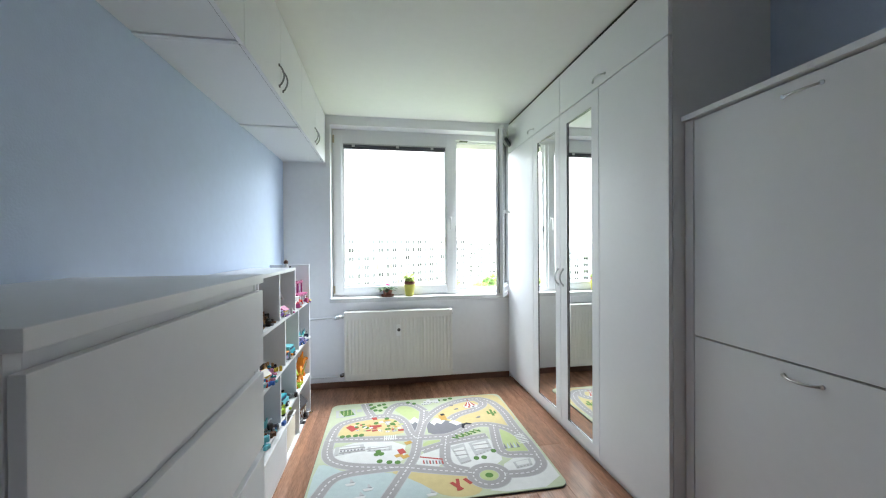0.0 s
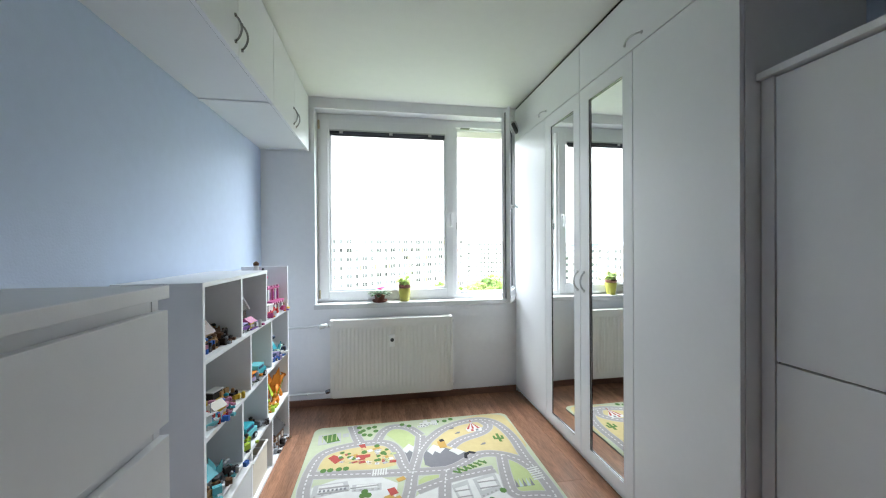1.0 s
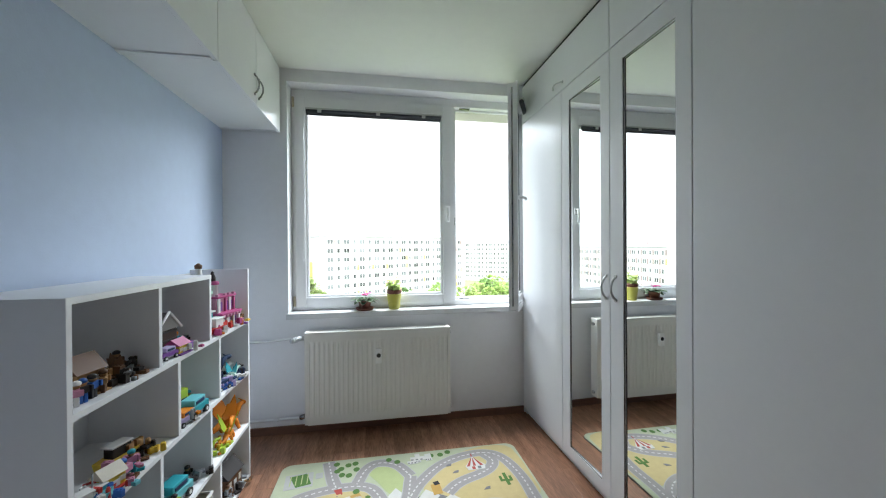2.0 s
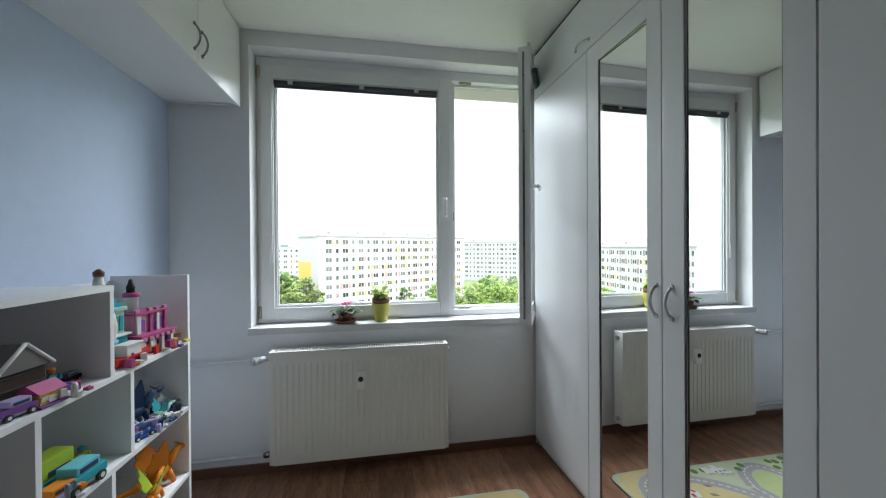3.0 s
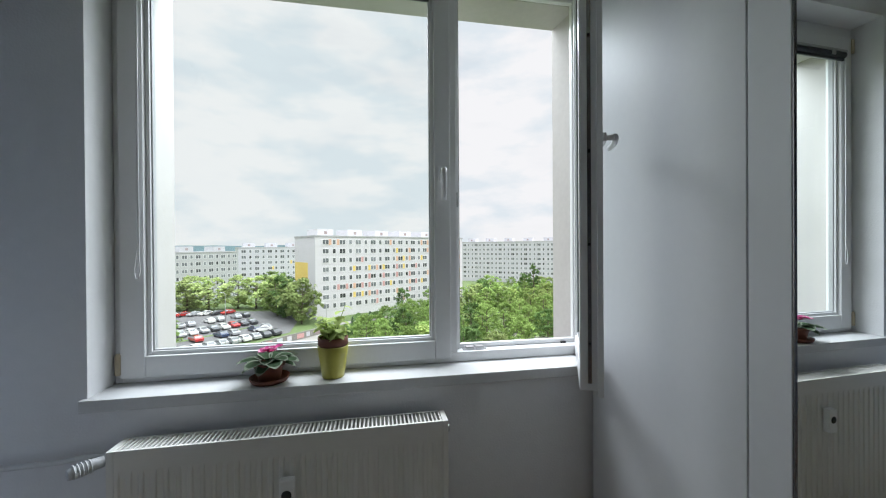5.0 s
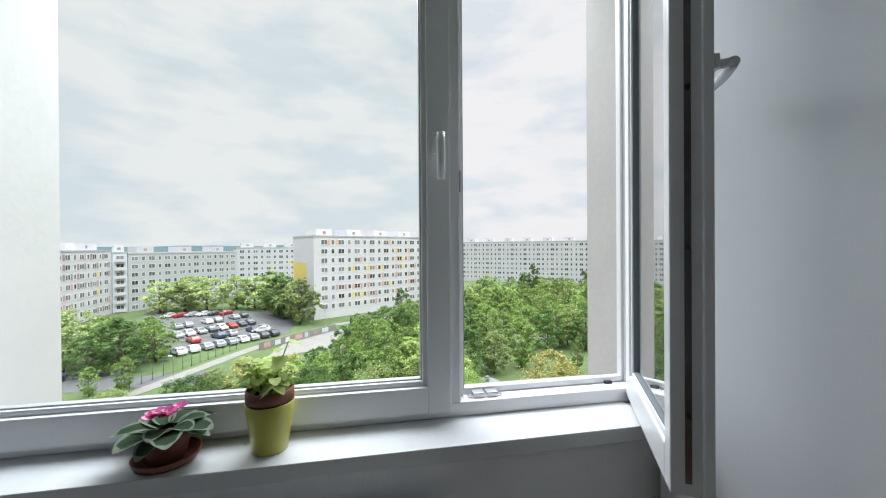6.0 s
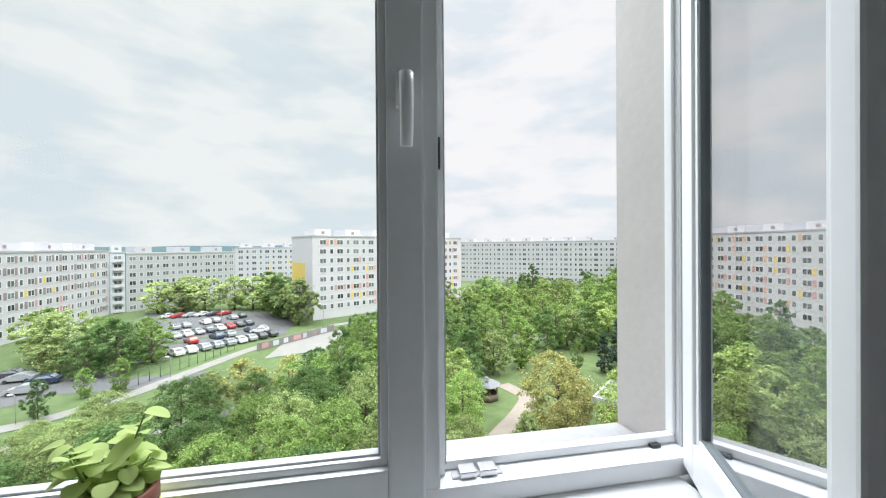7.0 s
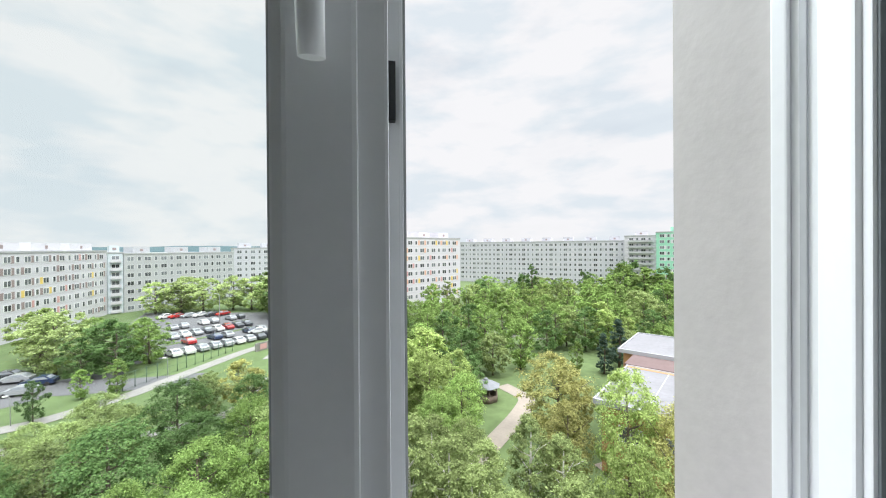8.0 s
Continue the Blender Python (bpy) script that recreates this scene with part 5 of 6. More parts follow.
patch("sand_patch", [(76, 37), (94, 11), (117, 0.5), (136, 0.5), (142.5, 8), (142, 60), (119, 53), (107, 52), (91, 49)], RG_YEL, 1, 1)
patch("sand_patch", [(43, 98), (58, 98), (92, 108), (97, 127), (74, 127), (58, 108)], RG_YEL, 1)
patch("sand_patch", [(7, 45), (13, 34), (32, 29), (51, 31), (57, 43), (58, 58), (10, 53)], RG_YEL, 1)
patch("water_patch", [(1, 127), (1, 85), (7, 85), (19, 95), (43, 98), (58, 108), (75, 127)], RG_BLUE, 2, 1)
patch("plain_patch", [(10, 62), (57, 64), (53, 95), (25, 90), (7, 84)], RG_LINE, 2, 1)
patch("plain_patch", [(83, 72), (113, 69), (116, 88), (114, 102), (95, 104), (82, 102)], RG_LINE, 2, 1)
patch("plain_patch", [(65, 82), (82, 77), (79, 99), (60, 97)], RG_LINE, 2, 1)
patch("plain_patch", [(116, 98), (142, 96), (142, 127), (96, 127), (108, 118)], RG_LINE, 2, 1)
patch("lime_patch", [(48, 14), (57, 8), (65, 13), (72, 24), (69, 37), (62, 38), (56, 26)], RG_LIME, 3)
patch("lime_patch", [(68, 69), (82, 68), (80, 75), (67, 80)], RG_LIME, 3, 1)
patch("lime_patch", [(123, 58), (131, 63), (138, 79), (138, 95), (119, 92), (118, 82)], RG_LIME, 3)
patch("mountain", [(60, 38), (66, 33), (70, 39), (68, 58), (61, 60)], RG_GREY, 3, 1)
patch("mountain", [(73, 44), (81, 38), (88, 41), (95, 46), (104, 50), (92, 61), (73, 62)], RG_GREY, 3, 1)
patch("snow_cap", [(60, 39), (65, 32), (70, 39), (67, 43), (65, 40), (63, 43)], RG_LINE, 4, 0)
patch("snow_cap", [(76, 43), (81, 36), (88, 42), (84, 47), (81, 44), (79, 48)], RG_LINE, 4, 0)
patch("snow_cap", [(90, 45), (94, 42), (100, 48), (95, 51), (93, 48)], RG_LINE, 4, 0)
for road in (
    [(26, 1), (30, 18), (33, 26)], [(5, 56), (7, 39), (13, 31), (32, 26), (51, 27), (58, 40), (60, 56), (63, 62)], [(5, 56), (29, 59), (60, 63), (85, 65)],
    [(5, 56), (5, 74), (10, 84), (25, 91), (52, 95), (72, 102), (93, 108)], [(74, 23), (71, 43), (65, 63), (62, 82), (57, 94), (48, 112), (41, 126)],
    [(71, 43), (78, 30), (94, 13), (117, 6), (131, 11), (137, 34), (136, 60), (138, 83), (138, 98), (137, 108), (128, 114), (113, 113)],
    [(74, 23), (67, 10), (55, 6), (48, 12), (44, 25)], [(85, 65), (94, 62), (107, 52), (119, 53), (131, 61), (137, 76)],
    [(85, 65), (82, 76), (79, 94), (82, 101), (91, 106)], [(66, 80), (84, 73), (113, 69)], [(92, 41), (100, 33), (118, 27), (126, 18), (121, 9)],
    [(122, 55), (117, 79), (116, 94), (131, 95), (138, 98)], [(3, 126), (7, 112), (11, 101), (19, 96), (35, 95), (52, 95)],
):
    rug_road(road)
ring = [(102 + 9.5 * math.cos(k * math.pi / 8), 112 + 8.5 * math.sin(k * math.pi / 8)) for k in range(17)]
rug_road(ring)
patch("roundabout", [(102 + 5.5 * math.cos(k * math.pi / 6), 112 + 5 * math.sin(k * math.pi / 6)) for k in range(12)], RG_LIME, 15, 0)
patch("roundabout", [(102 + 2.4 * math.cos(k * math.pi / 6), 112 + 2.2 * math.sin(k * math.pi / 6)) for k in range(12)], RG_GREEN, 17, 0)
for quad in ([(10, 66), (28, 65), (30, 73), (10, 77)], [(31, 69), (47, 70), (47, 76), (31, 75)], [(85, 79), (95, 76), (95, 97), (88, 99)], [(98, 76), (112, 72), (112, 87), (99, 92)], [(120, 102), (132, 100), (131, 107), (120, 109)]):
    patch("printed_building", quad, RG_PALE, 5, 0)
    cx, cy = sum(q[0] for q in quad) / 4, sum(q[1] for q in quad) / 4
    patch("printed_roof", [(cx + (a - cx) * 0.72, cy + (b - cy) * 0.55 - 1) for a, b in quad], RG_LINE, 7, 0)
    for k in range(5):
        s = k / 5 + 0.06
        a0, b0 = quad[3][0] + (quad[2][0] - quad[3][0]) * s, quad[3][1] + (quad[2][1] - quad[3][1]) * s
        patch("printed_window", [(a0, b0 - 1.8), (a0 + 1.2, b0 - 1.8), (a0 + 1.2, b0 - 0.5), (a0, b0 - 0.5)], RG_ROAD, 8, 0)
for quad in ([(14, 40), (17, 37), (24, 42), (19, 47)], [(32, 28), (36, 27), (37, 32), (34, 32)], [(31, 40), (40, 40), (40, 43), (32, 45)], [(50, 76), (54, 75), (56, 80), (52, 82)], [(64, 86), (78, 91), (78, 92.3), (64, 87.3)],
             [(78, 115), (80, 114), (85, 121), (83, 122)], [(82, 112), (84, 112), (83, 122), (81, 122)], [(86, 113), (88, 112), (91, 117), (89, 118)]):
    patch("printed_house", quad, RG_RED, 9, 0)
for a, b in ((27, 40), (41, 34), (46, 45), (55, 68), (48, 82), (52, 84)):
    patch("printed_house", [(a, b), (a + 4.5, b - 2), (a + 6, b + 1.2), (a + 1.5, b + 3)], RG_ORANGE, 8, 0)
for a, b in ((13, 53), (17, 53), (22, 53), (26, 53), (31, 4), (34, 9), (38, 6), (42, 5), (35, 15), (39, 16), (32, 11), (43, 11), (88, 5), (94, 5), (99, 3), (62, 5), (67, 8), (39, 87), (45, 89), (50, 90), (99, 94), (104, 94), (112, 88), (38, 76), (37, 79), (40, 79), (44, 31), (36, 37), (48, 40)):
    patch("printed_tree", [(a + 1.9 * math.cos(k * math.pi / 4), b + 2.1 * math.sin(k * math.pi / 4)) for k in range(8)], RG_GREEN, 10, 0)
patch("tunnel_arch", [(98, 55), (99, 50), (103, 48), (107, 50), (105.5, 51.5), (102.5, 50.5), (100.5, 52.5), (100, 56)], RG_BLACK, 18, 0)
for k in range(6):
    patch("crossing_bar", [(42 + 1.5 * k, 57), (42.8 + 1.5 * k, 57), (42.3 + 1.5 * k, 63), (41.5 + 1.5 * k, 63)], RG_LINE, 19, 0)
    patch("crossing_bar", [(132, 72 + 2 * k), (139, 71 + 2 * k), (139, 72 + 2 * k), (132, 73 + 2 * k)], RG_LINE, 19, 0)
for k in range(5):
    patch("striped_tent", [(120 + 2.2 * k, 87), (121.5 + 2.2 * k, 80), (121.9 + 2.2 * k, 87)], RG_BLUE if k % 2 else RG_GREY, 10, 0)
for k in range(9):
    patch("printed_crop", [(91 + 2.2 * k, 64 - 0.5 * k), (92.2 + 2.2 * k, 63.6 - 0.5 * k), (93 + 2.2 * k, 69 - 0.8 * k), (91.8 + 2.2 * k, 69.4 - 0.8 * k)], RG_LIME if k % 2 else RG_GREEN, 5, 0)

# smaller prints: village, circus tent, cactus, station, crops, boats


def print_box(name, a, b, w, h, mat, layer, slant=0.0):
    patch(name, [(a, b), (a + w, b - slant), (a + w + slant, b + h - slant), (a + slant, b + h)], mat, layer, 0)


print_box("field_border", 3.5, 10.5, 15, 13, RG_PALE, 4, 1.5)
patch("field", [(6, 12), (15, 10), (19, 20), (11, 22)], RG_GREEN, 8, 0)
for k in range(4):
    print_box("field_line", 6.5 + k * 3, 12 - 0.5 * k, 0.5, 9, RG_LIME, 14, 0.8)
print_box("printed_building", 20, 11, 4, 5, RG_PALE, 5, 0.6)
village = random.Random(31)
for k in range(46):
    ang, far = village.uniform(0, 6.28), village.uniform(0.1, 1.0) ** 0.5
    a, b = (35 + 18 * far * math.cos(ang), 40 + 8 * far * math.sin(ang)) if k < 32 else (46 + 8 * far * math.cos(ang), 49 + 4 * far * math.sin(ang))
    mat = village.choice((RG_RED, RG_LINE, RG_LINE, RG_GREEN, RG_GREEN, RG_YEL, RG_PALE, RG_LIME))
    if mat is RG_GREEN:
        patch("printed_tree", [(a + village.uniform(0.9, 1.8) * math.cos(q * 0.785), b + village.uniform(0.9, 1.8) * math.sin(q * 0.785)) for q in range(8)], mat, 11, 0)
    else:
        print_box("printed_house", a, b, village.uniform(1.5, 4.2), village.uniform(1.2, 2.6), mat, 10, village.uniform(-0.6, 1.2))
        print_box("printed_window", a + 0.6, b + 0.7, 0.7, 0.7, RG_GREY, 12)
patch("tent_cloth", [(107, 20), (110, 16), (113, 10.5), (116, 16), (119, 20), (118, 24), (108, 24)], RG_LINE, 9, 0)
for a0, a1 in ((107.6, 109.6), (111.6, 113.4), (115.8, 118)):
    patch("tent_stripe", [(a0, 20.5), (113 + (a0 - 113) * 0.15, 12), (113 + (a1 - 113) * 0.15, 12), (a1, 20.5)], RG_RED, 11, 0)
print_box("tent_flag", 112.6, 8, 0.7, 3, RG_RED, 11)
print_box("tent_door", 110.5, 21, 2, 2.6, RG_RED, 12)
print_box("tent_door", 114, 21, 2, 2.6, RG_GREY, 12)
for a, b, w, h in ((126, 30, 1.9, 10.5), (123.2, 32.5, 1.5, 4), (123.2, 35.5, 4, 1.5), (128.8, 33, 1.5, 3.8), (126.5, 36, 3.6, 1.4)):
    print_box("cactus", a, b, w, h, RG_GREEN, 10)
for a, b in ((100, 24), (114, 41), (97, 17)):
    patch("printed_shrub", [(a - 2, b + 1), (a, b - 1), (a + 2.2, b - 1.4), (a + 1.6, b + 0.8)], RG_GREY, 9, 0)
print_box("rock_tower", 84, 33, 5, 8.5, RG_ORANGE, 9, 0.8)
print_box("rock_tower", 85.5, 31, 3, 3, RG_BLACK, 10, 0.8)
for a, b, w, h in ((75, 5, 9, 4), (78, 2, 3, 9), (84, 3, 4, 7), (73, 9, 6, 3)):
    print_box("printed_station", a, b, w, h, RG_LINE, 6, 0.5)
    for k in range(3):
        print_box("printed_window", a + 0.5 + k * w / 3.2, b + h - 1.8, w / 6, 1.2, RG_GREY, 9)
for k in range(5):
    for j in range(6):
        a, b = 89 + 3.4 * j + 0.9 * k, 71 - 2.1 * j * 0.7 - 2.3 * k * 0.2 - 2.0 * (4 - k) * 0.5
        patch("printed_crop", [(a - 0.8, b), (a, b - 0.9), (a + 0.8, b), (a, b + 0.9)], RG_GREEN, 12, 0)
for a, b, w, h in ((13, 69, 16, 1.2), (13, 73, 16, 1.0), (30, 71.5, 15, 0.8), (86, 84, 8, 0.8), (86.5, 89, 8, 0.8), (100, 79, 11, 0.8), (100, 84, 11, 0.8)):
    print_box("printed_ledge", a, b, w, h, RG_ROAD, 11, 0.4)
for k in range(7):
    print_box("printed_window", 13.5 + 2.2 * k, 70.8, 1.1, 1.5, RG_GREY, 12)
    print_box("printed_window", 65.5 + 1.9 * k, 91 + 0.35 * k, 0.9, 3.4, RG_GREY if k % 2 else RG_RED, 9)
for a, b in ((20, 106), (30, 112), (26, 118), (64, 122)):
    patch("printed_boat", [(a, b), (a + 6, b - 0.6), (a + 5, b + 1.8), (a + 1, b + 1.8)], RG_LINE, 9, 0)
    patch("printed_sail", [(a + 2.6, b - 4), (a + 3.2, b - 4), (a + 5, b - 0.8), (a + 2.6, b - 0.8)], RG_PALE, 10, 0)

# ---- flower pots on the sill ----
LEAF_LIME = leafage("soft_lime_herb_leaf", (0.50, 0.60, 0.24), 0.05)
LEAF_DARK = leafage("dark_violet_plant_leaf", (0.06, 0.095, 0.055), 0.05)
LEAF_RIM = leafage("pale_leaf_rim", (0.25, 0.29, 0.225), 0.05)
PETAL = leafage("pink_petal", (0.62, 0.12, 0.32), 0.05)
PETAL_PALE = leafage("pale_pink_petal", (0.72, 0.42, 0.52), 0.05)
STEM = surface("green_stem", (0.20, 0.28, 0.07), 0.6)


def leaf(bm, base, direction, length, width, droop, mi=0, rim=None, cup=0.25, sharp=0.6):
    """A cupped leaf with a rounded outline; rim: material of a pale border."""
    d = Vector(direction).normalized()
    side = d.cross(Vector((0, 0, 1)))
    side = side.normalized() if side.length > 0.05 else Vector((1, 0, 0))
    up = side.cross(d).normalized()
    rows = []
    n, m = 7, 4
    for i in range(n + 1):
        s = i / n
        w = width * math.sin(math.pi * min(1.0, 0.06 + 0.94 * s)) ** sharp * (1 - 0.1 * s) if s < 1 else width * 0.18
        c = Vector(base) + d * length * s - Vector((0, 0, 1)) * droop * s * s + up * 0.0
        rows.append([bm.verts.new(c + side * w * (j / m) + up * cup * abs(w * j / m) * 0.7) for j in range(-m, m + 1)])
    for i, (a, b) in enumerate(zip(rows, rows[1:])):
        for j in range(2 * m):
            f = bm.faces.new((a[j], a[j + 1], b[j + 1], b[j]))
            f.smooth = True
            f.material_index = rim if rim is not None and (j in (0, 2 * m - 1) or i == n - 1) else mi


def pot_shell(bm, r0, r1, h, at, lip=0.0, wall=0.003):
    prof = [(r0 * 0.96, 0), (r0, 0.002)] + [(r0 + (r1 - r0) * s, h * s) for s in (0.25, 0.5, 0.75)]
    if lip:
        prof += [(r1 - 0.001, h - lip), (r1 + 0.004, h - lip + 0.002), (r1 + 0.004, h - 0.001), (r1 + 0.002, h)]
    else:
        prof += [(r1, h - 0.002), (r1 - 0.001, h)]
    prof += [(r1 - wall, h), (r1 - wall - 0.001, h * 0.7), (r0 - wall, 0.01)]
    turned(bm, prof, at, 32)


SILL = 0.8525
hx, hy = 1.176, 0.056
herb = thing("potted_herb", "green leafy herb in a terracotta pot set in a yellow pot", "potted plant", (hx, hy, SILL))
bm = bmesh.new()
pot_shell(bm, 0.040, 0.0555, 0.116, (hx, hy, SILL))
part("outer_pot", bm, YELLOW_POT, herb, "yellow-green glazed pot")
bm = bmesh.new()
pot_shell(bm, 0.034, 0.0505, 0.104, (hx, hy, SILL + 0.043), lip=0.028)
part("inner_pot", bm, CLAY, herb, "terracotta plastic pot")
bm = bmesh.new()
turned(bm, [(0.001, 0.137), (0.030, 0.136), (0.046, 0.134)], (hx, hy, SILL), 24, close=False)
part("soil", bm, SOIL, herb)
h_rng = random.Random(14)
for k in range(13):
    a = k * 2.4
    r = 0.006 + 0.02 * h_rng.random()
    base = Vector((hx + r * math.cos(a), hy + r * math.sin(a), SILL + 0.132))
    h = h_rng.uniform(0.03, 0.095) if k else 0.125
    out = Vector((math.cos(a), math.sin(a), 0)) * h_rng.uniform(0.008, 0.046)
    tip = base + out + Vector((0, 0, h))
    bm = bmesh.new()
    tube(bm, [base, base.lerp(tip, 0.5) - out * 0.15, tip], 0.0022, 6, taper=0.0012)
    part("stem", bm, STEM, herb)
    for j in range(6):
        s = 1.0 - 0.15 * j
        aa = a + j * 2.2 + h_rng.uniform(-0.5, 0.5)
        bm = bmesh.new()
        size = h_rng.uniform(0.030, 0.048) * (0.7 if j == 0 else 1)
        leaf(bm, base.lerp(tip, s), (math.cos(aa), math.sin(aa), h_rng.uniform(-0.5, 0.9)), size * 0.9, size * 0.48, size * 0.3, sharp=0.38, cup=h_rng.uniform(0.1, 0.6))
        part("leaf", bm, LEAF_LIME, herb)

violet = thing("potted_violet", "pink-flowered violet in a terracotta pot on a saucer", "potted plant", (0.957, 0.048, SILL))
vx, vy = 0.957, 0.048
bm = bmesh.new()
turned(bm, [(0.054, 0), (0.060, 0.003), (0.067, 0.019), (0.065, 0.020), (0.056, 0.006), (0.01, 0.004)], (vx, vy, SILL), 32)
part("saucer", bm, CLAY, violet, "terracotta saucer")
bm = bmesh.new()
pot_shell(bm, 0.036, 0.049, 0.066, (vx, vy, SILL + 0.006), lip=0.016)
part("pot", bm, CLAY, violet)
bm = bmesh.new()
turned(bm, [(0.001, 0.066), (0.044, 0.065)], (vx, vy, SILL), 20, close=False)
part("soil", bm, SOIL, violet)
for k in range(17):
    a = k * 2.4
    ring_k = k % 3
    size = 0.088 if ring_k == 1 else 0.068
    bm = bmesh.new()
    base = (vx + 0.018 * math.cos(a), vy + 0.018 * math.sin(a), SILL + 0.066 + 0.005 * ring_k)
    leaf(bm, base, (math.cos(a), math.sin(a), 0.10 + 0.20 * ring_k), size * 1.05, size * 0.38, 0.026, 0, 1, 0.4, 0.42)
    part("leaf", bm, [LEAF_DARK, LEAF_RIM], violet)
for k in range(9):
    a, r = k * 2.4, 0.006 + 0.0032 * k
    c = Vector((vx + 0.004 + r * math.cos(a), vy - 0.022 + r * math.sin(a), SILL + 0.108 + 0.014 * ((k * 7) % 3) * 0.5))
    bm = bmesh.new()
    for j in range(6):
        b = j * math.pi / 3 + k
        leaf(bm, c, (math.cos(b), math.sin(b) - 0.3, 0.55), 0.019, 0.010, 0.002, 1 if (j + k) % 3 == 0 else 0, None, 0.3)
    part("blossom", bm, [PETAL, PETAL_PALE], violet, "pink blossom")

# ---- toys on the shelf ----
COLOURS = {"cocoa": (0.055, 0.03, 0.022), "slate": (0.20, 0.19, 0.18), "pink": (0.50, 0.08, 0.24), "rose": (0.62, 0.27, 0.40), "white": (0.78, 0.78, 0.77), "brown": (0.16, 0.075, 0.035), "tan": (0.42, 0.24, 0.10), "dark": (0.035, 0.03, 0.03), "yellow": (0.80, 0.55, 0.06),
           "blue": (0.03, 0.13, 0.45), "teal": (0.03, 0.38, 0.45), "aqua": (0.16, 0.55, 0.62), "lime": (0.42, 0.58, 0.05), "orange": (0.80, 0.26, 0.02), "red": (0.55, 0.04, 0.03), "purple": (0.22, 0.08, 0.35), "grey": (0.30, 0.32, 0.34),
           "navy": (0.03, 0.06, 0.14), "mint": (0.45, 0.68, 0.58), "lilac": (0.48, 0.40, 0.66), "cream": (0.74, 0.69, 0.58)}
TOY = {k: surface(f"{k}_toy_plastic", c, 0.5, vary=0.06, scale=30, spec=0.3) for k, c in ((k, tuple(0.85 * v for v in c)) for k, c in COLOURS.items())}
ROWZ = (0.0205, 0.3185, 0.6155, 0.9115)   # standing heights, lowest row first


def toy(name, label, cat, row, y, x, turn=0.0):
    if cat not in ("basket", "storage box"):
        x, y = min(x + 0.045, 0.285), y + 0.035
    if len(label.split()) < 4:
        label += " on the shelf"
    ob = thing(name, label, cat, (x, y, ROWZ[row]), turn=turn, local=True, group="toys on the shelf")
    ob.scale = (1.0, 1.0, 1.0) if cat == "toy house" else (1.12, 1.12, 1.12)
    return ob


def tb(ob, name, colour, *dims, bevel=0.002):
    return part(name, boxes(*dims, bevel=bevel), TOY[colour], ob)


def figure(row, y, x, body, head, label, h=0.05, turn=0.0):
    ob = toy("toy_figure", label, "toy figure", row, y, x, turn)
    tb(ob, "leg", head, (-0.009, -0.001, -0.005, 0.005, 0, h * 0.4))
    tb(ob, "leg", head, (0.001, 0.009, -0.005, 0.005, 0, h * 0.4))
    tb(ob, "torso", body, (-0.011, 0.011, -0.007, 0.007, h * 0.4, h * 0.72), bevel=0.003)
    tb(ob, "arm", body, (-0.017, -0.011, -0.012, 0.004, h * 0.45, h * 0.7))
    tb(ob, "arm", body, (0.011, 0.017, -0.012, 0.004, h * 0.45, h * 0.7))
    bm = bmesh.new()
    turned(bm, [(0.006, 0), (0.0085, 0.003), (0.0085, 0.011), (0.005, 0.014)], (0, 0, h * 0.73), 12)
    part("head", bm, TOY["tan"], ob)
    bm = bmesh.new()
    turned(bm, [(0.0095, 0), (0.0095, 0.006), (0.004, 0.010)], (0, 0, h * 0.73 + 0.008), 12)
    part("hair", bm, TOY[head], ob)


def toy_car(row, y, x, body, top, label, size=1.0, turn=0.0, tall=False):
    ob = toy("toy_car", label, "toy car", row, y, x, turn)
    s = size
    tb(ob, "chassis", "grey", (-0.062 * s, 0.062 * s, -0.028 * s, 0.028 * s, 0.010 * s, 0.020 * s))
    tb(ob, "body", body, (-0.065 * s, 0.065 * s, -0.030 * s, 0.030 * s, 0.020 * s, 0.045 * s), bevel=0.005 * s)
    tb(ob, "cabin", top, (-0.055 * s if tall else -0.03 * s, 0.045 * s, -0.027 * s, 0.027 * s, 0.045 * s, (0.095 if tall else 0.072) * s), bevel=0.006 * s)
    tb(ob, "windscreen", "navy", (-0.02 * s, 0.035 * s, -0.0285 * s, 0.0285 * s, 0.052 * s, 0.064 * s), bevel=0.001)
    tb(ob, "bumper", "white", (0.062 * s, 0.069 * s, -0.026 * s, 0.026 * s, 0.016 * s, 0.026 * s))
    for px in (-0.04, 0.04):
        for py in (-0.03, 0.03):
            bm = bmesh.new()
            tube(bm, [(px * s, (py - 0.006) * s, 0.014 * s), (px * s, (py + 0.006) * s, 0.014 * s)], 0.014 * s, 14)
            w = part("wheel", bm, RUBBER, ob)
            bm = bmesh.new()
            e = 0.0065 if py > 0 else -0.0065
            tube(bm, [(px * s, (py + e * 0.6) * s, 0.014 * s), (px * s, (py + e * 1.1) * s, 0.014 * s)], 0.007 * s, 10)
            part("rim", bm, TOY["white"], w)


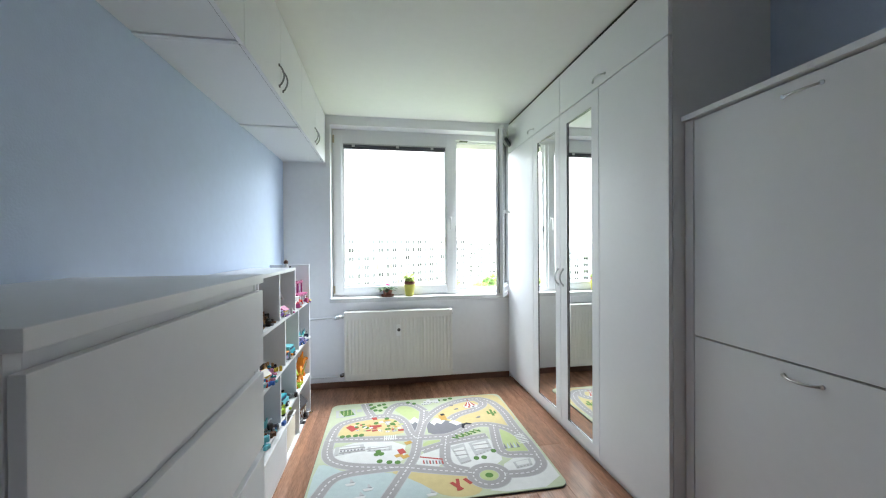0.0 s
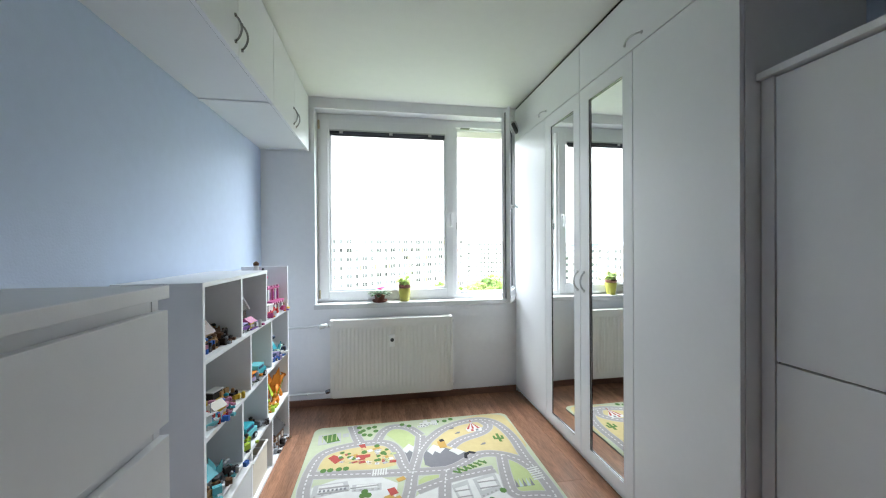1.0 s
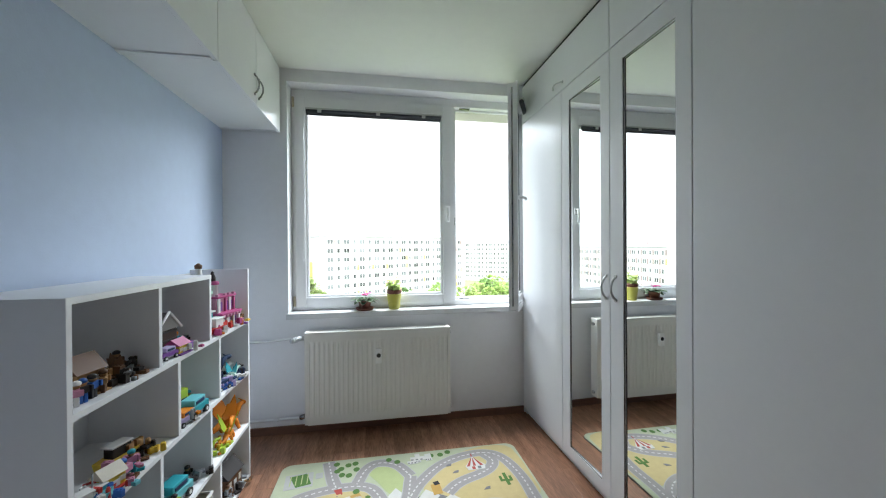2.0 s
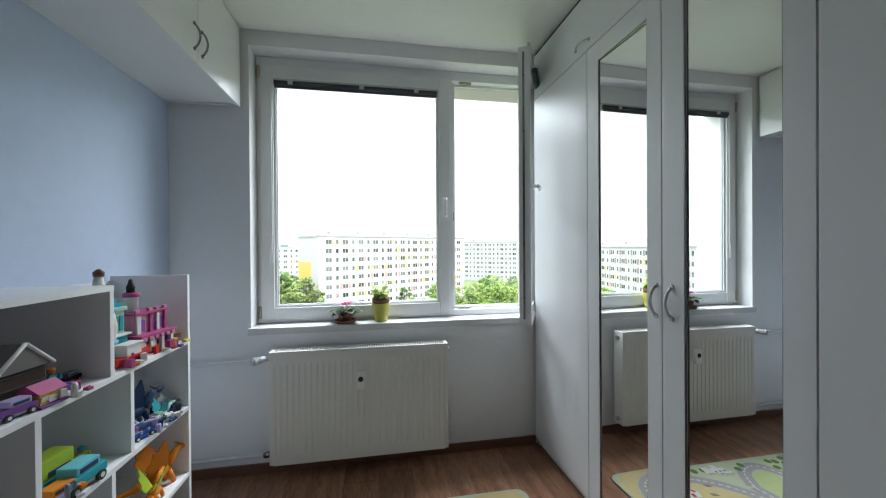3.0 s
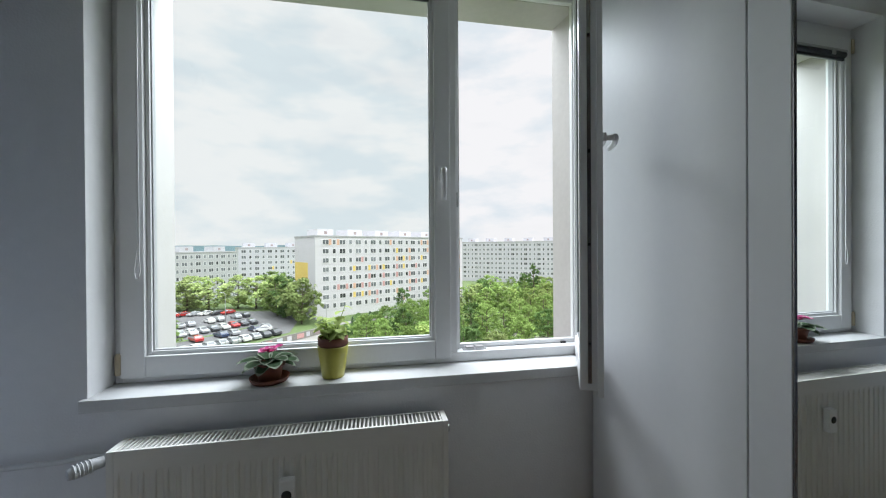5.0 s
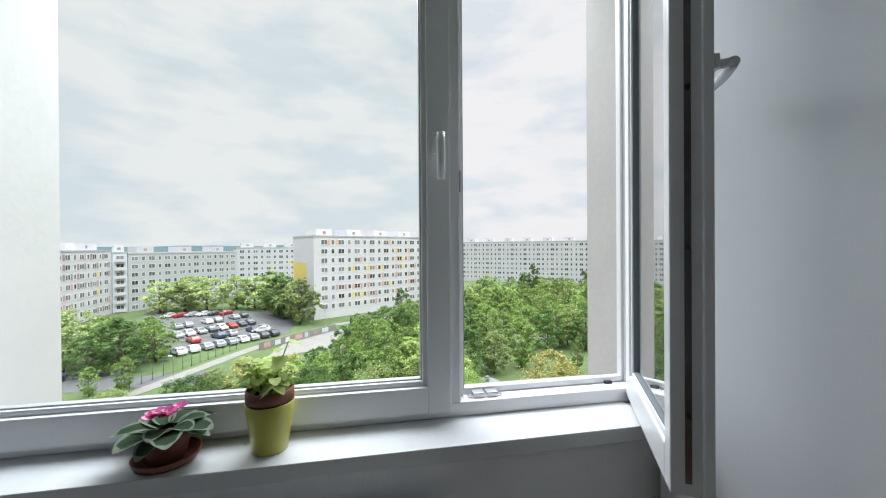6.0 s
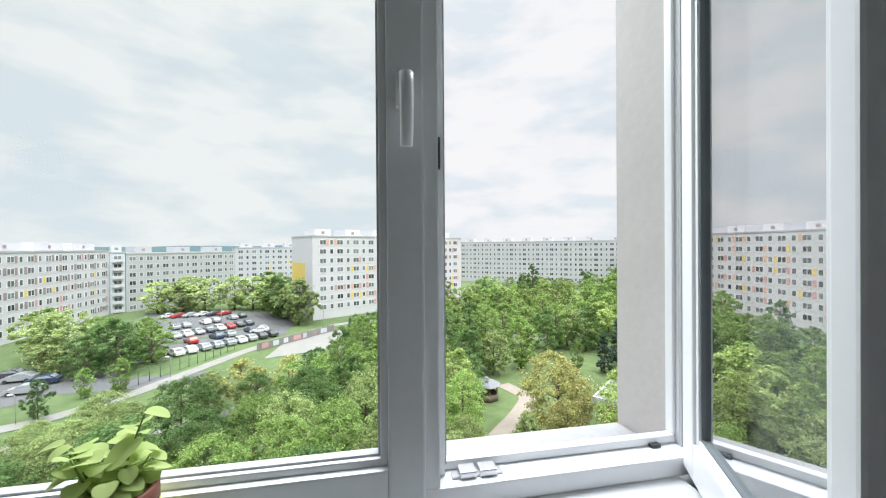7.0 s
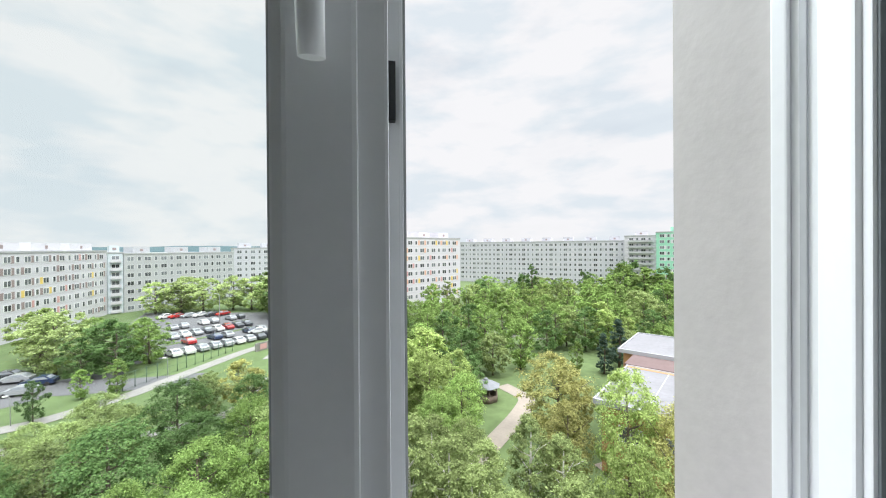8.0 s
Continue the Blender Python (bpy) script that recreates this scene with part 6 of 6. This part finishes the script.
def toy_house(row, y, x, wall, roof, label, w=0.1, d=0.08, h=0.09, turn=0.0, base="tan", edged=False):
    ob = toy("toy_house", label, "toy house", row, y, x, turn)
    tb(ob, "baseplate", base, (-w * 0.6, w * 0.6, -d * 0.7, d * 0.6, 0, 0.006))
    tb(ob, "wall", wall, (-w / 2, w / 2, -d / 2, d / 2, 0.006, h * 0.6))
    bm = bmesh.new()
    v = [bm.verts.new(c) for c in ((-w * 0.58, -d * 0.6, h * 0.6), (w * 0.58, -d * 0.6, h * 0.6), (w * 0.58, d * 0.6, h * 0.6), (-w * 0.58, d * 0.6, h * 0.6), (-w * 0.58, 0, h), (w * 0.58, 0, h))]
    for q in ((0, 1, 5, 4), (2, 3, 4, 5), (0, 4, 3), (1, 2, 5), (0, 3, 2, 1)):
        bm.faces.new([v[i] for i in q])
    part("roof", bm, TOY[roof], ob)
    tb(ob, "door", "white", (-0.012, 0.012, -d / 2 - 0.003, -d / 2, 0.008, h * 0.4))
    for sx in (-1, 1):
        tb(ob, "window", "cream", (sx * w * 0.32 - 0.01, sx * w * 0.32 + 0.01, -d / 2 - 0.002, -d / 2, h * 0.25, h * 0.45))
    if edged:
        for sx in (-1, 1):
            for sy in (-1, 1):
                bm = bmesh.new()
                tube(bm, [(sx * w * 0.585, sy * d * 0.62, h * 0.59), (sx * w * 0.585, 0, h * 1.01)], 0.005, 6)
                part("barge_board", bm, TOY["white"], ob, "pale roof edge")
            for k in range(3):
                tb(ob, "beam", "dark", (sx * w * 0.5 - 0.004, sx * w * 0.5 + 0.004, -d * 0.48, d * 0.48, h * (0.12 + 0.2 * k), h * (0.16 + 0.2 * k)))
    for sy in (-1, 1):
        tb(ob, "window", "cream", (w / 2, w / 2 + 0.002, sy * d * 0.22 - 0.009, sy * d * 0.22 + 0.009, h * 0.2, h * 0.42))


def toy_boat(row, y, x, hull, deck, label, size=1.0, turn=0.0, mast=True):
    ob = toy("toy_boat", label, "toy boat", row, y, x, turn)
    bm = bmesh.new()
    rows = []
    for s, wd, lift in ((-1, 0.75, 0.0), (-0.5, 1, 0), (0.3, 1, 0), (0.75, 0.6, 0.004), (1, 0.06, 0.010)):
        rows.append([bm.verts.new((s * 0.07 * size, a * wd * 0.024 * size, z * size + lift * size)) for a, z in ((-1, 0.026), (-0.6, 0.004), (0.6, 0.004), (1, 0.026))])
    for a, b in zip(rows, rows[1:]):
        for j in range(4):
            bm.faces.new((a[j], a[(j + 1) % 4], b[(j + 1) % 4], b[j]))
    bm.faces.new(rows[0])
    bm.faces.new(rows[-1][::-1])
    part("hull", bm, TOY[hull], ob)
    tb(ob, "cabin", deck, (-0.04 * size, 0.015 * size, -0.016 * size, 0.016 * size, 0.024 * size, 0.055 * size), bevel=0.003)
    tb(ob, "cabin_roof", "white", (-0.045 * size, 0.02 * size, -0.019 * size, 0.019 * size, 0.055 * size, 0.060 * size))
    if mast:
        bm = bmesh.new()
        tube(bm, [(0.02 * size, 0, 0.025 * size), (0.02 * size, 0, 0.10 * size)], 0.002, 8)
        part("mast", bm, TOY["grey"], ob)


def toy_beast(row, y, x, colour, wing, label, size=1.0, turn=0.0, seed=1):
    """A toy dragon: body, neck, head, tail, four legs and two wings."""
    ob = toy("toy_dragon", label, "toy dragon", row, y, x, turn)
    s = size
    bm = bmesh.new()
    ball(bm, (0, 0, 0.055 * s), 0.03 * s, (1.5, 0.85, 0.95))
    part("body", bm, TOY[colour], ob)
    bm = bmesh.new()
    tube(bm, [(0.035 * s, 0, 0.065 * s), (0.056 * s, 0, 0.088 * s), (0.070 * s, 0, 0.104 * s), (0.088 * s, 0, 0.108 * s)], 0.018 * s, 8, taper=0.011 * s)
    part("neck", bm, TOY[colour], ob)
    bm = bmesh.new()
    ball(bm, (0.102 * s, 0, 0.108 * s), 0.017 * s, (1.5, 0.8, 0.75))
    tube(bm, [(0.094 * s, 0.006 * s, 0.116 * s), (0.072 * s, 0.01 * s, 0.134 * s)], 0.004 * s, 6, taper=0.001)
    part("head", bm, TOY[colour], ob)
    bm = bmesh.new()
    tube(bm, [(-0.04 * s, 0, 0.055 * s), (-0.075 * s, 0.01 * s, 0.035 * s), (-0.11 * s, 0.03 * s, 0.03 * s), (-0.13 * s, 0.05 * s, 0.05 * s)], 0.016 * s, 8, taper=0.003 * s)
    part("tail", bm, TOY[colour], ob)
    for px in (-0.028, 0.03):
        for py in (-0.022, 0.022):
            bm = bmesh.new()
            tube(bm, [(px * s, py * s * 0.6, 0.05 * s), (px * s + 0.006 * s, py * s, 0.02 * s), (px * s + 0.014 * s, py * s, 0.002)], 0.011 * s, 8, taper=0.008 * s)
            part("leg", bm, TOY[colour], ob)
    for sy in (-1, 1):
        bm = bmesh.new()
        o = [(0.025, 0.005), (0.012, 0.045), (-0.02, 0.085), (-0.034, 0.060), (-0.052, 0.062), (-0.05, 0.038), (-0.062, 0.030), (-0.045, 0.008)]
        f1 = [bm.verts.new((a * s, sy * (0.012 + b * 0.55) * s, (0.065 + b * 1.55) * s)) for a, b in o]
        f2 = [bm.verts.new((a * s, sy * (0.014 + b * 0.55) * s + sy * 0.002, (0.065 + b * 1.55) * s)) for a, b in o]
        bm.faces.new(f1)
        bm.faces.new(f2[::-1])
        for i in range(len(o)):
            bm.faces.new((f1[i - 1], f1[i], f2[i], f2[i - 1]))
        part("wing", bm, TOY[wing], ob)
    for k in range(5):
        bm = bmesh.new()
        tube(bm, [((0.04 - 0.02 * k) * s, 0, 0.08 * s), ((0.034 - 0.02 * k) * s, 0, 0.094 * s)], 0.005 * s, 5, taper=0.0006)
        part("spike", bm, TOY[wing], ob)


def tower(ob, x, y, r, h, colour, cap):
    bm = bmesh.new()
    turned(bm, [(r, 0.004), (r, h * 0.7), (r * 1.2, h * 0.72), (r * 1.2, h * 0.78)], (x, y, 0), 14)
    t = part("tower", bm, TOY[colour], ob)
    bm = bmesh.new()
    turned(bm, [(r * 1.25, h * 0.78), (r * 0.7, h * 0.92), (0.001, h * 1.12)], (x, y, 0), 14)
    part("spire", bm, TOY[cap], t)


# upper row: huts, figures, castle
toy_house(3, -1.60, 0.19, "tan", "brown", "brown wooden toy tree house", 0.08, 0.07, 0.115, 80)
for k, (y, x, b, h, n) in enumerate(((-1.66, 0.275, "dark", "blue", "dark toy figure with a blue top"), (-1.625, 0.285, "blue", "dark", "blue and black toy figure"), (-1.585, 0.265, "tan", "brown", "brown toy figure"), (-1.68, 0.25, "rose", "white", "pale pink toy figure"))):
    figure(3, y, x, b, h, n, 0.056, 70 + 20 * k)
toy_beast(3, -1.46, 0.20, "dark", "brown", "small black and brown toy dragon", 0.36, 60)
figure(3, -1.42, 0.17, "brown", "dark", "dark brown toy figure", 0.07, 40)
toy_house(3, -1.215, 0.16, "cocoa", "slate", "dark brown gabled toy house with pale roof edges", 0.11, 0.12, 0.165, 175, "dark", True)
toy_house(3, -1.20, 0.27, "yellow", "pink", "yellow toy stall with a pink roof", 0.065, 0.055, 0.06, 85, "purple")
toy_car(3, -1.275, 0.275, "purple", "lilac", "purple and white toy cart", 0.55, 80)
figure(3, -1.09, 0.18, "teal", "orange", "toy figure with orange hair", 0.055, 80)
toy_car(3, -1.03, 0.18, "dark", "grey", "small black toy cart", 0.4, 85)
castle = toy("toy_castle", "pink and white two-storey toy castle with a tower", "toy castle", 3, -0.70, 0.20, 80)
tb(castle, "baseplate", "white", (-0.08, 0.085, -0.06, 0.06, 0, 0.006))
tb(castle, "back_wall", "grey", (-0.07, 0.075, 0.0, 0.05, 0.006, 0.062))
for x0 in (-0.072, -0.028, 0.016, 0.060):
    tb(castle, "pillar", "white", (x0, x0 + 0.013, -0.05, -0.038, 0.006, 0.060))
tb(castle, "canopy", "pink", (-0.078, 0.080, -0.056, 0.052, 0.062, 0.072))
for x0 in (-0.07, -0.045, -0.02, 0.005, 0.03, 0.055):
    tb(castle, "canopy_tooth", "rose", (x0, x0 + 0.014, -0.058, -0.052, 0.052, 0.064))
tb(castle, "upper_wall", "rose", (-0.066, 0.072, -0.02, 0.045, 0.072, 0.138))
for x0, w in ((-0.060, 0.016), (-0.006, 0.010), (0.024, 0.012), (0.060, 0.010)):
    tb(castle, "pilaster", "white" if w > 0.011 else "pink", (x0, x0 + w, -0.027, -0.020, 0.072, 0.136))
for x0 in (-0.038, 0.010, 0.040):
    bm = boxes((x0, x0 + 0.016, -0.0215, -0.0198, 0.078, 0.112))
    turned(bm, [(0.008, -0.0009), (0.008, 0.0009)], (0, 0, 0), 16)
    bmesh.ops.transform(bm, matrix=Matrix.Translation((x0 + 0.008, -0.0207, 0.112)) @ Matrix.Rotation(radians(90), 4, "X"), verts=bm.verts[8:])
    part("arched_opening", bm, TOY["purple"], castle)
tb(castle, "cornice", "pink", (-0.070, 0.076, -0.030, 0.048, 0.138, 0.147))
for x0 in (-0.066, -0.010, 0.020, 0.058):
    tb(castle, "battlement", "rose", (x0, x0 + 0.014, -0.028, -0.016, 0.147, 0.157))
bm = bmesh.new()
turned(bm, [(0.019, 0.147), (0.019, 0.196), (0.023, 0.199), (0.023, 0.208), (0.018, 0.214)], (-0.040, 0.01, 0), 12)
keep = part("tower", bm, TOY["white"], castle, "white round tower")
bm = bmesh.new()
turned(bm, [(0.0235, 0.200), (0.0245, 0.203), (0.0245, 0.212), (0.020, 0.216)], (-0.040, 0.01, 0), 12)
part("crown", bm, TOY["pink"], keep, "pink crown")
bm = bmesh.new()
turned(bm, [(0.012, 0.216), (0.013, 0.234), (0.008, 0.246), (0.006, 0.258), (0.001, 0.262)], (-0.042, 0.01, 0), 12)
part("spire", bm, TOY["dark"], keep, "black spire")
toy_boat(3, -0.84, 0.26, "red", "white", "dark red and white toy ship", 1.1, 85, False)
mill = toy("toy_tower", "teal and mint toy house tower with a peaked roof", "toy tower", 3, -0.845, 0.16, 80)
tb(mill, "baseplate", "teal", (-0.05, 0.05, -0.05, 0.05, 0, 0.01))
tb(mill, "lower_wall", "teal", (-0.04, 0.04, -0.035, 0.035, 0.01, 0.085))
tb(mill, "balcony", "white", (-0.046, 0.046, -0.045, 0.036, 0.085, 0.092))
tb(mill, "upper_wall", "mint", (-0.034, 0.034, -0.03, 0.03, 0.092, 0.165))
for x0 in (-0.030, -0.008, 0.014):
    tb(mill, "shutter", "teal", (x0, x0 + 0.014, -0.0335, -0.030, 0.10, 0.15))
for z0, k in ((0.165, 1.0), (0.178, 0.76), (0.191, 0.52), (0.204, 0.30)):
    tb(mill, "roof_step", "mint" if k > 0.9 else "teal", (-0.040 * k, 0.040 * k, -0.036 * k, 0.034 * k, z0, z0 + 0.013))
tb(mill, "chimney", "aqua", (-0.008, 0.008, -0.008, 0.008, 0.217, 0.245))
rocket = toy("toy_balloon_ship", "white toy airship with a yellow disc", "toy airship", 3, -0.935, 0.20, 75)
bm = bmesh.new()
turned(bm, [(0.012, 0.03), (0.036, 0.07), (0.042, 0.13), (0.030, 0.20), (0.016, 0.25), (0.010, 0.285)], (0, 0, 0), 18)
part("envelope", bm, TOY["white"], rocket)
bm = bmesh.new()
turned(bm, [(0.013, 0.283), (0.014, 0.296), (0.004, 0.305)], (0, 0, 0), 14)
part("cap", bm, TOY["brown"], rocket)
bm = bmesh.new()
ball(bm, (0.0, -0.036, 0.13), 0.028, (0.8, 0.3, 1.2))
part("disc", bm, TOY["cream"], rocket, "pale yellow disc")
for z in (0.175, 0.075):
    bm = bmesh.new()
    turned(bm, [(0.034 if z > 0.1 else 0.039, 0), (0.043, 0.004), (0.043, 0.010), (0.034 if z > 0.1 else 0.039, 0.014)], (0, 0, z), 18, close=False)
    part("band", bm, TOY["aqua"], rocket, "light blue band")
tb(rocket, "gondola", "pink", (-0.02, 0.02, -0.015, 0.015, 0.0, 0.03))
figure(3, -0.60, 0.22, "tan", "brown", "small brown toy animal", 0.05, 60)
figure(3, -0.575, 0.24, "yellow", "tan", "small yellow toy figure", 0.035, 20)


def brick_pile(row, y, x, colours, n, seed, label):
    """A heap of small building-toy pieces."""
    rng = random.Random(seed)
    ob = toy("toy_brick_pile", label, "toy bricks", row, y, x, rng.uniform(40, 110))
    for k in range(n):
        px, py = rng.gauss(0, 0.028), rng.gauss(0, 0.022)
        z = rng.choice((0, 0, 0.010, 0.020)) if abs(px) < 0.03 else 0
        w, d, h = rng.uniform(0.006, 0.016), rng.uniform(0.005, 0.010), rng.choice((0.008, 0.010, 0.018, 0.026))
        bm = bmesh.new()
        if k % 4 == 3:
            turned(bm, [(d * 0.8, 0), (d * 0.8, h * 1.2), (d * 0.5, h * 1.4)], (0, 0, 0), 10)
        else:
            box(bm, -w, w, -d, d, 0, h, bevel=0.0012)
            for s in (-0.5, 0.5):
                turned(bm, [(0.0026, h), (0.0026, h + 0.0018)], (s * w, 0, 0), 8)
        bmesh.ops.transform(bm, matrix=pose(px, py, z, 0, 0, rng.uniform(0, 180)), verts=bm.verts)
        part("brick", bm, TOY[rng.choice(colours)], ob)


for k, (row, y, x, cs, n) in enumerate((
    (3, -1.50, 0.23, ("brown", "dark", "tan", "grey"), 26), (3, -1.43, 0.20, ("dark", "brown", "brown"), 18), (3, -1.16, 0.25, ("purple", "pink", "yellow", "white"), 18), (3, -0.66, 0.26, ("pink", "rose", "white", "purple"), 24), (3, -0.76, 0.27, ("red", "white", "lilac", "orange"), 22), (3, -0.60, 0.25, ("brown", "tan", "yellow"), 14), (3, -0.83, 0.27, ("white", "orange", "blue", "pink"), 20),
    (2, -1.62, 0.26, ("aqua", "red", "white", "blue"), 26), (2, -1.50, 0.25, ("rose", "yellow", "teal", "brown"), 22), (2, -1.40, 0.22, ("dark", "yellow", "tan"), 18), (2, -1.14, 0.27, ("grey", "teal", "orange", "white"), 18), (2, -0.70, 0.25, ("navy", "blue", "mint", "white"), 26), (2, -0.60, 0.24, ("dark", "white", "navy"), 18), (2, -0.79, 0.27, ("lilac", "white", "blue"), 18),
    (1, -1.62, 0.26, ("grey", "tan", "aqua", "brown"), 26), (1, -1.48, 0.25, ("grey", "blue", "aqua", "dark"), 26), (1, -1.26, 0.27, ("lime", "teal", "dark"), 16), (1, -1.04, 0.24, ("dark", "grey"), 12), (1, -0.80, 0.26, ("lime", "orange", "yellow"), 18), (0, -0.62, 0.26, ("brown", "dark", "grey", "tan"), 28), (0, -0.72, 0.24, ("dark", "brown", "grey"), 24))):
    brick_pile(row, y, x, cs, n, 40 + k, f"heap of {cs[0]} and {cs[1]} toy bricks")
# second row from the top
toy_house(2, -1.655, 0.14, "grey", "dark", "grey toy house with dark roof", 0.06, 0.06, 0.10, 80)
toy_house(2, -1.555, 0.23, "yellow", "cream", "yellow toy caravan with a cream roof", 0.06, 0.05, 0.07, 70, "red")
toy_boat(2, -1.66, 0.265, "aqua", "white", "light blue toy boat", 0.85, 60)
toy_boat(2, -1.60, 0.29, "red", "teal", "red toy boat with a teal cabin", 0.6, 75, False)
toy_boat(2, -1.40, 0.17, "yellow", "dark", "yellow and black toy speedboat", 1.0, 75, False)
figure(2, -1.47, 0.24, "rose", "teal", "pink toy figure", 0.06, 50)
figure(2, -1.51, 0.27, "aqua", "blue", "light blue toy figure", 0.05, 90)
figure(2, -1.64, 0.30, "white", "red", "white and red toy figure", 0.045, 90)
toy_car(2, -1.10, 0.17, "aqua", "lime", "turquoise toy camper with a lime rear", 1.05, 82, True)
toy_car(2, -1.09, 0.27, "teal", "aqua", "teal toy car with large wheels", 0.95, 85)
toy_car(2, -1.165, 0.25, "lilac", "orange", "lilac and orange toy buggy", 0.7, 80)
figure(2, -0.97, 0.17, "lime", "teal", "green and teal toy figure", 0.06, 60)
toy_beast(2, -0.70, 0.16, "navy", "navy", "dark navy toy dragon with raised wing", 0.9, 70)
toy_beast(2, -0.66, 0.25, "mint", "teal", "pale green small toy dragon", 0.45, 75)
toy_beast(2, -0.60, 0.22, "dark", "white", "black and white small toy dragon", 0.4, 40)
toy_car(2, -0.80, 0.24, "blue", "navy", "blue toy wagon", 0.6, 70)
figure(2, -0.83, 0.28, "lilac", "purple", "lilac toy figure", 0.045, 60)
# third row
toy_house(1, -1.62, 0.17, "grey", "teal", "grey-blue toy fort", 0.12, 0.1, 0.11, 75, "grey")
toy_beast(1, -1.52, 0.22, "grey", "aqua", "grey toy dragon with light blue wings", 0.5, 70)
figure(1, -1.66, 0.28, "tan", "brown", "brown toy figure", 0.06, 80)
figure(1, -1.59, 0.27, "brown", "dark", "dark toy figure", 0.05, 70)
toy_car(1, -1.19, 0.21, "aqua", "teal", "turquoise toy pick-up truck", 1.05, 80)
figure(1, -1.23, 0.285, "lime", "dark", "lime green toy figure", 0.05, 80)
figure(1, -1.05, 0.2, "dark", "dark", "black toy figure", 0.06, 80)
toy_beast(1, -0.62, 0.20, "orange", "orange", "large orange toy dragon", 1.0, 65)
toy_beast(1, -0.72, 0.24, "orange", "lime", "orange toy dragon with lime wings", 0.7, 100)
toy_beast(1, -0.87, 0.2, "lime", "yellow", "small lime green toy dragon", 0.5, 60)
# lowest row
for k in range(3):
    bs = toy("storage_basket", "cream plastic toy basket with a flared rim", "basket", 0, -1.13 + 0.085 * k, 0.20)
    bm = bmesh.new()
    for x0, x1, y0, y1 in ((-0.09, 0.09, -0.038, -0.034), (-0.09, 0.09, 0.034, 0.038), (-0.09, -0.086, -0.034, 0.034), (0.086, 0.09, -0.034, 0.034)):
        box(bm, x0, x1, y0, y1, 0.004, 0.16)
    box(bm, -0.09, 0.09, -0.038, 0.038, 0, 0.004)
    part("tub", bm, TOY["cream"], bs)
    part("rim", boxes((-0.095, 0.095, -0.041, -0.034, 0.16, 0.166), (-0.095, 0.095, 0.034, 0.041, 0.16, 0.166), (0.086, 0.097, -0.034, 0.034, 0.16, 0.166)), TOY["white"], bs)
toy_house(0, -0.66, 0.2, "brown", "dark", "dark brown toy fortress", 0.13, 0.1, 0.16, 80, "grey")
figure(0, -0.74, 0.27, "grey", "brown", "grey toy figure", 0.07, 70)
figure(0, -0.60, 0.27, "dark", "brown", "dark toy figure", 0.06, 70)
crate = toy("storage_box", "translucent plastic storage box", "storage box", 0, -1.47, 0.18)
CLEAR = surface("milky_plastic", (0.62, 0.66, 0.68), 0.3, vary=0.05, scale=10)
part("tub", boxes((-0.13, 0.13, -0.2, 0.2, 0, 0.2), bevel=0.012), CLEAR, crate)
part("lid", boxes((-0.135, 0.135, -0.205, 0.205, 0.2, 0.216), bevel=0.006), TOY["white"], crate)
# ---- floor planks, last ----
PW, PL = 0.192, 1.285


def plank_mesh(length):
    bm = bmesh.new()
    c = 0.0012
    lo = [bm.verts.new(p) for p in ((0, 0, -0.015), (PW - 0.0006, 0, -0.015), (PW - 0.0006, length - 0.0006, -0.015), (0, length - 0.0006, -0.015))]
    mid = [bm.verts.new(p) for p in ((0, 0, -c), (PW - 0.0006, 0, -c), (PW - 0.0006, length - 0.0006, -c), (0, length - 0.0006, -c))]
    hi = [bm.verts.new(p) for p in ((c, c, 0), (PW - 0.0006 - c, c, 0), (PW - 0.0006 - c, length - 0.0006 - c, 0), (c, length - 0.0006 - c, 0))]
    for a, b in ((lo, mid), (mid, hi)):
        for k in range(4):
            bm.faces.new((a[k], a[(k + 1) % 4], b[(k + 1) % 4], b[k]))
    bm.faces.new(hi)
    bm.faces.new(lo[::-1])
    return to_mesh("plank", bm, FLOOR)


PLANKS = {}
p_rng = random.Random(2)
for i in range(14):
    x = 0.004 + i * PW
    y = BACK + 0.003 - p_rng.uniform(0, PL)
    while y < -0.004:
        a, b = max(y, BACK + 0.003), min(y + PL, -0.003)
        if b - a > 0.02:
            key = round(b - a, 3)
            if key not in PLANKS:
                PLANKS[key] = plank_mesh(key)
            ob = new("plank", PLANKS[key])
            ob.location = (x, a, 0)
            ob.parent = floor
        y += PL
